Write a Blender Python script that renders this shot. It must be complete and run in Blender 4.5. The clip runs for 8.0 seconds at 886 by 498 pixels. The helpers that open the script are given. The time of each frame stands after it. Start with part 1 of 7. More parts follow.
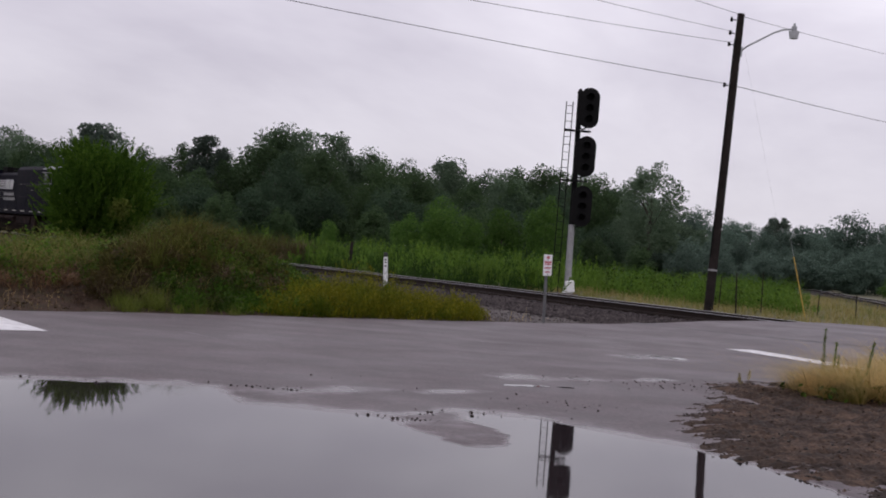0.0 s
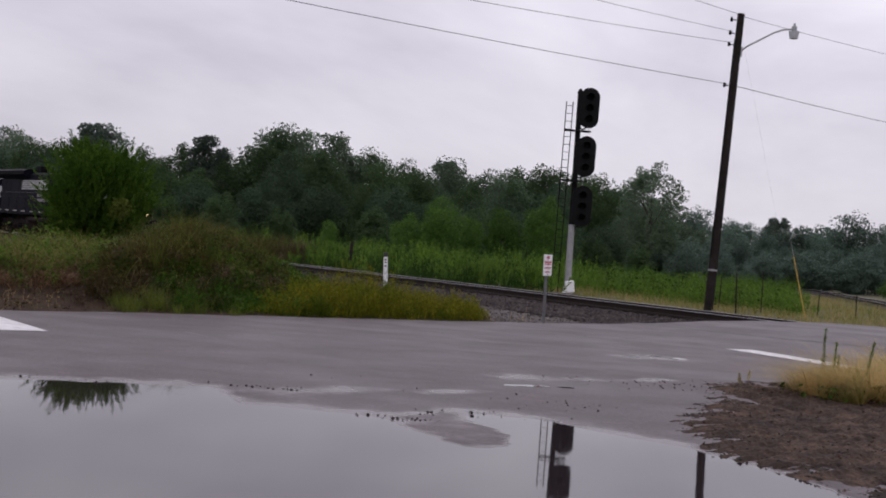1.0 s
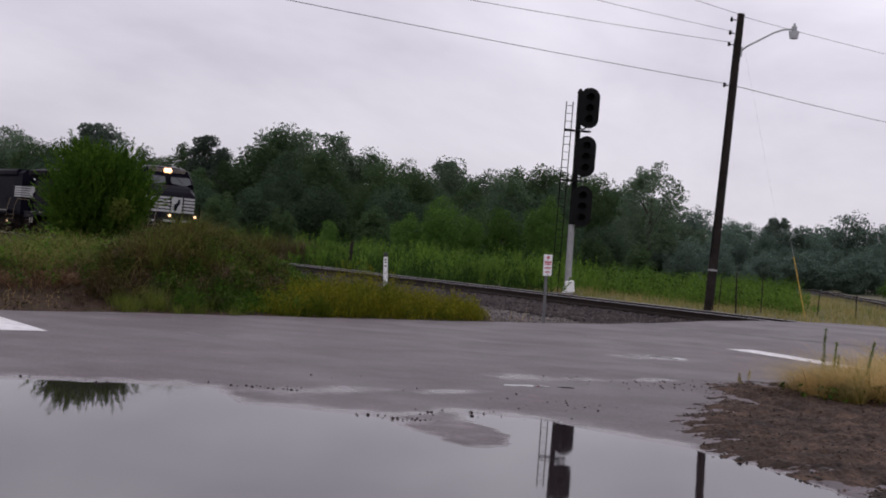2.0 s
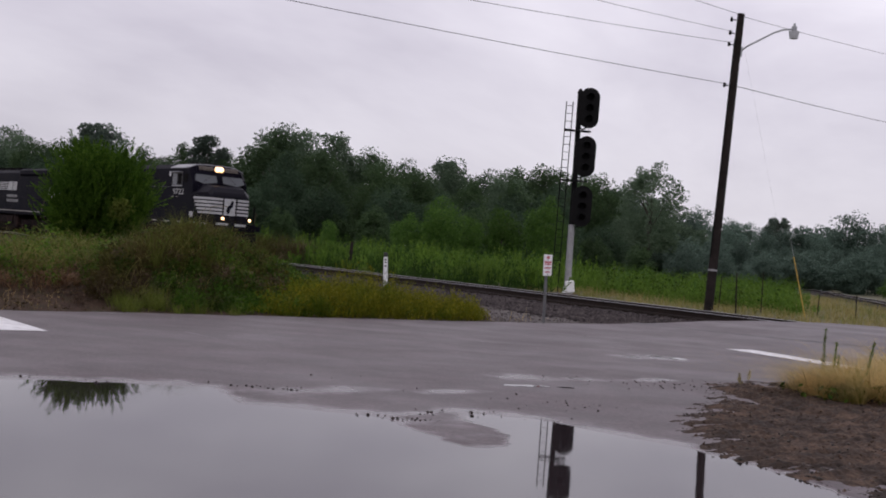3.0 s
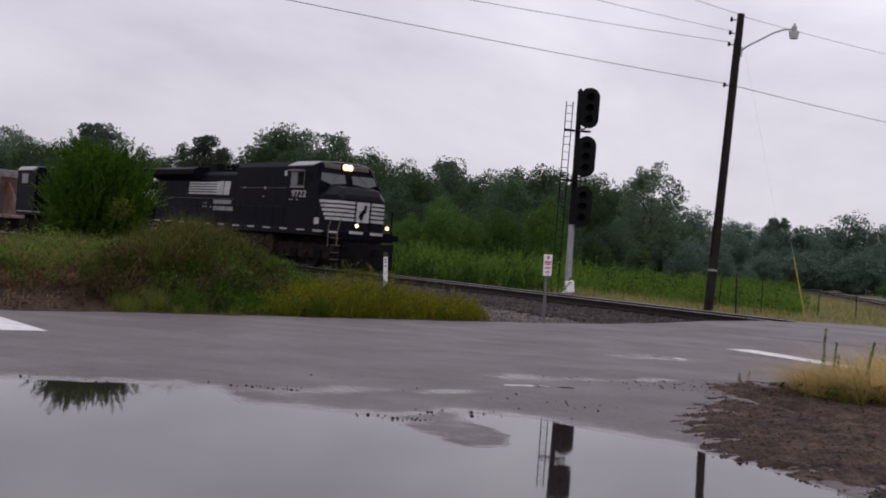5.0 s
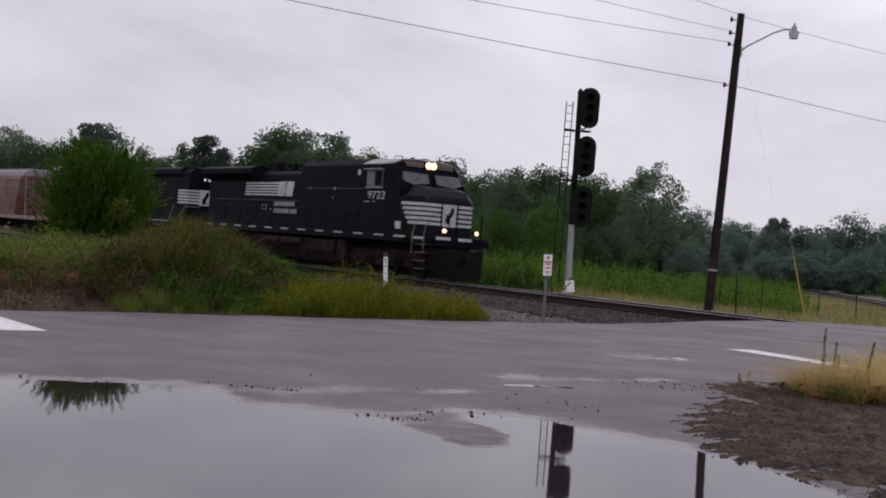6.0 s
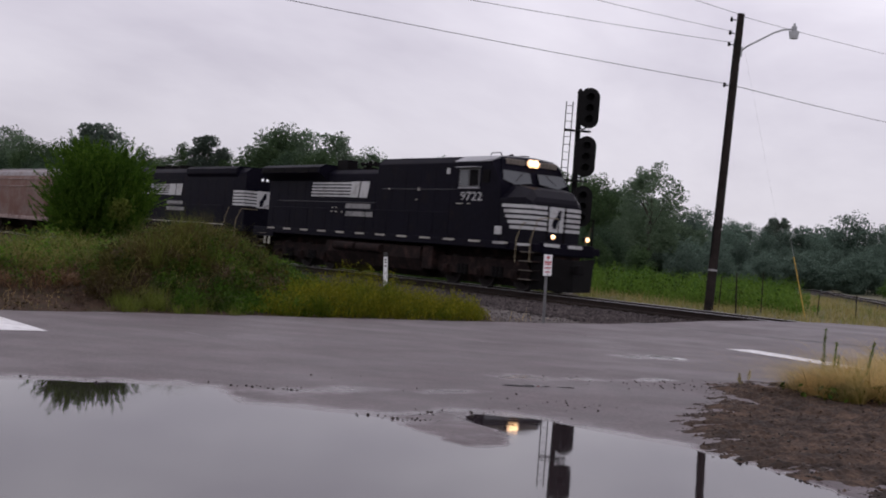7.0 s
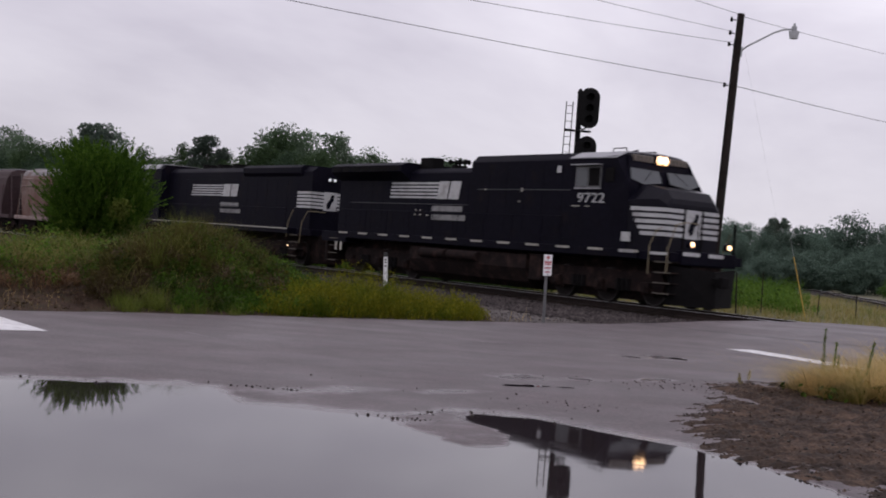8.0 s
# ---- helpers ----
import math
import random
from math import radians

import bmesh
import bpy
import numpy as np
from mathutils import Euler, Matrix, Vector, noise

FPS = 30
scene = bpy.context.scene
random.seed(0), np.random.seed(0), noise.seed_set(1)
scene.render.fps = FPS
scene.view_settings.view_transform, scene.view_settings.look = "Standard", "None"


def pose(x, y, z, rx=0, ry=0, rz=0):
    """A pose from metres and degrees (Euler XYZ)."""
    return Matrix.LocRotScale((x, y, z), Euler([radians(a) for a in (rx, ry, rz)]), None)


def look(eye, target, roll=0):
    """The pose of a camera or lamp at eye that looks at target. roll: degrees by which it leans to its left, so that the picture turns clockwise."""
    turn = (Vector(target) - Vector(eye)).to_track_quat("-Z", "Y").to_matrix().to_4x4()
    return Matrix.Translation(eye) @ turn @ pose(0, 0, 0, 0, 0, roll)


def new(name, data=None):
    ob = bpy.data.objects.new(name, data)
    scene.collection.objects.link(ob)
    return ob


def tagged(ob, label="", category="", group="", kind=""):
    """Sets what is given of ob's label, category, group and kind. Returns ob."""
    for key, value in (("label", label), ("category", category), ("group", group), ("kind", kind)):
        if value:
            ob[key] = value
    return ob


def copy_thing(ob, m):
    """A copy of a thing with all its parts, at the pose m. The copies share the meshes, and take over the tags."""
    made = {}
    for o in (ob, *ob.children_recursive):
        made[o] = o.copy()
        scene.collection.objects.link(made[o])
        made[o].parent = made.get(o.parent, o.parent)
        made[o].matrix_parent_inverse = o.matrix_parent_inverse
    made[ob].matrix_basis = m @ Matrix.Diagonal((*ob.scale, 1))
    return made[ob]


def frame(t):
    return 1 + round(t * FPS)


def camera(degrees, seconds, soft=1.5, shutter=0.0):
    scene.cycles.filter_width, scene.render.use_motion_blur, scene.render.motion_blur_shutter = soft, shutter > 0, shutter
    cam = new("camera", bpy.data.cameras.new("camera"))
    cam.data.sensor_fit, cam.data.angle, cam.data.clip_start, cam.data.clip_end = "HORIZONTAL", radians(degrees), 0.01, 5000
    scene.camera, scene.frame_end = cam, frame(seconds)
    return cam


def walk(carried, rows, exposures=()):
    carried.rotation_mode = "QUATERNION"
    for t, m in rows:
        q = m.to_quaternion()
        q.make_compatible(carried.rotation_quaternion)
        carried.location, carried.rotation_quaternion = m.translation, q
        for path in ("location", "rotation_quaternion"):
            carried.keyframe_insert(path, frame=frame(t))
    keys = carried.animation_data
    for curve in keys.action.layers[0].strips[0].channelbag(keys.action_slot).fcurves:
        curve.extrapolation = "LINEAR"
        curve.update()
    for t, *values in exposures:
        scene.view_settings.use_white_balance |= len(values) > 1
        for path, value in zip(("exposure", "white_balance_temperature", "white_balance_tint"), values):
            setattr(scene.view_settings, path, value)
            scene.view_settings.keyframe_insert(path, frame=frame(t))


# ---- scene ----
EYE = (0.0, 0.0, 1.374)
cam = camera(39.23, 8.0, soft=1.9, shutter=0.5)
STAND = look(EYE, (0.0, 100.0, 1.374 + 0.108), 4.51)
walk(cam, [(0.0, STAND), (8.0, STAND)])

# overcast sky: a pale Nishita sky behind a soft sheet of grey cloud
world = bpy.data.worlds.new("overcast")
scene.world = world
world.use_nodes = True
wn, wl = world.node_tree.nodes, world.node_tree.links
wn.clear()
w_out = wn.new("ShaderNodeOutputWorld")
w_bg = wn.new("ShaderNodeBackground")
w_sky = wn.new("ShaderNodeTexSky")
w_sky.sky_type, w_sky.sun_disc = "NISHITA", False
w_sky.sun_elevation, w_sky.sun_rotation = radians(50), radians(200)
w_skyb = wn.new("ShaderNodeVectorMath")
w_skyb.operation = "SCALE"
w_skyb.inputs["Scale"].default_value = 0.07
wl.new(w_sky.outputs[0], w_skyb.inputs[0])
w_co = wn.new("ShaderNodeTexCoord")
w_map = wn.new("ShaderNodeMapping")
w_map.inputs["Scale"].default_value = (1.0, 1.0, 2.4)
w_map.inputs["Location"].default_value = (-0.55, 0.3, 0.25)
wl.new(w_co.outputs["Generated"], w_map.inputs[0])
w_n = wn.new("ShaderNodeTexNoise")
w_n.inputs["Scale"].default_value, w_n.inputs["Detail"].default_value, w_n.inputs["Roughness"].default_value = 2.0, 6, 0.55
w_n.inputs["Distortion"].default_value = 0.5
wl.new(w_map.outputs[0], w_n.inputs["Vector"])
w_r = wn.new("ShaderNodeValToRGB")
w_r.color_ramp.elements[0].position, w_r.color_ramp.elements[0].color = 0.34, (0.590, 0.548, 0.650, 1)
w_r.color_ramp.elements[1].position, w_r.color_ramp.elements[1].color = 0.66, (0.94, 0.895, 0.99, 1)
wl.new(w_n.outputs["Fac"], w_r.inputs[0])
w_sep = wn.new("ShaderNodeSeparateXYZ")
wl.new(w_co.outputs["Generated"], w_sep.inputs[0])
w_up = wn.new("ShaderNodeMapRange")
w_up.inputs["From Min"].default_value, w_up.inputs["From Max"].default_value = 0.02, 0.22
w_up.inputs["To Min"].default_value, w_up.inputs["To Max"].default_value = 0.75, 1.06
wl.new(w_sep.outputs["Z"], w_up.inputs["Value"])
w_east = wn.new("ShaderNodeMapRange")
w_east.inputs["From Min"].default_value, w_east.inputs["From Max"].default_value = -0.35, 0.45
w_east.inputs["To Min"].default_value, w_east.inputs["To Max"].default_value = 1.0, 1.07
wl.new(w_sep.outputs["X"], w_east.inputs["Value"])
w_both = wn.new("ShaderNodeMath")
w_both.operation = "MULTIPLY"
wl.new(w_up.outputs[0], w_both.inputs[0])
wl.new(w_east.outputs[0], w_both.inputs[1])
w_cl = wn.new("ShaderNodeVectorMath")
w_cl.operation = "SCALE"
wl.new(w_r.outputs["Color"], w_cl.inputs[0])
wl.new(w_both.outputs[0], w_cl.inputs["Scale"])
w_mix = wn.new("ShaderNodeMix")
w_mix.data_type = "RGBA"
w_mix.inputs[0].default_value = 0.93
wl.new(w_skyb.outputs[0], w_mix.inputs[6])
wl.new(w_cl.outputs[0], w_mix.inputs[7])
wl.new(w_mix.outputs[2], w_bg.inputs["Color"])
wl.new(w_bg.outputs[0], w_out.inputs[0])

sun = new("sun", bpy.data.lights.new("sun", "SUN"))
sun.data.energy, sun.data.angle, sun.data.color = 0.5, radians(30), (1.0, 0.97, 0.94)
sun.matrix_world = look((0, 0, 60), (12, 42, 0))


# ---- the plan: railway line, road and terrain ----
RAIL_Z = 0.203                      # top of the rails
TRACK_D, TRACK_A, TRACK_K = 47.41, radians(-55.64), -0.00165
ROAD_SLOPE, ROAD_FAR, ROAD_NEAR = 0.95, 24.1, 11.1   # edges: y = c + slope * x
ROAD_A = math.atan(ROAD_SLOPE)


def track_point(s, lat=0.0, z=0.0):
    """A point s metres along the line and lat metres to its far side."""
    a = TRACK_A + TRACK_K * s
    x = (math.sin(a) - math.sin(TRACK_A)) / TRACK_K - math.sin(a) * lat
    y = TRACK_D - (math.cos(a) - math.cos(TRACK_A)) / TRACK_K + math.cos(a) * lat
    return Vector((x, y, z))


def track_heading(s):
    return TRACK_A + TRACK_K * s


def track_offset(x, y):
    """How far the points lie beyond the line's centre (negative: on the road's near side)."""
    cx = -math.sin(TRACK_A) / TRACK_K
    cy = TRACK_D + math.cos(TRACK_A) / TRACK_K
    return np.hypot(np.asarray(x) - cx, np.asarray(y) - cy) * 1.0 - abs(1 / TRACK_K)


def step(a, b, v):
    k = np.clip((np.asarray(v, float) - a) / (b - a), 0, 1)
    return k * k * (3 - 2 * k)


def lumps(x, y, scale, seed=0.0):
    """Soft uneven relief between about -1 and 1."""
    x, y = np.asarray(x, float) / scale, np.asarray(y, float) / scale
    v = np.zeros(np.broadcast(x, y).shape)
    for k in range(5):
        a = 1.3 * k + seed * 1.7 + 0.4
        f = 1.0 + 0.63 * k
        v = v + np.sin(f * (x * math.cos(a) + y * math.sin(a)) * 2.1 + seed * 3.1 + k * 1.9
                       + 1.2 * np.sin(f * (y * math.cos(a) - x * math.sin(a)) * 1.3 + k + seed)) / (1 + 0.5 * k)
    return v / 2.6


# ---- materials ----
def surface(name, dark, light, scale=1.0, rough=0.7, metal=0.0, bump=0.2, fine=12.0, stain=None, stain_at=0.6, rough_var=0.12, per_piece=0.0, spec=0.5):
    """A painted, stony or metal surface: coarse and fine colour change, relief, and stains of another colour."""
    m = bpy.data.materials.new(name)
    m.use_nodes = True
    n, l = m.node_tree.nodes, m.node_tree.links
    b = n["Principled BSDF"]
    co = n.new("ShaderNodeTexCoord")
    big, small = n.new("ShaderNodeTexNoise"), n.new("ShaderNodeTexNoise")
    big.inputs["Scale"].default_value, big.inputs["Detail"].default_value = scale, 5
    small.inputs["Scale"].default_value, small.inputs["Detail"].default_value = scale * fine, 4
    for t in (big, small):
        l.new(co.outputs["Object"], t.inputs["Vector"])
    add = n.new("ShaderNodeMath")
    add.operation = "MULTIPLY_ADD"
    add.inputs[1].default_value = 0.5
    l.new(small.outputs["Fac"], add.inputs[0])
    half = n.new("ShaderNodeMath")
    half.operation = "MULTIPLY"
    half.inputs[1].default_value = 0.5
    l.new(big.outputs["Fac"], half.inputs[0])
    l.new(half.outputs[0], add.inputs[2])
    ramp = n.new("ShaderNodeValToRGB")
    ramp.color_ramp.elements[0].position, ramp.color_ramp.elements[0].color = 0.36, (*dark, 1)
    ramp.color_ramp.elements[1].position, ramp.color_ramp.elements[1].color = 0.64, (*light, 1)
    l.new(add.outputs[0], ramp.inputs[0])
    colour = ramp.outputs["Color"]
    if stain:
        st = n.new("ShaderNodeTexNoise")
        st.inputs["Scale"].default_value, st.inputs["Detail"].default_value, st.inputs["Roughness"].default_value = scale * 1.7, 7, 0.65
        mp = n.new("ShaderNodeMapping")
        mp.inputs["Location"].default_value = (3.1, 7.7, 1.3)
        l.new(co.outputs["Object"], mp.inputs[0])
        l.new(mp.outputs[0], st.inputs["Vector"])
        sr = n.new("ShaderNodeMapRange")
        sr.inputs["From Min"].default_value, sr.inputs["From Max"].default_value = stain_at - 0.1, stain_at + 0.1
        l.new(st.outputs["Fac"], sr.inputs["Value"])
        mix = n.new("ShaderNodeMix")
        mix.data_type = "RGBA"
        l.new(sr.outputs[0], mix.inputs[0])
        l.new(colour, mix.inputs[6])
        mix.inputs[7].default_value = (*stain, 1)
        colour = mix.outputs[2]
    if per_piece:
        info, geo = n.new("ShaderNodeObjectInfo"), n.new("ShaderNodeNewGeometry")
        both = n.new("ShaderNodeMath")
        both.operation = "ADD"
        l.new(info.outputs["Random"], both.inputs[0])
        l.new(geo.outputs["Random Per Island"], both.inputs[1])
        fr = n.new("ShaderNodeMath")
        fr.operation = "FRACT"
        l.new(both.outputs[0], fr.inputs[0])
        mr = n.new("ShaderNodeMapRange")
        mr.inputs["To Min"].default_value, mr.inputs["To Max"].default_value = 1 - per_piece, 1 + per_piece
        l.new(fr.outputs[0], mr.inputs["Value"])
        sc = n.new("ShaderNodeVectorMath")
        sc.operation = "SCALE"
        l.new(colour, sc.inputs[0])
        l.new(mr.outputs[0], sc.inputs["Scale"])
        colour = sc.outputs[0]
    l.new(colour, b.inputs["Base Color"])
    rr = n.new("ShaderNodeMapRange")
    rr.inputs["To Min"].default_value, rr.inputs["To Max"].default_value = max(0.03, rough - rough_var), min(1, rough + rough_var)
    l.new(big.outputs["Fac"], rr.inputs["Value"])
    l.new(rr.outputs[0], b.inputs["Roughness"])
    b.inputs["Metallic"].default_value = metal
    b.inputs["Specular IOR Level"].default_value = spec
    if bump:
        bp = n.new("ShaderNodeBump")
        bp.inputs["Strength"].default_value, bp.inputs["Distance"].default_value = bump, 0.02
        l.new(add.outputs[0], bp.inputs["Height"])
        l.new(bp.outputs[0], b.inputs["Normal"])
    return m


def foliage(name, a, b_, c, scale=0.6, through_light=0.25):
    """Leaves: each leaf its own tint between a and b_, patches of c, some light coming through."""
    m = bpy.data.materials.new(name)
    m.use_nodes = True
    n, l = m.node_tree.nodes, m.node_tree.links
    b = n["Principled BSDF"]
    geo, co = n.new("ShaderNodeNewGeometry"), n.new("ShaderNodeTexCoord")
    info = n.new("ShaderNodeObjectInfo")
    ramp = n.new("ShaderNodeValToRGB")
    ramp.color_ramp.elements[0].color, ramp.color_ramp.elements[1].color = (*a, 1), (*b_, 1)
    l.new(geo.outputs["Random Per Island"], ramp.inputs[0])
    t = n.new("ShaderNodeTexNoise")
    t.inputs["Scale"].default_value, t.inputs["Detail"].default_value = scale, 3
    l.new(co.outputs["Object"], t.inputs["Vector"])
    mr = n.new("ShaderNodeMapRange")
    mr.inputs["From Min"].default_value, mr.inputs["From Max"].default_value = 0.48, 0.66
    l.new(t.outputs["Fac"], mr.inputs["Value"])
    mix = n.new("ShaderNodeMix")
    mix.data_type = "RGBA"
    l.new(mr.outputs[0], mix.inputs[0])
    l.new(ramp.outputs["Color"], mix.inputs[6])
    mix.inputs[7].default_value = (*c, 1)
    tone = n.new("ShaderNodeMapRange")
    tone.inputs["To Min"].default_value, tone.inputs["To Max"].default_value = 0.72, 1.25
    l.new(info.outputs["Random"], tone.inputs["Value"])
    sc = n.new("ShaderNodeVectorMath")
    sc.operation = "SCALE"
    l.new(mix.outputs[2], sc.inputs[0])
    l.new(tone.outputs[0], sc.inputs["Scale"])
    l.new(sc.outputs[0], b.inputs["Base Color"])
    b.inputs["Roughness"].default_value = 0.55
    b.inputs["Specular IOR Level"].default_value = 0.06
    tr = n.new("ShaderNodeBsdfTranslucent")
    l.new(sc.outputs[0], tr.inputs["Color"])
    ms = n.new("ShaderNodeMixShader")
    ms.inputs[0].default_value = through_light
    l.new(b.outputs[0], ms.inputs[1])
    l.new(tr.outputs[0], ms.inputs[2])
    l.new(ms.outputs[0], n["Material Output"].inputs["Surface"])
    return m


def glow(name, colour, strength):
    m = bpy.data.materials.new(name)
    m.use_nodes = True
    b = m.node_tree.nodes["Principled BSDF"]
    b.inputs["Base Color"].default_value = (0.8, 0.8, 0.8, 1)
    b.inputs["Emission Color"].default_value = (*colour, 1)
    b.inputs["Emission Strength"].default_value = strength
    return m


def clear(name, tint, rough=0.02, transmission=0.0):
    m = bpy.data.materials.new(name)
    m.use_nodes = True
    b = m.node_tree.nodes["Principled BSDF"]
    b.inputs["Base Color"].default_value = (*tint, 1)
    b.inputs["Roughness"].default_value = rough
    b.inputs["Transmission Weight"].default_value = transmission
    b.inputs["IOR"].default_value = 1.5
    return m


def wet_asphalt():
    """Worn grey asphalt after rain: low parts wet and smooth, high parts rough, with grit, patches and tyre-worn bands."""
    m = bpy.data.materials.new("wet_asphalt")
    m.use_nodes = True
    n, l = m.node_tree.nodes, m.node_tree.links
    b = n["Principled BSDF"]
    co = n.new("ShaderNodeTexCoord")
    turn = n.new("ShaderNodeMapping")
    turn.inputs["Rotation"].default_value = (0, 0, -ROAD_A)
    turn.inputs["Scale"].default_value = (0.7, 0.9, 1.0)
    l.new(co.outputs["Object"], turn.inputs[0])
    bands, patch, grit, wet = (n.new("ShaderNodeTexNoise") for _ in range(4))
    for t, s, dt, v in ((bands, 0.9, 6, turn), (patch, 2.6, 8, None), (grit, 34, 6, None), (wet, 0.8, 6, turn)):
        t.inputs["Scale"].default_value, t.inputs["Detail"].default_value = s, dt
        l.new(v.outputs[0] if v else co.outputs["Object"], t.inputs["Vector"])
    ramp = n.new("ShaderNodeValToRGB")
    ramp.color_ramp.elements[0].position, ramp.color_ramp.elements[0].color = 0.33, (0.052, 0.039, 0.042, 1)
    ramp.color_ramp.elements[1].position, ramp.color_ramp.elements[1].color = 0.68, (0.106, 0.080, 0.086, 1)
    mixv = n.new("ShaderNodeMath")
    mixv.operation = "MULTIPLY_ADD"
    mixv.inputs[1].default_value = 0.42
    l.new(bands.outputs["Fac"], mixv.inputs[0])
    pm = n.new("ShaderNodeMath")
    pm.operation = "MULTIPLY"
    pm.inputs[1].default_value = 0.58
    l.new(patch.outputs["Fac"], pm.inputs[0])
    l.new(pm.outputs[0], mixv.inputs[2])
    l.new(mixv.outputs[0], ramp.inputs[0])
    gm = n.new("ShaderNodeMapRange")
    gm.inputs["From Min"].default_value, gm.inputs["From Max"].default_value = 0.3, 0.7
    gm.inputs["To Min"].default_value, gm.inputs["To Max"].default_value = 0.55, 1.45
    l.new(grit.outputs["Fac"], gm.inputs["Value"])
    sc = n.new("ShaderNodeVectorMath")
    sc.operation = "SCALE"
    l.new(ramp.outputs["Color"], sc.inputs[0])
    l.new(gm.outputs[0], sc.inputs["Scale"])
    l.new(sc.outputs[0], b.inputs["Base Color"])
    wr = n.new("ShaderNodeMapRange")
    wr.inputs["From Min"].default_value, wr.inputs["From Max"].default_value = 0.38, 0.66
    wr.inputs["To Min"].default_value, wr.inputs["To Max"].default_value = 0.58, 0.46
    l.new(wet.outputs["Fac"], wr.inputs["Value"])
    # thin films of rain: along the low shore and in small dips
    place, shore, frag = n.new("ShaderNodeSeparateXYZ"), n.new("ShaderNodeMapRange"), n.new("ShaderNodeTexNoise")
    frag.inputs["Scale"].default_value, frag.inputs["Detail"].default_value = 3.2, 7
    l.new(co.outputs["Object"], frag.inputs["Vector"])
    l.new(co.outputs["Object"], place.inputs[0])
    shore.inputs["From Min"].default_value, shore.inputs["From Max"].default_value = 0.0, 0.013
    shore.inputs["To Min"].default_value, shore.inputs["To Max"].default_value = 1.0, 0.0
    l.new(place.outputs["Z"], shore.inputs["Value"])
    film = shore.outputs[0]
    for x, y, rx, ry in ((1.05, 14.0, 0.75, 0.55), (1.7, 14.3, 0.45, 0.35), (2.6, 14.9, 0.9, 0.3), (3.45, 18.75, 0.75, 0.75), (2.9, 18.4, 0.6, 0.5), (-1.04, 11.30, 1.3, 0.40), (0.20, 12.01, 0.8, 0.30)):
        mp, sphere, top = n.new("ShaderNodeMapping"), n.new("ShaderNodeTexGradient"), n.new("ShaderNodeMath")
        mp.vector_type = "TEXTURE"
        mp.inputs["Location"].default_value, mp.inputs["Rotation"].default_value, mp.inputs["Scale"].default_value = (x, y, 0), (0, 0, ROAD_A), (rx, ry, 1)
        sphere.gradient_type = "SPHERICAL"
        top.operation = "MAXIMUM"
        l.new(co.outputs["Object"], mp.inputs[0])
        l.new(mp.outputs[0], sphere.inputs[0])
        l.new(film, top.inputs[0])
        l.new(sphere.outputs["Fac"], top.inputs[1])
        film = top.outputs[0]
    rag, mask, mixr, flat = n.new("ShaderNodeMath"), n.new("ShaderNodeMapRange"), n.new("ShaderNodeMix"), n.new("ShaderNodeMapRange")
    rag.operation = "MULTIPLY_ADD"
    rag.inputs[1].default_value = 1.3
    l.new(frag.outputs["Fac"], rag.inputs[0])
    l.new(film, rag.inputs[2])
    mask.interpolation_type = "SMOOTHSTEP"
    mask.inputs["From Min"].default_value, mask.inputs["From Max"].default_value = 0.88, 1.50
    l.new(rag.outputs[0], mask.inputs["Value"])
    l.new(mask.outputs[0], mixr.inputs[0])
    l.new(wr.outputs[0], mixr.inputs[2])
    mixr.inputs[3].default_value = 0.22
    l.new(mixr.outputs[0], b.inputs["Roughness"])
    bp = n.new("ShaderNodeBump")
    bp.inputs["Distance"].default_value = 0.006
    flat.inputs["To Min"].default_value, flat.inputs["To Max"].default_value = 0.35, 0.03
    l.new(mask.outputs[0], flat.inputs["Value"])
    l.new(flat.outputs[0], bp.inputs["Strength"])
    l.new(grit.outputs["Fac"], bp.inputs["Height"])
    l.new(bp.outputs[0], b.inputs["Normal"])
    return m


def still_water():
    m = bpy.data.materials.new("rain_water")
    m.use_nodes = True
    n, l = m.node_tree.nodes, m.node_tree.links
    b = n["Principled BSDF"]
    b.inputs["Base Color"].default_value = (0.024, 0.018, 0.020, 1)
    b.inputs["Roughness"].default_value = 0.03
    b.inputs["IOR"].default_value = 1.33
    co, t = n.new("ShaderNodeTexCoord"), n.new("ShaderNodeTexNoise")
    t.inputs["Scale"].default_value, t.inputs["Detail"].default_value = 2.2, 2
    l.new(co.outputs["Object"], t.inputs["Vector"])
    bp = n.new("ShaderNodeBump")
    bp.inputs["Strength"].default_value, bp.inputs["Distance"].default_value = 0.05, 0.01
    l.new(t.outputs["Fac"], bp.inputs["Height"])
    l.new(bp.outputs[0], b.inputs["Normal"])
    return m


M_ASPHALT = wet_asphalt()
M_WATER = still_water()
M_GROUND = surface("grassy_soil", (0.050, 0.050, 0.022), (0.105, 0.100, 0.045), 0.5, 0.95, bump=0.5, stain=(0.12, 0.095, 0.055), stain_at=0.6)
M_VERGE = surface("brown_litter", (0.020, 0.012, 0.008), (0.080, 0.049, 0.035), 2.5, 0.95, bump=0.9, fine=16, stain=(0.028, 0.030, 0.012), spec=0.15)
M_DIRT = surface("muddy_dirt", (0.013, 0.0085, 0.0062), (0.138, 0.092, 0.068), 2.2, 0.86, bump=0.9, fine=15, stain=(0.024, 0.016, 0.012), stain_at=0.53, rough_var=0.12, per_piece=0.35, spec=0.18)
M_GRAVEL = surface("fine_gravel", (0.062, 0.054, 0.052), (0.150, 0.132, 0.126), 2.0, 0.9, bump=0.8, fine=20, spec=0.15)
M_BALLAST = surface("ballast_bed", (0.016, 0.013, 0.0135), (0.050, 0.042, 0.042), 5.0, 0.9, bump=1.0, fine=6, spec=0.08)
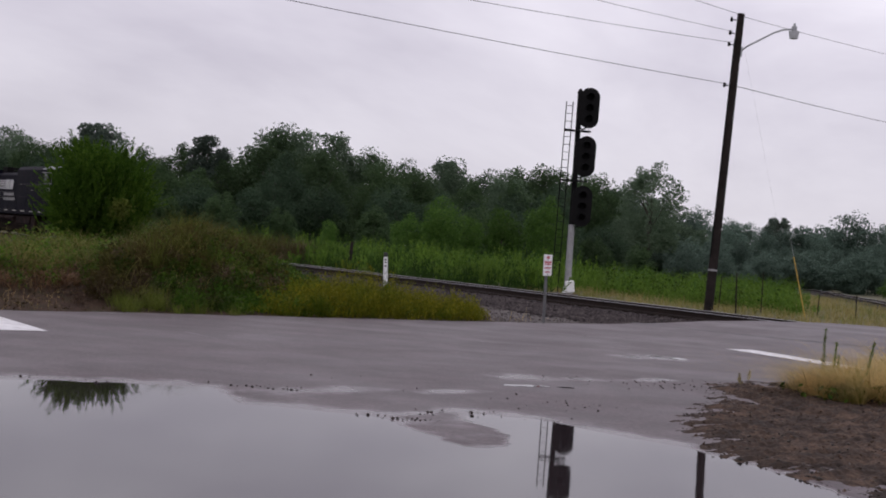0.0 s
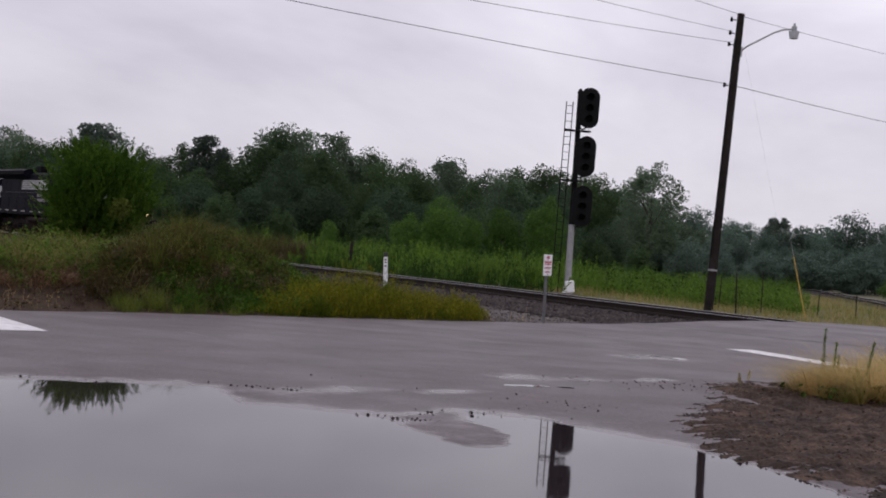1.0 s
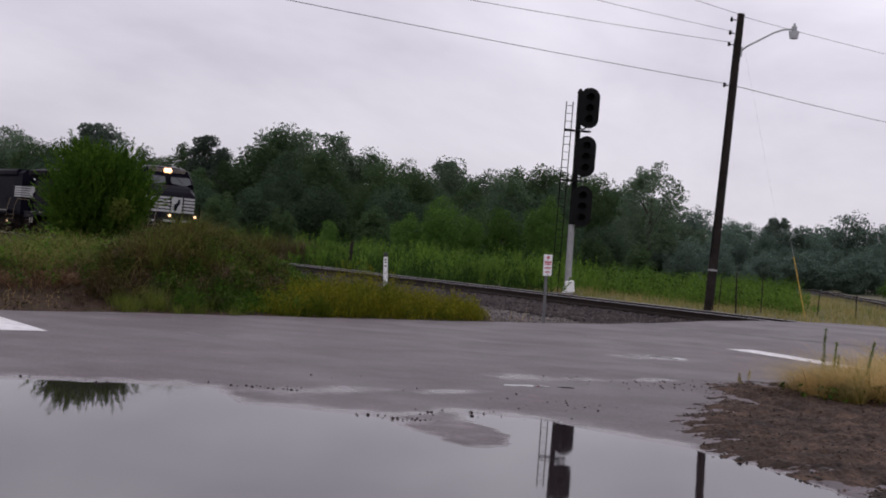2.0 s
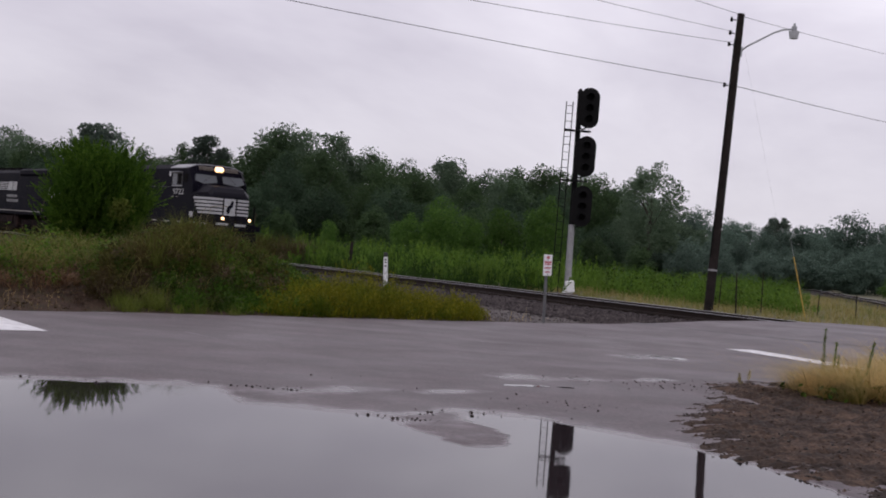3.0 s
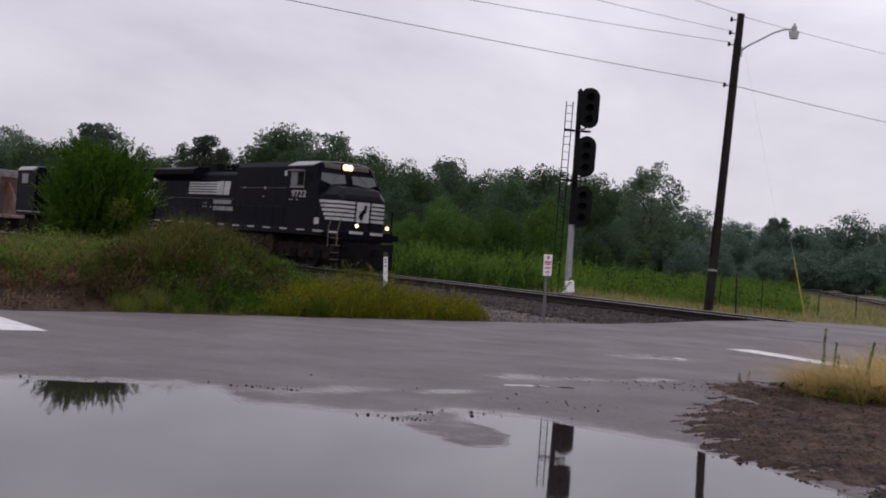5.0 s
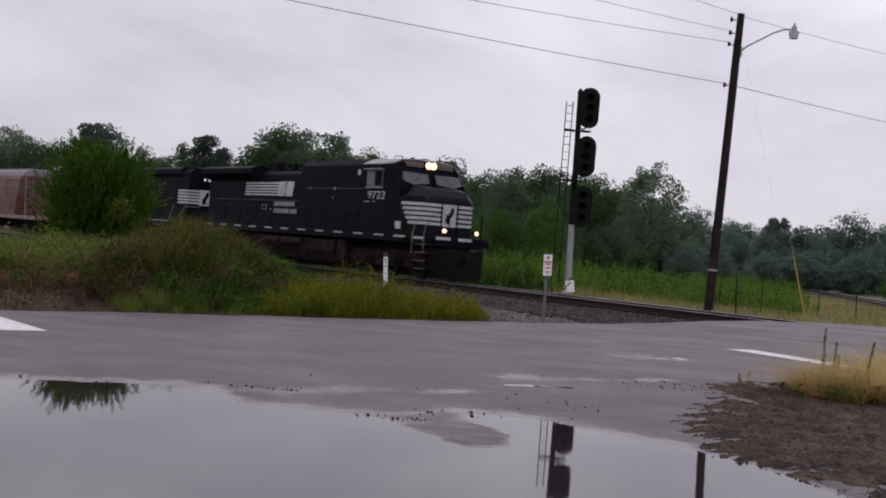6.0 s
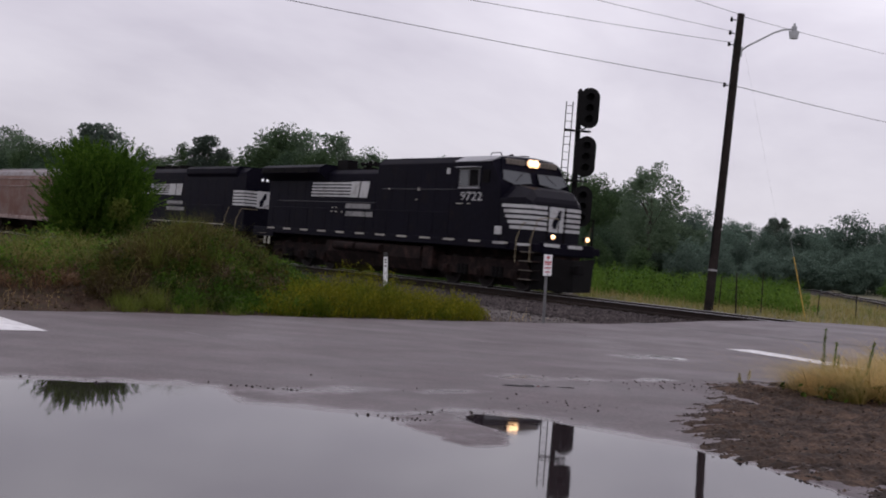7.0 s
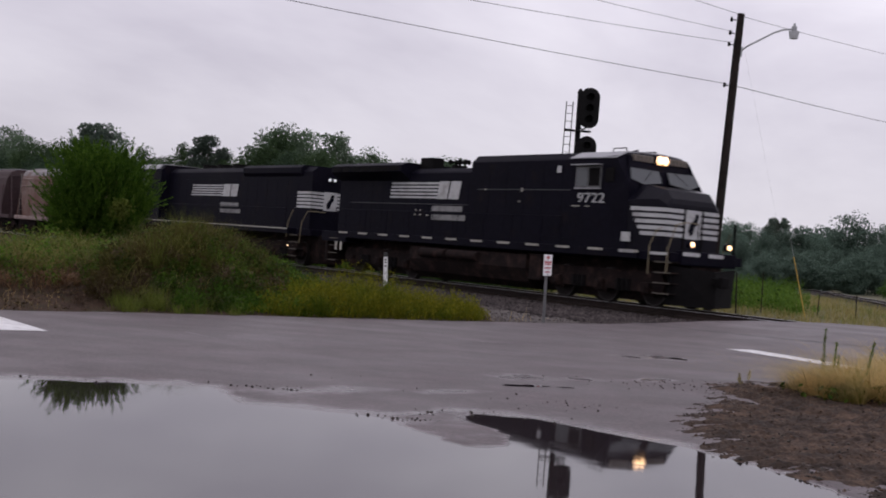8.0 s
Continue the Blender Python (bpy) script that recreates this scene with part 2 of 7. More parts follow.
M_STONE = surface("broken_stone", (0.022, 0.018, 0.0185), (0.076, 0.063, 0.062), 9.0, 0.9, bump=0.5, per_piece=0.75, spec=0.15)
M_CLOD = surface("dark_clod", (0.025, 0.020, 0.018), (0.060, 0.048, 0.042), 9.0, 0.8, bump=0.5, per_piece=0.5)
M_PAINT = surface("road_paint", (0.62, 0.61, 0.62), (0.80, 0.79, 0.80), 4.0, 0.55, bump=0.2, stain=(0.33, 0.31, 0.31), stain_at=0.62)
M_FADED = surface("faded_road_paint", (0.16, 0.15, 0.155), (0.42, 0.41, 0.42), 7.0, 0.6, bump=0.2, stain=(0.10, 0.085, 0.09), stain_at=0.50)
M_TAR = surface("tar_seal", (0.020, 0.019, 0.020), (0.04, 0.038, 0.04), 4.0, 0.5, bump=0.3)
M_RAIL = surface("rusty_rail", (0.014, 0.010, 0.009), (0.032, 0.022, 0.019), 6.0, 0.8, 0.2, bump=0.3, spec=0.2)
M_RAILTOP = surface("polished_rail", (0.40, 0.39, 0.40), (0.52, 0.51, 0.52), 6.0, 0.40, 1.0, bump=0.0)
M_SLEEPER = surface("creosoted_timber", (0.012, 0.009, 0.008), (0.035, 0.027, 0.024), 5.0, 0.9, bump=0.6, per_piece=0.3, spec=0.08)
M_POLE = surface("weathered_pole", (0.010, 0.008, 0.0075), (0.032, 0.025, 0.023), 3.0, 0.95, bump=0.6, fine=9, spec=0.15)
M_STEEL = surface("galvanised_steel", (0.28, 0.29, 0.30), (0.42, 0.43, 0.44), 4.0, 0.5, 0.7, bump=0.1)
M_MAST = surface("grey_mast_paint", (0.20, 0.20, 0.21), (0.33, 0.33, 0.34), 3.0, 0.6, 0.1, bump=0.1, stain=(0.14, 0.10, 0.08), stain_at=0.7)
M_SIGNAL = surface("signal_black", (0.004, 0.004, 0.0045), (0.009, 0.0085, 0.009), 3.0, 0.7, bump=0.1, spec=0.12)
M_WIRE = surface("black_cable", (0.010, 0.010, 0.011), (0.022, 0.021, 0.022), 3.0, 0.6, bump=0.0)
M_THIN = surface("grey_wire", (0.16, 0.16, 0.17), (0.26, 0.26, 0.27), 3.0, 0.5, 0.5, bump=0.0)
M_TUFT = foliage("green_tuft_grass", (0.060, 0.090, 0.014), (0.200, 0.230, 0.050), (0.090, 0.110, 0.022), 0.9, 0.3)
M_STEP = surface("worn_step_edge", (0.07, 0.06, 0.05), (0.15, 0.13, 0.11), 4.0, 0.6, 0.3, bump=0.1)
M_BRASSY = surface("faded_yellow_rail", (0.13, 0.105, 0.06), (0.22, 0.18, 0.11), 3.0, 0.6, bump=0.0)
M_WHITE = surface("white_enamel", (0.70, 0.70, 0.71), (0.82, 0.82, 0.83), 3.0, 0.5, bump=0.1, stain=(0.50, 0.47, 0.44), stain_at=0.7)
M_RED = surface("sign_red", (0.40, 0.09, 0.10), (0.52, 0.15, 0.16), 8.0, 0.5, bump=0.0)
M_BLACKPOST = surface("black_marking", (0.015, 0.015, 0.015), (0.03, 0.03, 0.03), 8.0, 0.6, bump=0.0)
M_YELLOW = surface("yellow_guard", (0.34, 0.22, 0.04), (0.46, 0.31, 0.06), 3.0, 0.5, bump=0.1)
M_LAMPGLASS = surface("frosted_lamp", (0.42, 0.43, 0.45), (0.52, 0.53, 0.55), 6.0, 0.3, bump=0.0)

M_BLACK = surface("black_engine_paint", (0.0036, 0.0032, 0.0070), (0.0068, 0.0063, 0.0122), 0.7, 0.50, bump=0.06, fine=9, stain=(0.012, 0.0085, 0.0095), stain_at=0.66, spec=0.035)
M_GRIME = surface("grimy_underframe", (0.0060, 0.0042, 0.0042), (0.019, 0.0125, 0.0120), 1.6, 0.85, bump=0.5, stain=(0.040, 0.023, 0.020), stain_at=0.60, spec=0.1)
M_SOOT = surface("sooty_steel", (0.0035, 0.0033, 0.0037), (0.0095, 0.0085, 0.0090), 2.0, 0.75, bump=0.3, spec=0.07)
M_ROOF = surface("dull_silver_roof", (0.24, 0.24, 0.26), (0.36, 0.36, 0.38), 1.5, 0.45, 0.2, bump=0.1)
M_LETTER = surface("white_lettering", (0.38, 0.38, 0.39), (0.50, 0.50, 0.51), 1.2, 0.5, bump=0.0, stain=(0.24, 0.225, 0.22), stain_at=0.60)
M_GLASS = clear("cab_glass", (0.060, 0.066, 0.074), 0.10)
M_SIDEGLASS = clear("side_glass", (0.010, 0.010, 0.011), 0.10)
M_WORD = surface("worn_lettering", (0.13, 0.128, 0.13), (0.24, 0.235, 0.235), 2.5, 0.5, bump=0.0, stain=(0.05, 0.05, 0.05), stain_at=0.58)
M_POST = surface("weathered_post_steel", (0.10, 0.10, 0.105), (0.18, 0.18, 0.185), 4.0, 0.6, 0.4, bump=0.1)
M_WINFRAME = surface("dull_window_frame", (0.07, 0.07, 0.075), (0.12, 0.12, 0.125), 3.0, 0.5, 0.3, bump=0.0)
M_NOSE = surface("glossy_nose_paint", (0.0040, 0.0036, 0.0070), (0.0072, 0.0066, 0.0120), 0.9, 0.34, bump=0.05, fine=9, stain=(0.012, 0.009, 0.009), stain_at=0.66, spec=0.11)
M_GRAB = surface("worn_white_rail", (0.24, 0.225, 0.20), (0.40, 0.38, 0.345), 3.0, 0.55, bump=0.0)
M_WHEEL = surface("wheel_steel", (0.012, 0.010, 0.010), (0.028, 0.023, 0.022), 5.0, 0.7, 0.2, bump=0.2, spec=0.15)
M_TREAD = surface("worn_wheel_rim", (0.020, 0.017, 0.017), (0.045, 0.038, 0.037), 5.0, 0.6, 0.5, bump=0.05)
# dimmer warm lens glow, standing for the glare round the lamp cores
M_HEADLAMP = glow("headlamp_lens_halo", (1.0, 0.52, 0.20), 1.7)
M_BULB = glow("lamp_core_light", (1.0, 0.58, 0.26), 4.5)
M_DITCH = glow("ditch_lens_light", (1.0, 0.52, 0.20), 1.6)
M_MARKER = glow("small_marker_light", (0.9, 0.9, 1.0), 0.35)
M_NUMBOARD = surface("number_board", (0.10, 0.085, 0.07), (0.17, 0.14, 0.12), 4.0, 0.5, bump=0.0)
M_HOPPER = surface("weathered_grey_car", (0.105, 0.066, 0.058), (0.200, 0.140, 0.125), 0.5, 0.75, bump=0.2, fine=10, stain=(0.115, 0.052, 0.036), stain_at=0.50)
M_CARROOF = surface("dull_car_roof", (0.16, 0.145, 0.155), (0.27, 0.25, 0.262), 0.8, 0.6, 0.1, bump=0.1, stain=(0.13, 0.085, 0.075), stain_at=0.56)
M_CARSILL = surface("dusty_car_sill", (0.20, 0.145, 0.135), (0.33, 0.255, 0.24), 1.5, 0.7, bump=0.1, stain=(0.12, 0.07, 0.06), stain_at=0.55)
M_LADDER = surface("worn_ladder_paint", (0.14, 0.125, 0.12), (0.24, 0.22, 0.21), 3.0, 0.6, bump=0.0)
M_HOPPERBROWN = surface("oxide_brown_car", (0.030, 0.016, 0.019), (0.060, 0.033, 0.036), 0.8, 0.75, bump=0.2, stain=(0.05, 0.03, 0.03))
M_BARK = surface("bark", (0.030, 0.024, 0.020), (0.075, 0.062, 0.052), 4.0, 0.95, bump=0.9)

M_WOOD_A = foliage("woodland_leaves", (0.042, 0.073, 0.043), (0.064, 0.100, 0.057), (0.048, 0.080, 0.047), 0.25, 0.45)
M_WOOD_B = foliage("hazel_leaves", (0.048, 0.084, 0.037), (0.074, 0.116, 0.051), (0.054, 0.090, 0.042), 0.3, 0.45)
# leaf colour lightened and greyed to stand for haze over the far wood
M_WOOD_C = foliage("hazed_far_leaves", (0.096, 0.144, 0.114), (0.130, 0.182, 0.142), (0.108, 0.158, 0.126), 0.3, 0.45)
# paler green carries haze and skylight on the rear treetops in its colour
M_WOOD_D = foliage("haze_toned_back_leaves", (0.084, 0.126, 0.080), (0.120, 0.170, 0.104), (0.094, 0.138, 0.086), 0.3, 0.5)
M_PINE = foliage("pine_needles", (0.060, 0.084, 0.070), (0.096, 0.126, 0.096), (0.070, 0.098, 0.078), 0.4, 0.35)
M_SAPLING = foliage("young_leaves", (0.050, 0.108, 0.022), (0.108, 0.200, 0.040), (0.064, 0.126, 0.027), 0.5, 0.38)
M_BUSH = foliage("bush_leaves", (0.028, 0.076, 0.010), (0.130, 0.230, 0.028), (0.060, 0.128, 0.016), 0.9, 0.40)
M_WEED = foliage("tall_weeds", (0.060, 0.125, 0.018), (0.165, 0.275, 0.042), (0.105, 0.170, 0.030), 0.3, 0.40)
# darker copy of the weed colour, standing for shade beneath the plumes
M_UNDER = foliage("shade_toned_weeds", (0.020, 0.048, 0.010), (0.052, 0.105, 0.021), (0.034, 0.066, 0.014), 0.5, 0.30)
M_STALK = foliage("pale_stalk_green", (0.105, 0.160, 0.050), (0.190, 0.255, 0.085), (0.130, 0.170, 0.060), 6.0, 0.4)
M_DRYGRASS = foliage("dry_grass", (0.430, 0.300, 0.130), (0.740, 0.570, 0.270), (0.360, 0.310, 0.115), 1.8, 0.48)
M_MEADOW = foliage("short_tan_grass", (0.210, 0.185, 0.062), (0.360, 0.290, 0.120), (0.150, 0.185, 0.048), 0.4, 0.35)
M_MOUND = foliage("mound_grass", (0.022, 0.026, 0.007), (0.150, 0.138, 0.036), (0.090, 0.064, 0.028), 1.3, 0.32)
M_STRAW = foliage("straw_blades", (0.200, 0.185, 0.060), (0.420, 0.360, 0.140), (0.230, 0.230, 0.070), 1.2, 0.35)
M_RUST = foliage("dead_reddish_brush", (0.080, 0.042, 0.024), (0.250, 0.140, 0.080), (0.130, 0.090, 0.040), 1.0, 0.15)
M_GOLD = foliage("yellow_weeds", (0.075, 0.095, 0.008), (0.340, 0.310, 0.024), (0.075, 0.125, 0.010), 1.4, 0.35)
M_HERB = foliage("dark_herbs", (0.010, 0.030, 0.005), (0.095, 0.175, 0.021), (0.024, 0.036, 0.008), 0.9, 0.3)
M_BRAMBLE = foliage("brown_brush", (0.036, 0.024, 0.018), (0.180, 0.125, 0.088), (0.070, 0.056, 0.026), 0.9, 0.1)


# ---- building tools ----
def part(name, bm, material, parent, label=""):
    """Links a bmesh as one mesh object under a thing or a part (or at top level, parent None)."""
    me = bpy.data.meshes.new(name)
    bm.normal_update()
    bm.to_mesh(me)
    bm.free()
    me.materials.append(material)
    ob = new(name, me)
    if parent:
        ob.parent = parent
    return tagged(ob, label)


def sheet(name, verts, quads, material, parent=None, smooth=False):
    """One mesh object from arrays of vertices and four-cornered faces."""
    me = bpy.data.meshes.new(name)
    verts, quads = np.asarray(verts, np.float32), np.asarray(quads, np.int32)
    k = quads.shape[1]
    me.vertices.add(len(verts))
    me.vertices.foreach_set("co", verts.ravel())
    me.loops.add(quads.size)
    me.loops.foreach_set("vertex_index", quads.ravel())
    me.polygons.add(len(quads))
    me.polygons.foreach_set("loop_start", np.arange(0, quads.size, k, dtype=np.int32))
    me.polygons.foreach_set("loop_total", np.full(len(quads), k, np.int32))
    if smooth:
        me.polygons.foreach_set("use_smooth", np.ones(len(quads), bool))
    me.update(calc_edges=True)
    me.validate()
    me.materials.append(material)
    ob = new(name, me)
    if parent:
        ob.parent = parent
    return ob


def thing(name, m, label, category, group="", kind=""):
    ob = new(name)
    ob.empty_display_size = 0.2
    ob.matrix_world = m
    return tagged(ob, label, category, group, kind)


def box(bm, x0, x1, y0, y1, z0, z1, bevel=0.0, m=None):
    c = Matrix.Translation(((x0 + x1) / 2, (y0 + y1) / 2, (z0 + z1) / 2)) @ Matrix.Diagonal((abs(x1 - x0), abs(y1 - y0), abs(z1 - z0), 1))
    made = bmesh.ops.create_cube(bm, size=1, matrix=(m @ c) if m else c)["verts"]
    if bevel:
        edges = list({e for v in made for e in v.link_edges})
        bmesh.ops.bevel(bm, geom=edges, offset=bevel, segments=2, affect="EDGES", profile=0.6)
    return bm


def rod(bm, a, b, r0, r1=None, n=10):
    """A round bar from a to b."""
    a, b = Vector(a), Vector(b)
    r1 = r0 if r1 is None else r1
    m = Matrix.Translation((a + b) / 2) @ (b - a).to_track_quat("Z", "Y").to_matrix().to_4x4()
    bmesh.ops.create_cone(bm, cap_ends=True, segments=n, radius1=r0, radius2=r1, depth=(b - a).length, matrix=m)
    return bm


def pipe(bm, points, r, n=8):
    for a, b in zip(points, points[1:]):
        rod(bm, a, b, r, n=n)
    return bm


def slab(bm, outline, z0, z1, flip=None):
    """A plate with the given outline: (x, y) swept from z0 to z1; flip maps (x, y, z) to another order."""
    flip = flip or (lambda x, y, z: (x, y, z))
    low = [bm.verts.new(flip(x, y, z0)) for x, y in outline]
    top = [bm.verts.new(flip(x, y, z1)) for x, y in outline]
    bm.faces.new(low[::-1])
    bm.faces.new(top)
    for i in range(len(low)):
        j = (i + 1) % len(low)
        bm.faces.new((low[i], low[j], top[j], top[i]))
    bmesh.ops.recalc_face_normals(bm, faces=bm.faces)
    return bm


def loft(bm, rings, closed=True):
    """Skin over rings of equally many points, ends filled."""
    rows = [[bm.verts.new(p) for p in ring] for ring in rings]
    n = len(rows[0])
    for a, b in zip(rows, rows[1:]):
        for i in range(n if closed else n - 1):
            j = (i + 1) % n
            bm.faces.new((a[i], a[j], b[j], b[i]))
    if closed:
        bm.faces.new(rows[0][::-1])
        bm.faces.new(rows[-1])
    bmesh.ops.recalc_face_normals(bm, faces=bm.faces)
    return bm


def strips(points, heights, lean, width, rng, segs=3, curl=0.5, ang=None):
    """Grass blades: bent tapering strips that stand on points. Returns vertices and quads."""
    k = len(points)
    ang = rng.uniform(0, 2 * np.pi, k) if ang is None else ang
    face = ang + np.pi / 2 + rng.normal(0, 0.5, k)
    t = np.linspace(0, 1, segs + 1)
    bend = lean[:, None] * heights[:, None] * t ** 2
    rise = heights[:, None] * (t - curl * lean[:, None] * t ** 2 * 0.6)
    w = width[:, None] * (1 - 0.85 * t ** 1.5) / 2
    cx = points[:, 0, None] + np.cos(ang)[:, None] * bend
    cy = points[:, 1, None] + np.sin(ang)[:, None] * bend
    cz = points[:, 2, None] + rise
    ox, oy = np.cos(face)[:, None] * w, np.sin(face)[:, None] * w
    left = np.stack((cx - ox, cy - oy, cz), -1)
    right = np.stack((cx + ox, cy + oy, cz), -1)
    v = np.stack((left, right), 2).reshape(-1, 3)
    base = (np.arange(k) * (segs + 1) * 2)[:, None] + np.arange(segs)[None, :] * 2
    q = np.stack((base, base + 1, base + 3, base + 2), -1).reshape(-1, 4)
    return v, q


def leaves(points, size, rng, upright=0.3, long=1.7):
    """Pointed leaves, one diamond each, at points."""
    k = len(points)
    d1 = rng.normal(0, 1, (k, 3))
    d1[:, 2] = d1[:, 2] * 0.6 + upright
    d1 /= np.linalg.norm(d1, axis=1)[:, None]
    d2 = np.cross(d1, rng.normal(0, 1, (k, 3)))
    d2 /= np.linalg.norm(d2, axis=1)[:, None] + 1e-9
    s = np.asarray(size)[:, None] if np.ndim(size) else np.full((k, 1), size)
    a, b = d1 * s * long / 2, d2 * s / 2
    sag = np.array((0, 0, 1.0)) * s * 0.12
    v = np.stack((points - a, points + b - sag * 0 + sag, points + a, points - b + sag), 1).reshape(-1, 3)
    q = (np.arange(k) * 4)[:, None] + np.arange(4)[None, :]
    return v, q


def joined(*pieces):
    vs, qs, n = [], [], 0
    for v, q in pieces:
        vs.append(v)
        qs.append(q + n)
        n += len(v)
    return np.concatenate(vs), np.concatenate(qs)


def grid(xs, ys, height):
    """Vertices and quads of a height field."""
    X, Y = np.meshgrid(xs, ys)
    v = np.stack((X, Y, height(X, Y)), -1).reshape(-1, 3)
    a = (np.arange(len(ys) - 1)[:, None] * len(xs) + np.arange(len(xs) - 1)[None, :]).ravel()
    return v, np.stack((a, a + 1, a + len(xs) + 1, a + len(xs)), -1)


def pebbles(points, size, rng):
    """Small six-cornered stones at points: vertices and triangles-as-quads."""
    k = len(points)
    dirs = np.array(((1, 0, 0), (0, 1, 0), (-1, 0, 0), (0, -1, 0), (0, 0, 1), (0, 0, -1)), float)
    v = points[:, None, :] + dirs[None] * rng.uniform(0.5, 1.2, (k, 6, 1)) * size[:, None, None] * np.array((1, 1, 0.7))
    a = rng.uniform(0, 6.3, k)
    dx, dy = v[..., 0] - points[:, None, 0], v[..., 1] - points[:, None, 1]
    v[..., 0] = points[:, None, 0] + dx * np.cos(a)[:, None] - dy * np.sin(a)[:, None]
    v[..., 1] = points[:, None, 1] + dx * np.sin(a)[:, None] + dy * np.cos(a)[:, None]
    tri = np.array(((0, 1, 4), (1, 2, 4), (2, 3, 4), (3, 0, 4), (1, 0, 5), (2, 1, 5), (3, 2, 5), (0, 3, 5)))
    return v.reshape(-1, 3), (np.arange(k) * 6)[:, None, None] + tri[None]


def lettering(name, text, height, material, parent, m, depth=0.006, stretch=1.0):
    cu = bpy.data.curves.new(name, "FONT")
    cu.body, cu.size, cu.extrude, cu.resolution_u = text, height / 0.70, depth, 3
    cu.align_x, cu.align_y = "CENTER", "CENTER"
    tmp = new(name + "_outline", cu)
    me = bpy.data.meshes.new_from_object(tmp.evaluated_get(bpy.context.evaluated_depsgraph_get()))
    bpy.data.objects.remove(tmp)
    me.materials.clear()
    me.materials.append(material)
    me.transform(Matrix.Diagonal((stretch, 1, 1, 1)))
    me.transform(m)
    ob = new(name, me)
    ob.parent = parent
    return ob


# ---- ground, road, puddle, railway line ----
SHORE_X = (-30, -4, -2.6, -1.95, -1.76, -1.57, -0.96, -0.32, -0.12, 0.14, 0.43, 0.91, 1.47, 2.0, 2.3, 2.6, 2.8, 3.2)
SHORE_Y = (4, 10.3, 10.9, 11.05, 10.55, 10.1, 10.04, 9.97, 10.19, 10.56, 10.66, 10.58, 10.06, 9.6, 9.05, 8.4, 7.1, 4.0)


def crown(x, y):
    """Height of the paved surface: a shallow hollow that holds the puddle, a rise to the rails."""
    shore = np.interp(x, SHORE_X, SHORE_Y)
    gap = y - shore + 0.06 * lumps(x, y, 0.55, 2) + 0.03 * lumps(x, y, 0.17, 5)
    gap = np.maximum(gap, np.maximum(4.4 - y, -8.8 - x) + 0.25 * lumps(x, y, 0.9, 4))
    basin = np.where(gap < 0, gap * 0.05, gap * 0.022)
    basin = np.clip(basin, -0.06, 0.02)
    shoal = 0.15 * np.exp(-((x - 0.27 + 0.05 * lumps(x, y, 0.3, 9)) / 0.36) ** 2 - ((y - 9.42 + 0.5 * (x - 0.27) + 0.08 * lumps(x, y, 0.4, 6)) / 0.60) ** 2)
    basin = np.where(gap < 0, np.minimum(basin + shoal, np.maximum(basin, 0.008 + 0.002 * lumps(x, y, 0.2, 3))), basin)
    rise = (RAIL_Z - 0.02 + 0.012) * (1 - step(1.6, 9.5, np.abs(track_offset(x, y))))
    return basin + rise + 0.004 * lumps(x, y, 2.5, 7) * step(0.2, 2.0, gap)


def road_across(x, y):
    """How far inside the far kerbless edge of the asphalt (positive: on the road), in metres."""
    return (ROAD_FAR + ROAD_SLOPE * x - y) * math.cos(ROAD_A)


def mound_height(x, y):
    """The overgrown bank between road and railway."""
    x, y = np.asarray(x, float), np.asarray(y, float)
    back = -road_across(x, y)
    fade = 1 - step(-4.5, -2.2, x)
    slope = 0.52 * step(0.2, 4.0, back) * (1 - step(8.0, 14.0, back))
    knoll = (0.52 * np.exp(-((x + 4.95) / 0.95) ** 2) + 0.12 * np.exp(-((x + 3.7) / 0.5) ** 2)) * step(1.2, 2.5, back) * (1 - step(4.5, 8.0, back))
    return -0.05 + fade * (slope + knoll) * (1 + 0.12 * lumps(x, y, 1.1, 3))


def terrain(x, y):
    """The one sheet of ground: under the road, over the bank, out to the horizon."""
    x, y = np.asarray(x, float), np.asarray(y, float)
    inside = road_across(x, y)
    beyond = step(-3.0, 3.0, track_offset(x, y))
    h = np.where(inside > -0.4, -0.16, -0.05)
    h = np.maximum(h, np.where(inside > -0.3, -9, mound_height(x, y))) * (1 - beyond) + beyond * (-0.06 + 0.05 * lumps(x, y, 9, 4))
    h = h - 0.30 * step(9.5, 8.0, -track_offset(x, y)) * step(-4.5, -2.6, -track_offset(x, y)) * (inside < -0.2)
    far = step(140, 420, np.hypot(x, y))
    return h + far * 1.5 * lumps(x, y, 160, 1)


def spread(lo, hi, fine_lo, fine_hi, fine):
    """Grid lines: fine in the middle, ever wider outwards."""
    mid = list(np.arange(fine_lo, fine_hi + fine / 2, fine))
    up, k = [], fine
    while (up[-1] if up else mid[-1]) < hi:
        k *= 1.22
        up.append((up[-1] if up else mid[-1]) + k)
    down, k = [], fine
    while (down[-1] if down else mid[0]) > lo:
        k *= 1.22
        down.append((down[-1] if down else mid[0]) - k)
    return np.array(down[::-1] + mid + up)


tagged(sheet("ground", *grid(spread(-2500, 2500, -14, 16, 0.4), spread(-2500, 3000, 14, 60, 0.4), terrain), M_GROUND, smooth=True),
       "weedy soil reaching out to the woods and the horizon", "ground", kind="structure")


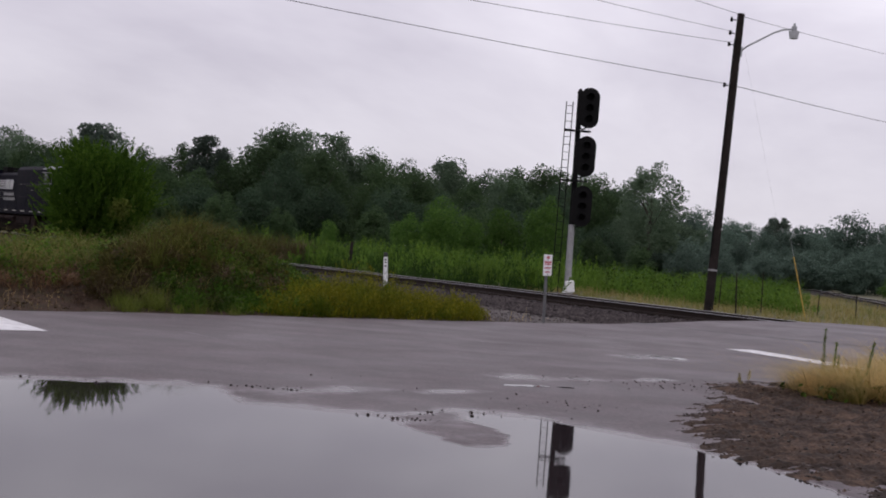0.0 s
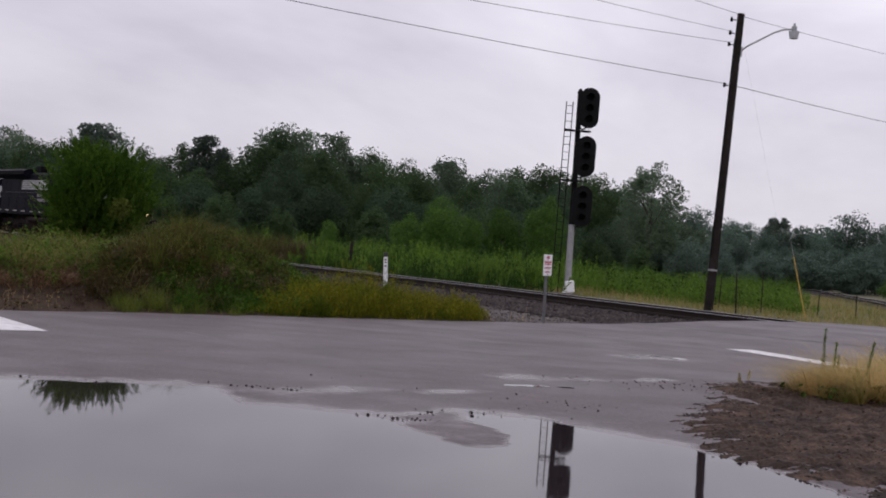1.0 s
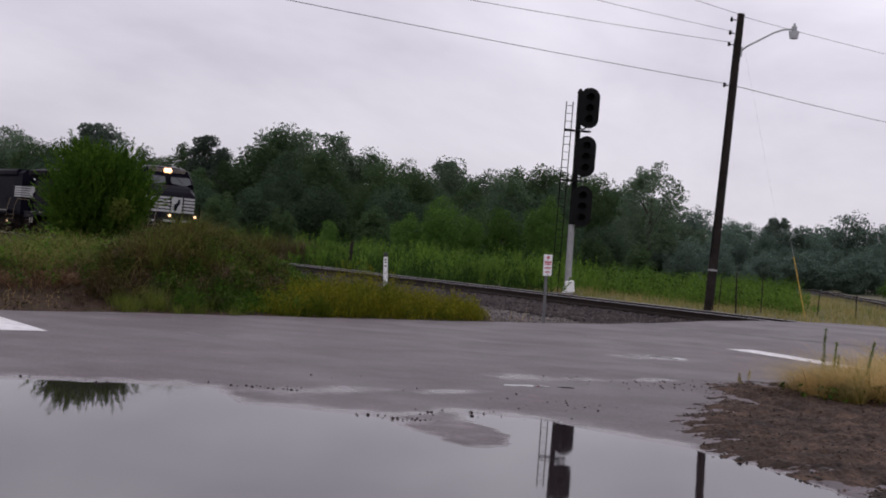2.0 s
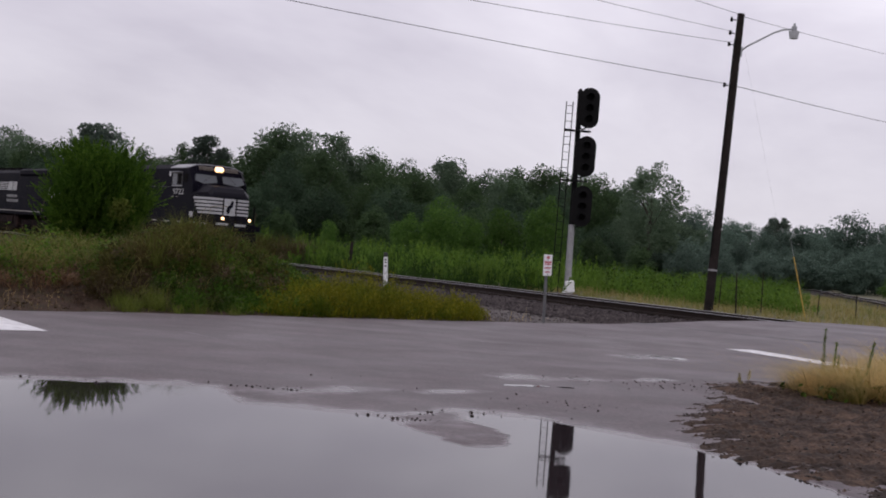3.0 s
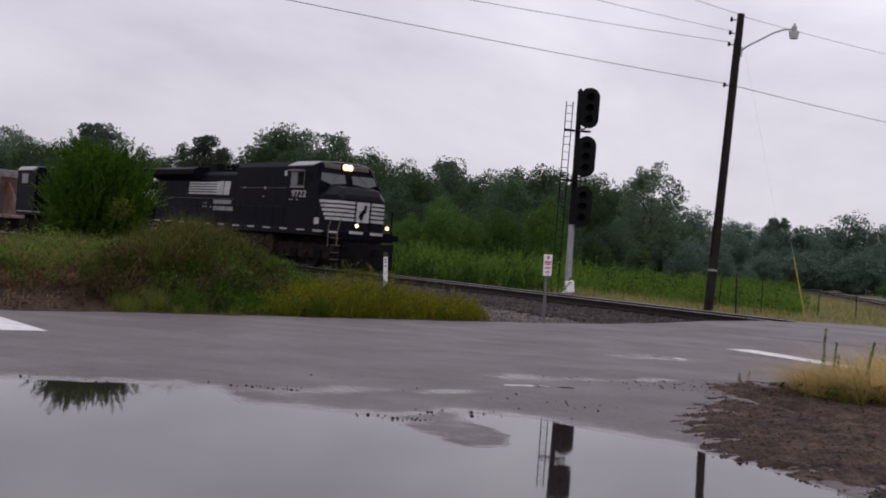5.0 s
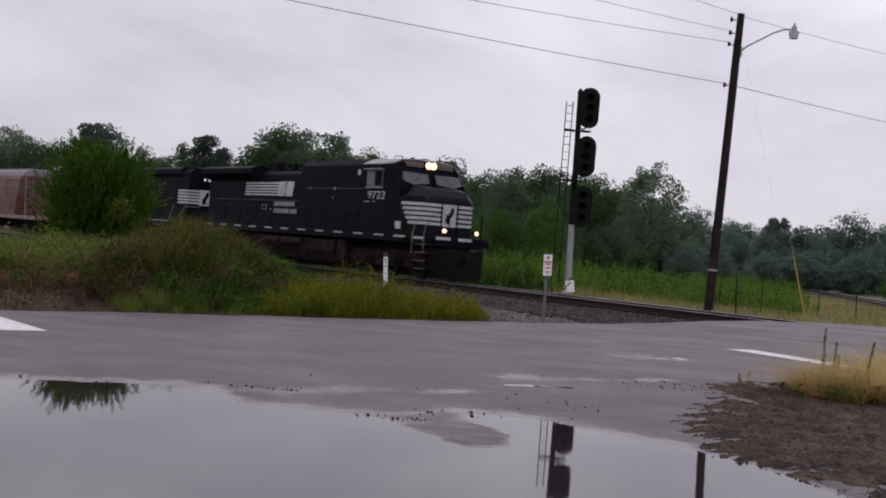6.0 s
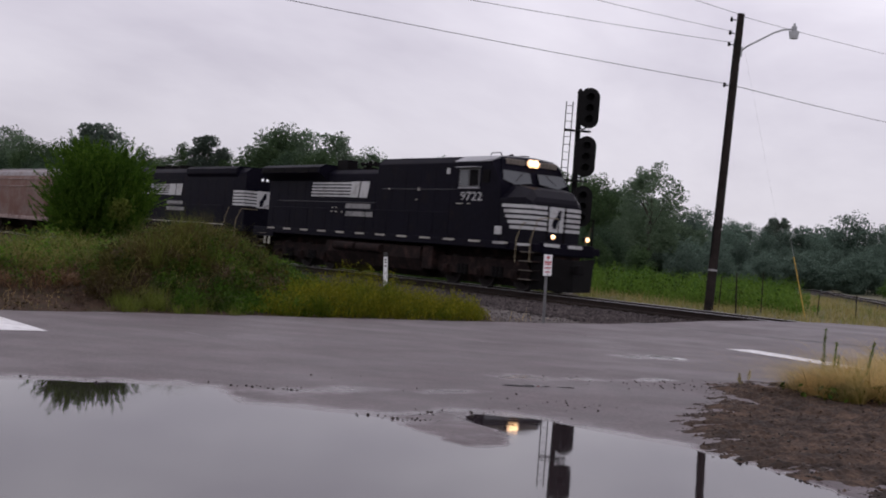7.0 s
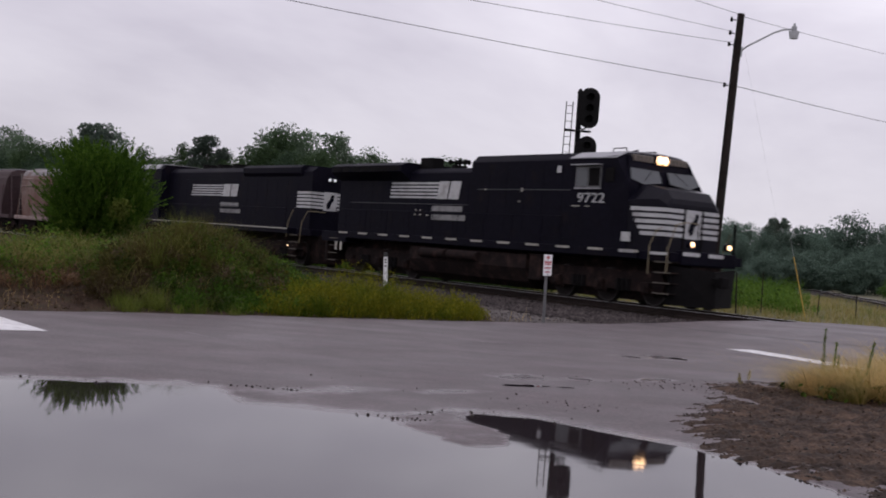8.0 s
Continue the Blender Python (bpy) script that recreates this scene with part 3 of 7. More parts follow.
def paved_sheet():
    """Asphalt of the road and of the lot before it, in a grid that follows the road."""
    c, s = math.cos(ROAD_A), math.sin(ROAD_A)
    along = np.concatenate((np.arange(-70, -20, 2.0), np.arange(-20, 22, 0.10), np.arange(22, 90, 1.5)))
    across = np.concatenate((np.arange(0, 8, 0.15), np.arange(8, 19, 0.07), np.arange(19, 22, 0.15), np.arange(22, 60, 2.0)))
    A, B = np.meshgrid(along, across)
    ragged = 0.16 * lumps(A, A * 0 + 3, 1.1, 6) * np.clip(1 - B / 1.2, 0, 1)
    B2 = B + ragged
    x = A * c + B2 * s
    y = ROAD_FAR + A * s - B2 * c
    z = crown(x, y)
    z = np.where(B < 0.01, z - 0.10, z)
    v = np.stack((x, y, z), -1).reshape(-1, 3)
    a = (np.arange(len(across) - 1)[:, None] * len(along) + np.arange(len(along) - 1)[None, :]).ravel()
    return v, np.stack((a, a + len(along), a + len(along) + 1, a + 1), -1)


tagged(sheet("road", *paved_sheet(), M_ASPHALT, smooth=True), "worn wet grey asphalt road and lot with shallow hollows", "road", kind="structure")
tagged(sheet("puddle", *grid(np.linspace(-9.6, 3.3, 40), np.linspace(3.7, 11.6, 30), lambda x, y: x * 0), M_WATER, smooth=True),
       "still rain puddle mirroring the grey sky", "water", kind="structure")


def shallow_pool(cx, cy, rx, ry, turn, seed):
    """A thin sheet of rain in a dip of the asphalt, with a ragged rim."""
    v = []
    for k in range(8):
        for i in range(48):
            a = i * math.pi / 24
            rim = (1 + 0.22 * math.sin(2 * a + seed) + 0.13 * math.sin(5 * a + 2 * seed) + 0.08 * math.sin(9 * a + seed * 3)) * (k + 0.02) / 7
            px, py = rx * math.cos(a) * rim, ry * math.sin(a) * rim
            x, y = cx + px * math.cos(turn) - py * math.sin(turn), cy + px * math.sin(turn) + py * math.cos(turn)
            v.append((x, y, float(crown(x, y)) + 0.004))
    return v, [(k * 48 + i, k * 48 + (i + 1) % 48, (k + 1) * 48 + (i + 1) % 48, (k + 1) * 48 + i) for k in range(7) for i in range(48)]


for pool in ((0.97, 13.06, 0.23, 0.10, 0.39, 1.0), (1.42, 13.20, 0.08, 0.04, 0.3, 2.3), (3.66, 18.72, 0.15, 0.13, -0.5, 3.1), (3.38, 18.95, 0.10, 0.05, 0.2, 4.4)):
    tagged(sheet("puddle", *shallow_pool(*pool), M_WATER, smooth=True), "small rain puddle in a dip of the asphalt", "water", kind="structure")


def dirt_edge(x, y):
    """Positive inside the muddy shoulder beside the lot."""
    a = x - np.interp(y, (4, 7.2, 8.4, 9.1, 9.6, 10.4, 11.0, 12.5, 13.6, 14.7), (2.95, 2.80, 2.60, 2.25, 2.05, 2.12, 2.05, 2.6, 2.95, 3.1))
    b = (ROAD_NEAR + 0.75 + ROAD_SLOPE * x - y) * math.cos(ROAD_A) + 0.3 * (4.4 - np.minimum(x, 4.4))
    return np.minimum(a, b)


def dirt_height(x, y):
    e = dirt_edge(x, y) + 0.15 * lumps(x, y, 0.6, 9) + 0.04 * lumps(x, y, 0.16, 2)
    bank = np.clip(e * 0.10, -0.2, 0.0) + 0.055 * step(0, 0.8, e) + 0.10 * step(0.8, 3.0, e)
    # two wheel ruts pressed into the mud on the way from the lot to the road
    across = 0.954 * (x - 2.8) + 0.300 * (y - 14.18) + 0.12 * lumps(x, y, 1.3, 6)
    ruts = sum(0.035 * np.exp(-((across - w) / 0.13) ** 2) - 0.022 * np.exp(-((across - w - 0.24) / 0.09) ** 2) for w in (0.35, 1.55))
    return crown(x, y) * step(0.6, 0.0, e) + bank - 0.006 - ruts * step(0.05, 0.5, e) + np.clip(e, 0, 0.3) * (0.05 * lumps(x, y, 0.40, 1) + 0.05 * np.abs(lumps(x, y, 0.13, 8)) + 0.05 * lumps(x, y, 0.055, 3) + 0.075 * lumps(0.22 * (0.725 * x + 0.689 * y), 0.725 * y - 0.689 * x, 0.10, 4))


tagged(sheet("dirt_shoulder", *grid(np.concatenate((np.arange(1.6, 5.4, 0.022), np.arange(5.4, 12, 0.1))), np.concatenate((np.arange(4.5, 6.6, 0.1), np.arange(6.6, 16, 0.032), np.arange(16, 20, 0.1))), dirt_height), M_DIRT, smooth=True),
       "muddy brown dirt shoulder with clods beside the puddle", "ground", kind="structure")


def verge_height(x, y):
    back = -road_across(x, y)
    return np.maximum(terrain(x, y), mound_height(x, y)) + 0.012 + 0.03 * step(0, 0.5, back) * (0.4 + 0.6 * lumps(x, y, 0.35, 4)) - 0.2 * step(0.15, -0.15, back + 0.12 * lumps(x, y, 0.5, 3))


tagged(sheet("verge", *grid(np.arange(-13, 1.2, 0.12), np.arange(14, 34, 0.12), verge_height), M_VERGE, smooth=True),
       "bank of brown litter and bare soil along the road", "ground", kind="structure")


def gravel_height(x, y):
    back = -road_across(x, y)
    off = -track_offset(x, y)
    h = -0.035 + 0.015 * lumps(x, y, 0.5, 6) + 0.01 * lumps(x, y, 0.15, 3)
    return h - 0.25 * step(0.1, -0.3, back + 0.15 * lumps(x, y, 0.6, 2)) - 0.3 * step(7.4, 5.4, off + 0.6 * lumps(x, y, 0.9, 5))


tagged(sheet("gravel_verge", *grid(np.arange(-4, 11, 0.12), np.arange(23, 50, 0.12), gravel_height), M_GRAVEL, smooth=True),
       "pale fine gravel between the road edge and the railway", "ground", kind="structure")


def ballast():
    s = np.arange(-150, 60, 1.0)
    profile = ((-8.4, -0.16), (-5.0, -0.10), (-1.8, -0.11), (-1.25, -0.02), (0.9, 0.0), (1.7, -0.01), (2.4, -0.04), (3.3, -0.20))
    v = [track_point(a, w, z + 0.012 * math.sin(a * 5.1 + w * 3)) for a in s for w, z in profile]
    n = len(profile)
    q = [(i * n + j, i * n + j + 1, (i + 1) * n + j + 1, (i + 1) * n + j) for i in range(len(s) - 1) for j in range(n - 1)]
    return v, q


tagged(sheet("ballast", *ballast(), M_BALLAST), "bed of dark broken stone under the rails", "ballast", kind="structure")


def rail_profile():
    return ((-0.070, 0.0), (0.070, 0.0), (0.070, 0.012), (0.010, 0.03), (0.010, 0.135), (0.036, 0.148), (0.036, 0.178), (-0.036, 0.178), (-0.036, 0.148), (-0.010, 0.135), (-0.010, 0.03), (-0.070, 0.012))


def railway(name, at, s0, s1, z, label):
    """A line: two rails, each with its polished head."""
    line = thing(name, Matrix.Identity(4), label, "railway track", kind="structure")
    for side in (-0.7535, 0.7535):
        rings = [[at(s, side + y, z - 0.18 + h) for y, h in rail_profile()] for s in np.arange(s0, s1 + 0.1, 3.0)]
        rail = part("rail", loft(bmesh.new(), rings), M_RAIL, line)
        tops = [[at(s, side + y, z + h) for y, h in ((-0.0375, -0.014), (0.0375, -0.014), (0.0375, -0.004), (0.030, 0.0008), (-0.030, 0.0008), (-0.0375, -0.004))] for s in np.arange(s0, s1 + 0.1, 3.0)]
        part("rail_head", loft(bmesh.new(), tops), M_RAILTOP, rail, "polished steel running surface")
    return line


main_line = railway("railway_track", track_point, -150, 58, RAIL_Z, "railway line on dark timber sleepers and stone")


def branch_point(s, lat=0.0, z=0.0):
    a = Vector((25.0, 60.0, 0))
    d = Vector((0.205, 0.979, 0))
    return a + d * s + Vector((0.979, -0.205, 0)) * lat + Vector((0, 0, z))


branch = railway("railway_track", branch_point, 0, 90, 0.22, "second railway line running off towards the woods")
bm = bmesh.new()
loft(bm, [[branch_point(s, w, z) for w, z in ((-2.1, -0.14), (-1.7, 0.02), (-1.35, 0.05), (1.35, 0.05), (1.7, 0.02), (2.1, -0.14))] for s in np.arange(0, 91, 6.0)])
tagged(part("ballast", bm, M_BALLAST, None), "stone bed of the second railway line", "ballast", kind="structure")


def painted_bar(a, b, width):
    """A road marking that follows the surface."""
    a, b = np.array(a), np.array(b)
    d = (b - a) / np.linalg.norm(b - a)
    nrm = np.array((-d[1], d[0]))
    n = 24
    v = []
    for i in range(n + 1):
        for k in range(5):
            p = a + (b - a) * i / n + nrm * width * (k / 4 - 0.5)
            v.append((p[0], p[1], float(crown(p[0], p[1])) + 0.006))
    q = [(i * 5 + k, (i + 1) * 5 + k, (i + 1) * 5 + k + 1, i * 5 + k + 1) for i in range(n) for k in range(4)]
    return v, q


for ends in (((5.42, 22.25), (7.15, 18.75)), ((-4.92, 14.86), (-8.4, 19.6))):
    tagged(sheet("stop_line", *painted_bar(*ends, 0.60), M_PAINT), "worn white stop line painted on the asphalt", "road marking", kind="structure")


def crack(points, width, seed):
    """A dark seam in the asphalt with an uneven width."""
    rng = np.random.default_rng(seed)
    pts = []
    for a, b in zip(points, points[1:]):
        pts += [np.array(a) + (np.array(b) - np.array(a)) * k / 14 for k in range(14)]
    v = []
    for i, p in enumerate(pts):
        p = p + rng.normal(0, 0.03, 2)
        d = np.array(points[-1]) - np.array(points[0])
        nr = np.array((-d[1], d[0])) / np.linalg.norm(d)
        w = width * rng.uniform(0.4, 1.2)
        for k in (-1, 1):
            x, y = p + nr * w * k / 2
            v.append((x, y, float(crown(x, y)) + 0.005))
    q = [(2 * i, 2 * i + 1, 2 * i + 3, 2 * i + 2) for i in range(len(pts) - 1)]
    return v, q


for n_, (pts_, w_) in enumerate(((((4.4, 28.3), (6.21, 26.43), (7.78, 25.25), (9.6, 23.6)), 0.16), (((5.0, 17.8), (5.6, 16.6), (6.4, 15.6)), 0.10),
                                 (((0.95, 24.0), (1.56, 22.4), (2.15, 22.4), (3.0, 22.8)), 0.045), (((-2.6, 17.2), (0.4, 18.6), (2.8, 20.2)), 0.025))):
    tagged(sheet("road_seam", *crack(pts_, w_, n_), M_TAR), "dark tar seam in the asphalt", "road marking", kind="structure")


def scrap_mark(x, y, length, width, turn):
    c, s = math.cos(turn), math.sin(turn)
    v = []
    for i in range(9):
        w = width * (0.35 + 0.65 * math.sin(math.pi * i / 8)) * (1 + 0.3 * math.sin(5 * i + x))
        for k in (-1, 1):
            px, py = x + (i / 8 - 0.5) * length * c - k * w / 2 * s, y + (i / 8 - 0.5) * length * s + k * w / 2 * c
            v.append((px, py, float(crown(px, py)) + 0.005))
    return v, [(2 * i, 2 * i + 1, 2 * i + 3, 2 * i + 2) for i in range(8)]


for mark in ((-3.05, 16.2, 0.9, 0.05, -0.9), (-5.0, 18.9, 0.5, 0.12, 0.1), (-3.9, 19.0, 0.5, 0.10, 0.2), (1.0, 19.2, 0.8, 0.05, 0.3), (-2.1, 20.6, 0.5, 0.06, 0.6)):
    tagged(sheet("paint_scrap", *scrap_mark(*mark), M_FADED), "faded scrap of white road paint", "road marking", kind="structure")


# ---- the train ----
# a vehicle's own space: x forwards, y to the far side, z up from the rail tops
def wheelset(parent, x, r=0.53):
    ob = new("wheelset")
    ob.parent = parent
    ob.location = (x, 0, r)
    bm = bmesh.new()
    rod(bm, (0, -0.95, 0), (0, 0.95, 0), 0.09, n=12)
    for s in (-1, 1):
        rod(bm, (0, s * 0.70, 0), (0, s * 0.735, 0), r + 0.025, r + 0.025, 28)
        rod(bm, (0, s * 0.735, 0), (0, s * 0.80, 0), 0.24, 0.20, 20)
        for k in range(3):
            a = k * 2.094
            box(bm, -0.03, 0.03, s * 0.82 - 0.03, s * 0.82 + 0.03, 0.10, r * 0.8, m=Matrix.Rotation(a, 4, "Y"))
    part("axle", bm, M_WHEEL, ob)
    for s in (-1, 1):
        bm = bmesh.new()
        rod(bm, (0, s * 0.725, 0), (0, s * 0.835, 0), r, r - 0.006, 32)
        part("wheel", bm, M_WHEEL, ob)
        bm = bmesh.new()
        ring = [[(rr * math.cos(k * math.pi / 16), s * yy, rr * math.sin(k * math.pi / 16)) for rr, yy in ((r - 0.005, 0.834), (r - 0.010, 0.846), (r - 0.058, 0.846), (r - 0.063, 0.834))] for k in range(32)]
        rows = [[bm.verts.new(p) for p in q] for q in ring]
        for k in range(32):
            for i in range(3):
                bm.faces.new((rows[k][i], rows[k][i + 1], rows[(k + 1) % 32][i + 1], rows[(k + 1) % 32][i]))
        bmesh.ops.recalc_face_normals(bm, faces=bm.faces)
        part("rim", bm, M_TREAD, ob, "worn bright wheel rim")
    return ob


def truck(parent, x, axles, wheel_list, r=0.53):
    """A bogie: side frames with springs and axle boxes; the wheelsets turn on the vehicle."""
    ends = (min(axles) - 0.75, max(axles) + 0.75)
    for s in (-1, 1):
        bm = bmesh.new()
        out = [(ends[0], 0.62), (ends[0] + 0.2, 1.02), (ends[1] - 0.2, 1.02), (ends[1], 0.62), (ends[1] - 0.1, 0.45)]
        for a in sorted(axles, reverse=True):
            out += [(a + 0.30, 0.42), (a + 0.24, 0.30), (a - 0.24, 0.30), (a - 0.30, 0.42)]
        out += [(ends[0] + 0.1, 0.45)]
        slab(bm, out, s * 0.98, s * 1.12, flip=lambda a, b, c: (a + x, c, b))
        frame_ = part("truck_frame", bm, M_GRIME, parent)
        for a in axles:
            bm = bmesh.new()
            box(bm, x + a - 0.17, x + a + 0.17, s * 1.10, s * 1.26, 0.38, 0.70, 0.03)
            rod(bm, (x + a, s * 1.2, 0.53), (x + a, s * 1.31, 0.53), 0.13, 0.10, 16)
            part("axle_box", bm, M_GRIME, frame_)
        for a, b in zip(sorted(axles), sorted(axles)[1:]):
            bm = bmesh.new()
            for k in (-0.22, 0.0, 0.22):
                rod(bm, (x + (a + b) / 2 + k, s * 1.14, 0.40), (x + (a + b) / 2 + k, s * 1.14, 0.76), 0.085, n=10)
            part("spring", bm, M_SOOT, frame_)
    # added solid block, standing in for motors, keeps the underside dark
    bm = bmesh.new()
    box(bm, x + ends[0] + 0.3, x + ends[1] - 0.3, -0.66, 0.66, 0.13, 1.0, 0.05)
    part("bogie_block", bm, M_GRIME, parent)
    for a in axles:
        wheel_list.append(wheelset(parent, x + a, r))


def coupler(parent, x, sign):
    bm = bmesh.new()
    box(bm, x - 0.75 * sign, x - 0.18 * sign, -0.10, 0.10, 0.76, 0.98, 0.02)
    box(bm, x - 0.24 * sign, x - 0.02 * sign, -0.17, 0.12, 0.70, 1.02, 0.05)
    part("coupler", bm, M_SOOT, parent)


def roofed(bm, x0, x1, w, z0, eave, ridge, inset=0.25):
    """A long body with a cambered roof."""
    ring = [(-w, z0), (w, z0), (w, eave - 0.06), (w - 0.05, eave), (w - inset, ridge - 0.03), (w * 0.4, ridge), (-w * 0.4, ridge), (-w + inset, ridge - 0.03), (-w + 0.05, eave), (-w, eave - 0.06)]
    return loft(bm, [[(x, y, z) for y, z in ring] for x in (x0, x1)])


def side_panel(bm, x0, x1, z0, z1, y, skew=0.0, thick=0.008):
    """A flat patch of paint film on a body side; skew leans its ends."""
    return slab(bm, [(x0, z0), (x1, z0), (x1 + skew, z1), (x0 + skew, z1)], y, y - thick, flip=lambda a, b, c: (a, c, b))


def side_emblem(parent, x0, x1, z0, z1, y, bars_to):
    """Railway emblem drawn as plain shapes: five streaming bars and two broad slanted blocks, with two bars for the wording below."""
    h = (z1 - z0) / 5
    for k in range(5):
        bm = bmesh.new()
        side_panel(bm, x0 + 0.02 * k, bars_to + 0.05 * k, z0 + k * h + 0.02, z0 + (k + 1) * h - 0.035, y)
        part("emblem_bar", bm, M_LETTER, parent, "white painted bar")
    w = (x1 - bars_to) / 2
    for a, b in ((0.02, 0.92), (1.04, 1.90)):
        bm = bmesh.new()
        side_panel(bm, bars_to + w * a, bars_to + w * b, z0, z1, y, 0.14)
        part("emblem_block", bm, M_LETTER, parent, "white painted block shape")


def wording_bars(parent, x0, x1, z0, z1, y):
    """Two lines of lettering as plain bars."""
    mid = (z0 + z1) / 2
    for a, b, f in ((z0, mid - 0.06, 1.0), (mid + 0.06, z1, 0.90)):
        bm = bmesh.new()
        side_panel(bm, x0, x0 + (x1 - x0) * f, a, b, y)
        part("wording_bar", bm, M_WORD, parent, "pale line of lettering")


def running_gear(parent, front, rear, wheel_list, dashes=True):
    """What all the engines share below the deck: sill, tank, bogies, couplers, reflective dashes."""
    bm = bmesh.new()
    box(bm, rear + 2.4, front - 2.62, -1.54, 1.54, 1.38, 1.64, 0.02)
    part("sill", bm, M_BLACK, parent, "black deck sill")
    bm = bmesh.new()
    box(bm, rear + 1.0, front - 1.4, -1.10, 1.10, 1.34, 1.63, 0.02)
    part("platform_beam", bm, M_BLACK, parent)
    # carried down nearly to the rails to block the view underneath
    bm = bmesh.new()
    box(bm, rear + 1.3, front - 1.3, -0.62, 0.62, 0.17, 1.40, 0.04)
    part("underframe", bm, M_GRIME, parent)
    x = front - 2.9
    while dashes and x > rear + 1.6:
        bm = bmesh.new()
        side_panel(bm, x - 0.34, x + 0.34, 1.555, 1.625, -1.54)
        part("reflector", bm, M_GRAB, parent, "pale reflective dash")
        x -= 1.56
    if not dashes:
        bm = bmesh.new()
        side_panel(bm, rear + 2.5, front - 2.7, 1.57, 1.62, -1.54)
        part("sill_line", bm, M_GRAB, parent, "pale line along the sill")
    c = (front + rear) / 2
    bm = bmesh.new()
    ring = [(-1.42, 1.25), (-1.46, 0.80), (-1.25, 0.36), (-0.9, 0.14), (0.9, 0.14), (1.25, 0.36), (1.46, 0.80), (1.42, 1.25)]
    loft(bm, [[(x, y, z) for y, z in ring] for x in (c - 3.9, c + 3.2)])
    part("fuel_tank", bm, M_GRIME, parent, "grimy round-bottomed fuel tank")
    for k, (a, b) in enumerate(((-3.0, -1.4), (-1.2, 0.6))):
        bm = bmesh.new()
        rod(bm, (c + a, -1.50, 1.05), (c + b, -1.50, 1.05), 0.17, n=16)
        part("air_reservoir", bm, M_GRIME, parent)
    bm = bmesh.new()
    box(bm, c + 3.3, c + 3.95, -1.40, -0.8, 0.45, 1.3, 0.04)
    part("battery_box", bm, M_GRIME, parent)
    truck(parent, front - 4.55, (-2.05, 0.0, 2.05), wheel_list)
    truck(parent, rear + 4.55, (-2.05, 0.0, 2.05), wheel_list)
    coupler(parent, front - 0.45, 1)
    coupler(parent, rear, -1)


def handrail(parent, points, r=0.018, label="", paint=None):
    bm = bmesh.new()
    pipe(bm, points, r)
    return part("handrail", bm, paint or M_BRASSY, parent, label)


def steps(parent, x):
    for k in range(4):
        z = 0.42 + 0.30 * k
        bm = bmesh.new()
        box(bm, x - 0.34, x + 0.34, -1.50, -1.15, z, z + 0.03, 0.008)
        tread = part("step", bm, M_GRIME, parent)
        bm = bmesh.new()
        box(bm, x - 0.34, x + 0.34, -1.515, -1.502, z - 0.005, z + 0.025)
        part("step_edge", bm, M_STEP, tread, "worn step edge")


def lamp(parent, x, y, z, r, material, name):
    bm = bmesh.new()
    rod(bm, (x - 0.16, y, z), (x, y, z), r * 1.25, r * 1.35, 18)
    case = part(name, bm, M_BLACK, parent)
    bm = bmesh.new()
    bmesh.ops.create_uvsphere(bm, u_segments=16, v_segments=8, radius=r, matrix=Matrix.Translation((x, y, z)) @ Matrix.Diagonal((0.3, 1, 1, 1)))
    part("lens", bm, material, case, "glowing warm lens")
    # bright core; the warm lens round it carries the glare
    if material is M_DITCH:
        bm = bmesh.new()
        bmesh.ops.create_uvsphere(bm, u_segments=12, v_segments=8, radius=r * 0.68, matrix=Matrix.Translation((x + 0.02, y, z)) @ Matrix.Diagonal((0.35, 1, 1, 1)))
        part("bulb", bm, M_BULB, case, "white-hot lamp core")
    return case


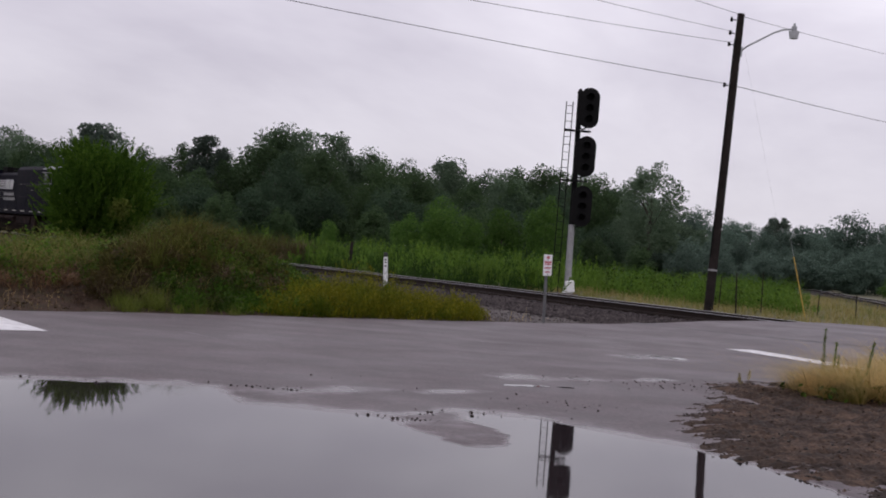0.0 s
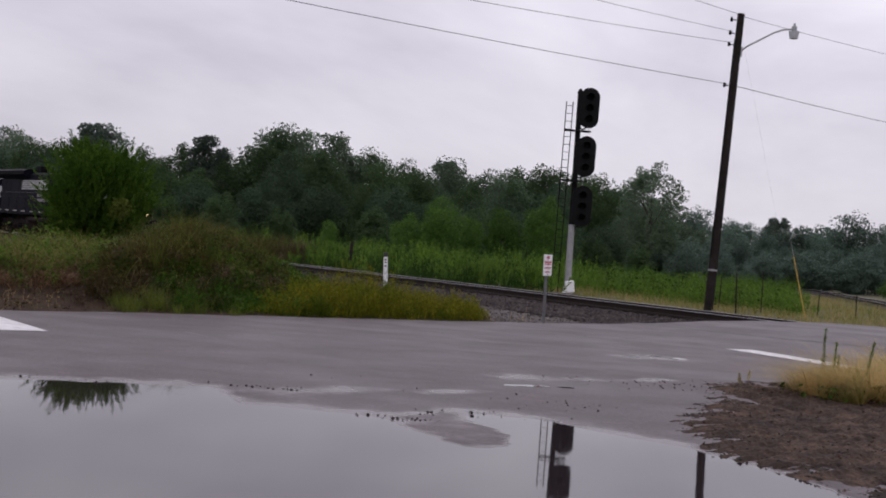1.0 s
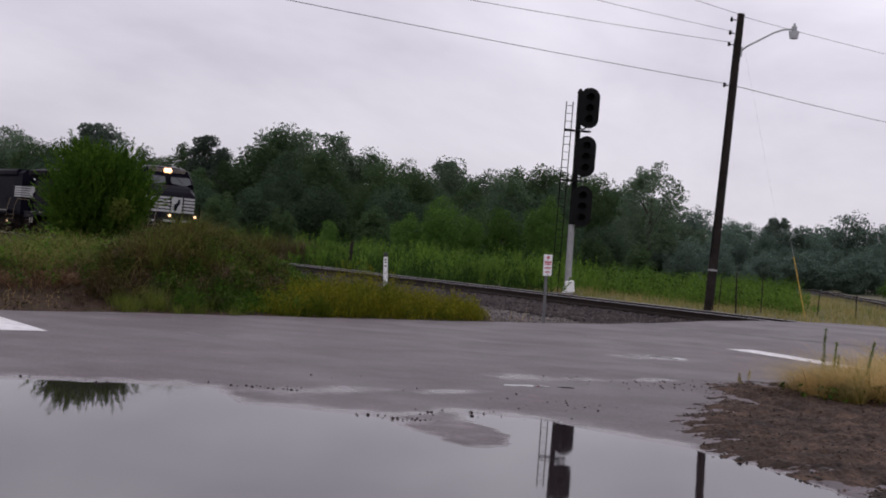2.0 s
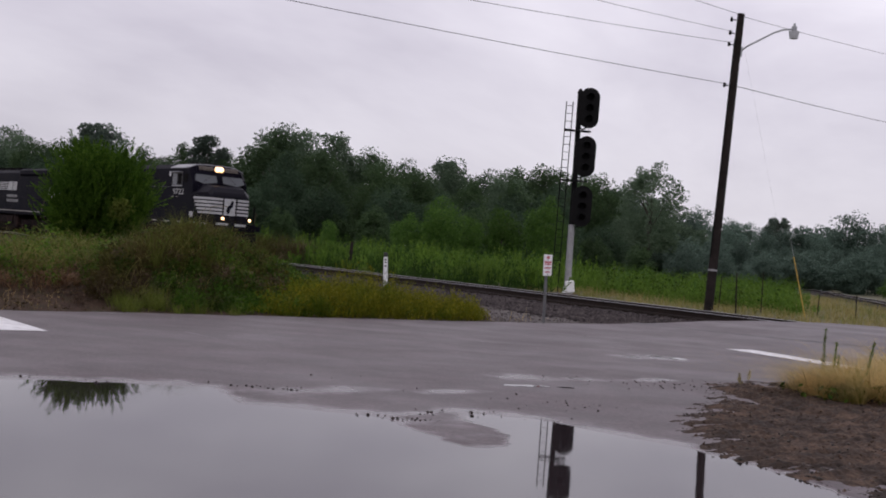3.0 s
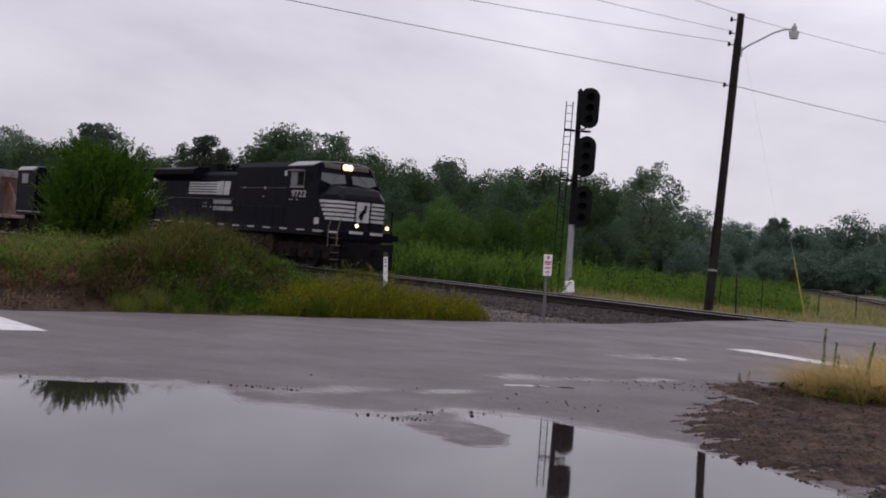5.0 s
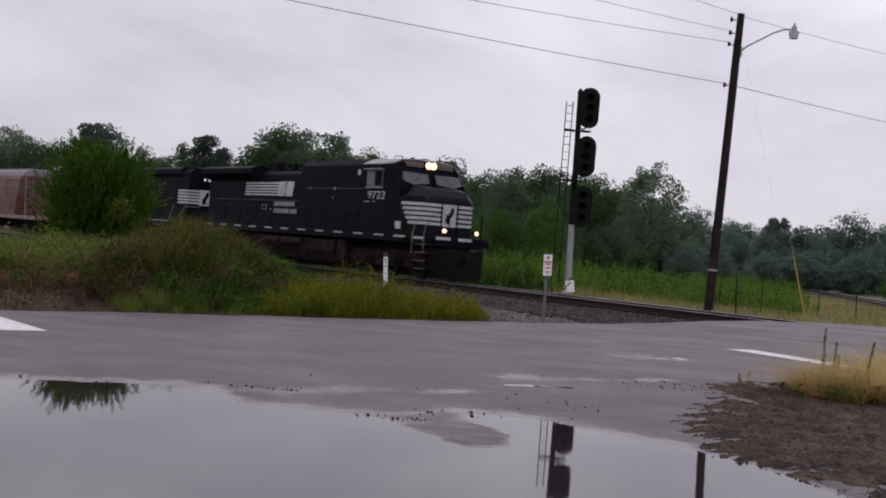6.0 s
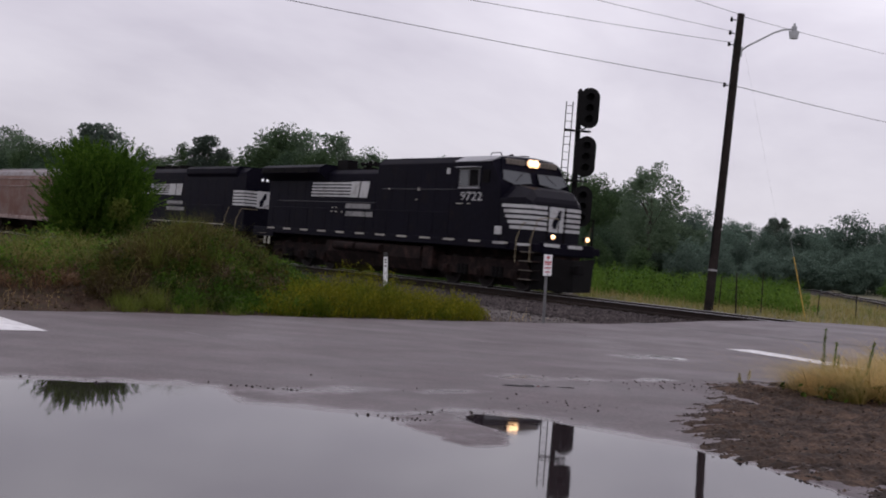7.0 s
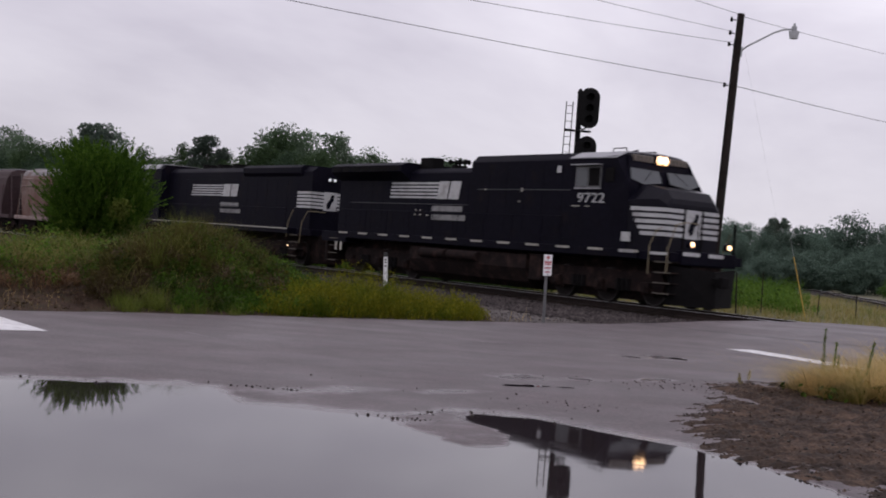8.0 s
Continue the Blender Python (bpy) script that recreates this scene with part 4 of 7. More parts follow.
def lead_engine(wheel_list):
    e = thing("locomotive", Matrix.Identity(4), "black diesel locomotive with white nose stripes and lit headlights", "locomotive", "engines of the train")
    running_gear(e, 0.0, -22.3, wheel_list)
    # cab
    W = 1.53
    bm = bmesh.new()
    ring = lambda x, w, top: [(x, -w, 1.62), (x, w, 1.62), (x, w, top - 0.22), (x, w - 0.42, top - 0.05), (x, 0.4, top), (x, -0.4, top), (x, -w + 0.42, top - 0.05), (x, -w, top - 0.22)]
    loft(bm, [ring(-5.85, W, 4.60), ring(-3.85, W, 4.62), [(-3.10, -W, 1.62), (-3.10, W, 1.62), (-3.22, W, 3.62), (-3.60, W - 0.30, 4.45), (-3.62, 0.4, 4.52), (-3.62, -0.4, 4.52), (-3.60, -W + 0.30, 4.45), (-3.22, -W, 3.62)]])
    cab = part("cab", bm, M_BLACK, e, "black wide-nosed crew cab")
    bm = bmesh.new()
    top = lambda x, g: [(x, W + g, 4.38), (x, W - 0.42, 4.56 + g), (x, 0.4, 4.61 + g), (x, -0.4, 4.61 + g), (x, -W + 0.42, 4.56 + g), (x, -W - g, 4.38), (x, -W - g, 4.35), (x, -W + 0.40, 4.53), (x, 0, 4.58), (x, W - 0.40, 4.53), (x, W + g, 4.35)]
    loft(bm, [top(-5.95, 0.03), top(-3.80, 0.03)])
    part("cab_roof", bm, M_ROOF, cab, "dull silver cab roof")
    bm = bmesh.new()
    rod(bm, (-4.6, -0.35, 4.64), (-4.6, 0.35, 4.64), 0.03)
    rod(bm, (-4.6, -0.35, 4.64), (-4.2, -0.35, 4.70), 0.03)
    rod(bm, (-4.9, 0.2, 4.62), (-4.9, 0.2, 4.74), 0.09, 0.07, 14)
    part("antenna", bm, M_SOOT, cab)
    for y in (-1.05, 0.15):
        handrail(cab, [(-4.55, y, 4.58), (-4.50, y, 4.70), (-3.95, y, 4.70), (-3.90, y, 4.52)], 0.016, "thin grab rail on the cab roof", M_SOOT)
    # side windows
    for s in (-1, 1):
        bm = bmesh.new()
        box(bm, -5.62, -4.42, s * W, s * (W + 0.03), 3.44, 4.12, 0.01)
        f = part("window_frame", bm, M_WINFRAME, cab, "dull metal window frame")
        for x0, x1 in ((-5.56, -5.05), (-4.99, -4.48)):
            bm = bmesh.new()
            box(bm, x0, x1, s * (W + 0.026), s * (W + 0.036), 3.50, 4.06)
            # front half stands open: a black panel stands for the unlit cab inside
            part("pane", bm, M_GLASS if x0 < -5.3 else M_SOOT, f, "side window panel, black for the dark open half")
        bm = bmesh.new()
        box(bm, -5.66, -4.38, s * W, s * (W + 0.22), 4.13, 4.16, m=Matrix.Rotation(0, 4, "X"))
        part("sunshade", bm, M_ROOF, cab)
        bm = bmesh.new()
        box(bm, -5.64, -4.40, s * W, s * (W + 0.06), 3.40, 3.44, 0.01)
        part("armrest", bm, M_ROOF, cab)
        bm = bmesh.new()
        box(bm, -4.25, -3.85, s * (W + 0.002), s * (W + 0.022), 3.62, 4.05, 0.02)
        part("mirror", bm, M_SOOT, cab)
    # windscreens lean back with the cab face
    for s in (-1, 1):
        bm = bmesh.new()
        pts = [(0.17, 3.70), (0.95, 3.60), (1.40, 3.74), (1.32, 4.08), (0.17, 4.06)]
        at = lambda y, z, k: (-3.22 - (z - 3.62) * 0.457 + k, s * y, z)
        low = [bm.verts.new(at(y, z, 0.012)) for y, z in pts]
        up = [bm.verts.new(at(y, z, 0.030)) for y, z in pts]
        bm.faces.new(up)
        bm.faces.new(low[::-1])
        for i in range(5):
            bm.faces.new((low[i], low[(i + 1) % 5], up[(i + 1) % 5], up[i]))
        bmesh.ops.recalc_face_normals(bm, faces=bm.faces)
        part("windscreen", bm, M_GLASS, cab, "windscreen reflecting the pale sky")
        bm = bmesh.new()
        pipe(bm, [at(0.9, 3.72, 0.06), at(0.45, 4.08, 0.06)], 0.007)
        part("wiper", bm, M_SOOT, cab)
        bm = bmesh.new()
        box(bm, -3.66, -3.50, s * 0.32, s * 1.10, 4.30, 4.50, 0.02)
        nb = part("number_board", bm, M_NUMBOARD, cab, "tan number board")
        for k in range(4):
            bm = bmesh.new()
            box(bm, -3.499, -3.492, s * (0.44 + 0.16 * k), s * (0.53 + 0.16 * k), 4.34, 4.46)
            part("number_bar", bm, M_STEP, nb)
    bm = bmesh.new()
    box(bm, -3.70, -3.46, -0.28, 0.28, 4.26, 4.54, 0.04)
    hl = part("headlight_housing", bm, M_BLACK, cab)
    for y in (-0.125, 0.125):
        bm = bmesh.new()
        # enlarged glowing lenses overlap to form one halo
        bmesh.ops.create_uvsphere(bm, u_segments=16, v_segments=8, radius=0.15, matrix=Matrix.Translation((-3.45, y * 0.95, 4.40)) @ Matrix.Diagonal((0.30, 1, 1, 1)))
        part("headlight", bm, M_HEADLAMP, hl, "lit headlight lens, oversized to carry its warm glare")
        bm = bmesh.new()
        bmesh.ops.create_uvsphere(bm, u_segments=14, v_segments=8, radius=0.10, matrix=Matrix.Translation((-3.415, y * 0.72, 4.40)) @ Matrix.Diagonal((0.35, 1, 1, 1)))
        part("bulb", bm, M_BULB, hl, "white-hot lamp core")
    # nose
    bm = bmesh.new()
    n_ = lambda x, w, top, cut: [(x, -w, 1.62), (x, w, 1.62), (x, w, top - cut), (x, w - cut, top), (x, -w + cut, top), (x, -w, top - cut)]
    loft(bm, [n_(-3.18, 1.52, 3.58, 0.50), n_(-2.9, 1.46, 3.58, 0.46), n_(-2.25, 1.17, 3.46, 0.30), n_(-2.02, 1.06, 3.20, 0.18), n_(-1.98, 1.05, 3.05, 0.14)])
    nose = part("nose", bm, M_NOSE, e, "black nose with white stripes")
    # the white stripes wrap from the cab side round the nose
    for k in range(5):
        z1 = 2.91 - 0.178 * k
        z0 = z1 - 0.112
        x_in = -3.06 + 0.085 * k
        bm = bmesh.new()
        out = []
        for x, w in ((x_in, 1.53), (-2.9, 1.466), (-2.25, 1.176), (-1.985, 1.062), (-1.968, 1.03), (-1.968, 0.31)):
            if x >= x_in:
                out.append((x, w))
        y_at = lambda x: np.interp(x, (-3.18, -2.9, -2.25, -2.02), (1.526, 1.466, 1.176, 1.066))
        out[0] = (x_in, float(y_at(x_in)))
        for s in (-1, 1):
            low = [bm.verts.new((x, s * (w + 0.006), z0)) for x, w in out]
            up = [bm.verts.new((x, s * (w + 0.006), z1)) for x, w in out]
            inn = [bm.verts.new((x - 0.01, s * (w - 0.012), z0)) for x, w in out]
            inu = [bm.verts.new((x - 0.01, s * (w - 0.012), z1)) for x, w in out]
            for i in range(len(out) - 1):
                for a, b in ((low, up), (inn, inu), (low, inn), (up, inu)):
                    bm.faces.new((a[i], a[i + 1], b[i + 1], b[i]))
        bmesh.ops.recalc_face_normals(bm, faces=bm.faces)
        part("nose_stripe", bm, M_LETTER, nose, "white stripe")
    bm = bmesh.new()
    box(bm, -1.985, -1.962, -0.30, 0.30, 2.06, 2.91, 0.004)
    shield = part("nose_emblem", bm, M_LETTER, nose, "white square panel with a dark emblem")
    bm = bmesh.new()
    slab(bm, [(-0.10, 2.16), (0.0, 2.20), (0.06, 2.42), (0.16, 2.50), (0.20, 2.80), (0.08, 2.82), (0.02, 2.62), (-0.12, 2.52), (-0.20, 2.30)], -1.960, -1.952, flip=lambda a, b, c: (c, a, b))
    part("emblem_shape", bm, M_BLACK, shield)
    for y0 in (-0.40, 0.34):
        bm = bmesh.new()
        box(bm, -1.99, -1.950, y0, y0 + 0.06, 1.70, 2.95)
        part("nose_door_seam", bm, M_SOOT, nose)
    bm = bmesh.new()
    box(bm, -1.30, -1.24, 1.00, 1.06, 1.62, 2.60, 0.01)
    part("corner_post", bm, M_SOOT, e)
    # lettering on the cab side
    lettering("cab_number", "9722", 0.30, M_LETTER, cab, Matrix.Translation((-4.86, -W - 0.004, 3.12)) @ Matrix.Rotation(radians(90), 4, "X"), stretch=1.55)
    for s in (-1, 1):
        bm = bmesh.new()
        box(bm, -3.33, -2.95, s * 1.534, s * 1.56, 1.86, 2.14, 0.01)
        part("battery_cover", bm, M_LETTER, cab, "small white square panel")
    for x0, x1 in ((-5.75, -5.35), (-5.10, -4.90)):
        bm = bmesh.new()
        side_panel(bm, x0, x1, 2.86, 2.89, -W)
        part("small_print", bm, M_GRAB, cab)
    # front platform, plough, ditch lights
    bm = bmesh.new()
    box(bm, -2.62, -1.30, -1.46, 1.46, 1.36, 1.62, 0.03)
    box(bm, -1.45, -1.20, -1.12, 1.12, 1.28, 1.70, 0.05)
    part("front_platform", bm, M_BLACK, e)
    for y0, y1 in ((-1.08, -0.42), (-0.05, 0.56)):
        bm = bmesh.new()
        box(bm, -1.199, -1.191, y0, y1, 1.55, 1.66)
        part("platform_edge", bm, M_LETTER, e, "white platform edging")
    bm = bmesh.new()
    for s in (-1, 1):
        loft(bm, [[(-0.85, 0, 0.10), (-0.92, 0, 1.15), (-1.02, 0, 1.15), (-0.98, 0, 0.10)],
                  [(-1.45, s * 1.30, 0.12), (-1.38, s * 1.30, 1.25), (-1.48, s * 1.30, 1.25), (-1.57, s * 1.30, 0.12)]])
    part("snowplough", bm, M_SOOT, e, "dark steel pilot plough")
    for y in (-0.75, 0.75):
        lamp(e, -1.18, y, 1.89, 0.085, M_DITCH, "ditch_light")
    for s in (-1, 1):
        handrail(e, [(-2.13, s * 1.52, 0.95), (-2.13, s * 1.52, 1.78), (-1.92, s * 1.50, 2.22), (-1.80, s * 1.42, 2.32)], 0.016, "faded yellow grab rail")
        if s > 0:
            continue
        handrail(e, [(-1.38, s * 1.52, 1.02), (-1.38, s * 1.52, 1.72), (-1.26, s * 1.48, 2.10), (-1.22, s * 1.40, 2.42), (-1.25, s * 1.0, 2.50), (-1.30, s * 0.45, 2.50)], 0.016, "faded yellow grab rail")
        bm = bmesh.new()
        rod(bm, (-1.30, s * 0.45, 1.66), (-1.30, s * 0.45, 2.50), 0.016, n=8)
        part("rail_post", bm, M_SOOT, e)
    steps(e, -1.56)
    # rear platform; its end plate is added to block the gap showing weeds beyond
    bm = bmesh.new()
    box(bm, -21.95, -19.9, -1.48, 1.48, 1.20, 1.62, 0.03)
    part("rear_platform", bm, M_BLACK, e)
    bm = bmesh.new()
    box(bm, -21.75, -21.55, -1.40, 1.40, 0.35, 1.22, 0.03)
    part("rear_gap_plate", bm, M_GRIME, e, "grimy plate added to close the gap under the platform")
    for x0 in (-20.75, -20.35):
        bm = bmesh.new()
        box(bm, x0, x0 + 0.18, -1.50, -1.484, 0.86, 1.20, 0.004)
        part("grab_plate", bm, M_GRAB, e, "pale worn step plate")
    steps(e, -20.9)
    # hoods
    bm = bmesh.new()
    roofed(bm, -12.05, -5.9, 1.00, 1.62, 4.44, 4.66)
    hood = part("hood", bm, M_BLACK, e, "black equipment hood")
    bm = bmesh.new()
    roofed(bm, -21.55, -12.05, 0.98, 1.62, 4.08, 4.25)
    rear = part("engine_hood", bm, M_BLACK, e, "long black engine hood")
    bm = bmesh.new()
    ring = [(-1.00, 3.75), (-1.46, 4.06), (-1.46, 4.30), (-1.15, 4.43), (1.15, 4.43), (1.46, 4.30), (1.46, 4.06), (1.00, 3.75)]
    loft(bm, [[(x, y, z) for y, z in ring] for x in (-21.6, -16.1)])
    rad = part("radiator", bm, M_BLACK, e, "flared radiator housing")
    for k in range(7):
        bm = bmesh.new()
        box(bm, -21.4 + 0.74 * k, -20.78 + 0.74 * k, -1.475, -1.462, 4.09, 4.27)
        part("grille", bm, M_SOOT, rad)
    bm = bmesh.new()
    box(bm, -16.08, -15.18, -0.62, -0.12, 4.20, 4.66, 0.03)
    part("exhaust_silencer", bm, M_SOOT, e)
    bm = bmesh.new()
    box(bm, -14.10, -13.90, -0.50, 0.10, 4.22, 4.38, 0.02)
    rod(bm, (-14.0, -0.2, 4.22), (-14.0, -0.2, 4.48), 0.05)
    rod(bm, (-14.0, -0.5, 4.46), (-14.0, 0.1, 4.46), 0.03)
    mount = part("horn_mount", bm, M_SOOT, e)
    for y, d, long in ((-0.48, 1, 0.42), (-0.26, 1, 0.50), (-0.04, 1, 0.36), (-0.36, -1, 0.40), (-0.12, -1, 0.34)):
        bm = bmesh.new()
        rod(bm, (-14.0, y, 4.49), (-14.0 + d * long * 0.6, y, 4.50), 0.030, 0.035, 10)
        rod(bm, (-14.0 + d * long * 0.6, y, 4.50), (-14.0 + d * long, y, 4.50), 0.035, 0.10, 14)
        part("air_horn", bm, M_SOOT, mount, "trumpet of the air horn")
    for k in range(6):
        bm = bmesh.new()
        box(bm, -11.9 + 1.0 * k, -10.92 + 1.0 * k, -1.008, -0.998, 1.9, 4.2, 0.002)
        part("hood_door", bm, M_BLACK, hood)
    for k in range(11):
        bm = bmesh.new()
        box(bm, -21.4 + 0.84 * k, -20.58 + 0.84 * k, -0.988, -0.978, 1.85, 3.72, 0.002)
        part("hood_door", bm, M_BLACK, rear)
    side_emblem(e, -17.5, -12.7, 3.05, 3.71, -1.002, -14.2)
    wording_bars(e, -14.45, -12.25, 2.28, 2.80, -1.002)
    for x, z in ((-11.1, 3.42), (-9.0, 3.45), (-9.0, 3.38), (-9.1, 3.02), (-15.5, 2.62), (-15.2, 2.62), (-15.55, 2.45), (-15.2, 2.45), (-14.7, 2.44)):
        bm = bmesh.new()
        side_panel(bm, x - 0.06, x + 0.06, z - 0.025, z + 0.025, -1.025)
        part("small_plate", bm, M_GRAB, e)
    bm = bmesh.new()
    side_panel(bm, -7.22, -7.02, 3.98, 4.20, -1.01)
    part("warning_plate", bm, M_LETTER, e)
    for x0, x1, z, y in ((-20.6, -12.1, 2.86, -1.0), (-11.6, -6.2, 3.42, -1.022)):
        bm = bmesh.new()
        side_panel(bm, x0, x1, z - 0.008, z + 0.008, y)
        part("hood_rail", bm, M_WINFRAME, e, "thin worn rail along the hood")
    bm = bmesh.new()
    side_panel(bm, -2.10, -1.40, 1.53, 1.61, -1.50)
    part("platform_edge", bm, M_LETTER, e, "white edge over the steps")
    bm = bmesh.new()
    side_panel(bm, -3.40, -2.76, 1.54, 1.63, -1.54)
    part("sill_edge", bm, M_LETTER, e, "white edge on the sill")
    handrail(e, [(-20.9, -1.5, 1.64), (-20.9, -1.5, 2.55), (-6.2, -1.5, 2.55), (-6.2, -1.5, 1.64)], 0.012, paint=M_BLACK)
    for k in range(9):
        bm = bmesh.new()
        rod(bm, (-20.0 + 1.6 * k, -1.5, 1.64), (-20.0 + 1.6 * k, -1.5, 2.55), 0.012, n=6)
        part("stanchion", bm, M_BLACK, e)
    return e


def trailing_engine(wheel_list):
    """The second engine runs cab last; its own space starts at its leading coupler."""
    e = thing("locomotive", Matrix.Identity(4), "black diesel locomotive running cab last behind the leader", "locomotive", "engines of the train")
    running_gear(e, 0.0, -22.3, wheel_list, False)
    bm = bmesh.new()
    roofed(bm, -16.9, -1.75, 0.98, 1.62, 4.22, 4.42)
    hood = part("engine_hood", bm, M_BLACK, e, "long black engine hood")
    bm = bmesh.new()
    ring = [(-0.99, 3.95), (-1.10, 4.10), (-1.10, 4.34), (-0.9, 4.47), (0.9, 4.47), (1.10, 4.34), (1.10, 4.10), (0.99, 3.95)]
    loft(bm, [[(x, y, z) for y, z in ring] for x in (-8.2, -2.6)])
    part("radiator", bm, M_BLACK, e, "flared radiator housing")
    bm = bmesh.new()
    for x in (-10.2, -11.9, -13.6):
        rod(bm, (x, 0, 4.38), (x, 0, 4.60), 0.62, 0.60, 24)
    part("roof_fan", bm, M_SOOT, e)
    bm = bmesh.new()
    roofed(bm, -20.3, -16.9, 1.50, 1.62, 4.30, 4.58)
    cab = part("cab", bm, M_BLACK, e, "black crew cab")
    bm = bmesh.new()
    roofed(bm, -20.4, -17.3, 1.54, 4.34, 4.38, 4.62)
    part("cab_roof", bm, M_ROOF, cab, "dull silver cab roof")
    bm = bmesh.new()
    box(bm, -19.4, -18.2, -1.53, -1.505, 3.45, 4.1, 0.01)
    part("side_window", bm, M_SIDEGLASS, cab)
    bm = bmesh.new()
    loft(bm, [[(x, -w, 1.62), (x, w, 1.62), (x, w, h), (x, -w, h)] for x, w, h in ((-20.3, 1.45, 3.5), (-21.2, 1.0, 3.2))])
    part("nose", bm, M_BLACK, e)
    for k in range(5):
        z0 = 2.56 + 0.155 * k
        bm = bmesh.new()
        side_panel(bm, -2.95, -1.745, z0, z0 + 0.10, -0.997)
        box(bm, -1.752, -1.742, -1.005, -0.30, z0, z0 + 0.10)
        part("hood_stripe", bm, M_LETTER, hood, "white stripe")
        bm = bmesh.new()
        box(bm, -1.752, -1.742, 0.30, 0.985, z0, z0 + 0.10)
        part("hood_stripe", bm, M_LETTER, hood, "white stripe")
    bm = bmesh.new()
    box(bm, -1.752, -1.738, -0.34, 0.34, 2.50, 3.32)
    part("hood_emblem", bm, M_LETTER, hood, "white panel with a dark emblem")
    bm = bmesh.new()
    slab(bm, [(-0.16, 2.55), (0.0, 2.60), (0.05, 2.85), (0.16, 2.95), (0.18, 3.2), (0.04, 3.22), (-0.04, 3.0), (-0.2, 2.8)], -1.736, -1.730, flip=lambda a, b, c: (c, a, b))
    part("emblem_shape", bm, M_BLACK, hood)
    for y in (-0.13, 0.13):
        lamp(e, -1.70, y, 3.86, 0.07, M_MARKER, "end_light")
    bm = bmesh.new()
    bmesh.ops.create_uvsphere(bm, u_segments=12, v_segments=8, radius=0.04, matrix=Matrix.Translation((-2.55, -1.52, 0.86)))
    part("step_light", bm, M_DITCH, e, "small lit lamp over the steps")
    for s in (-1, 1):
        handrail(e, [(-1.6, s * 1.5, 1.0), (-1.5, s * 1.5, 1.9), (-1.2, s * 1.4, 2.4), (-1.1, s * 0.6, 2.4)])
        handrail(e, [(-2.8, s * 1.5, 1.2), (-2.7, s * 1.5, 1.9), (-2.4, s * 1.45, 2.45)])
    steps(e, -2.1)
    side_emblem(e, -14.0, -8.8, 2.98, 3.58, -0.999, -10.45)
    wording_bars(e, -10.6, -8.4, 2.18, 2.68, -0.999)
    for k in range(14):
        bm = bmesh.new()
        box(bm, -16.6 + 0.98 * k, -15.64 + 0.98 * k, -0.988, -0.978, 1.85, 3.8, 0.002)
        part("hood_door", bm, M_BLACK, hood)
    handrail(e, [(-16.6, -1.5, 1.64), (-16.6, -1.5, 2.5), (-3.0, -1.5, 2.5), (-3.0, -1.5, 1.64)], 0.012, paint=M_BLACK)
    return e


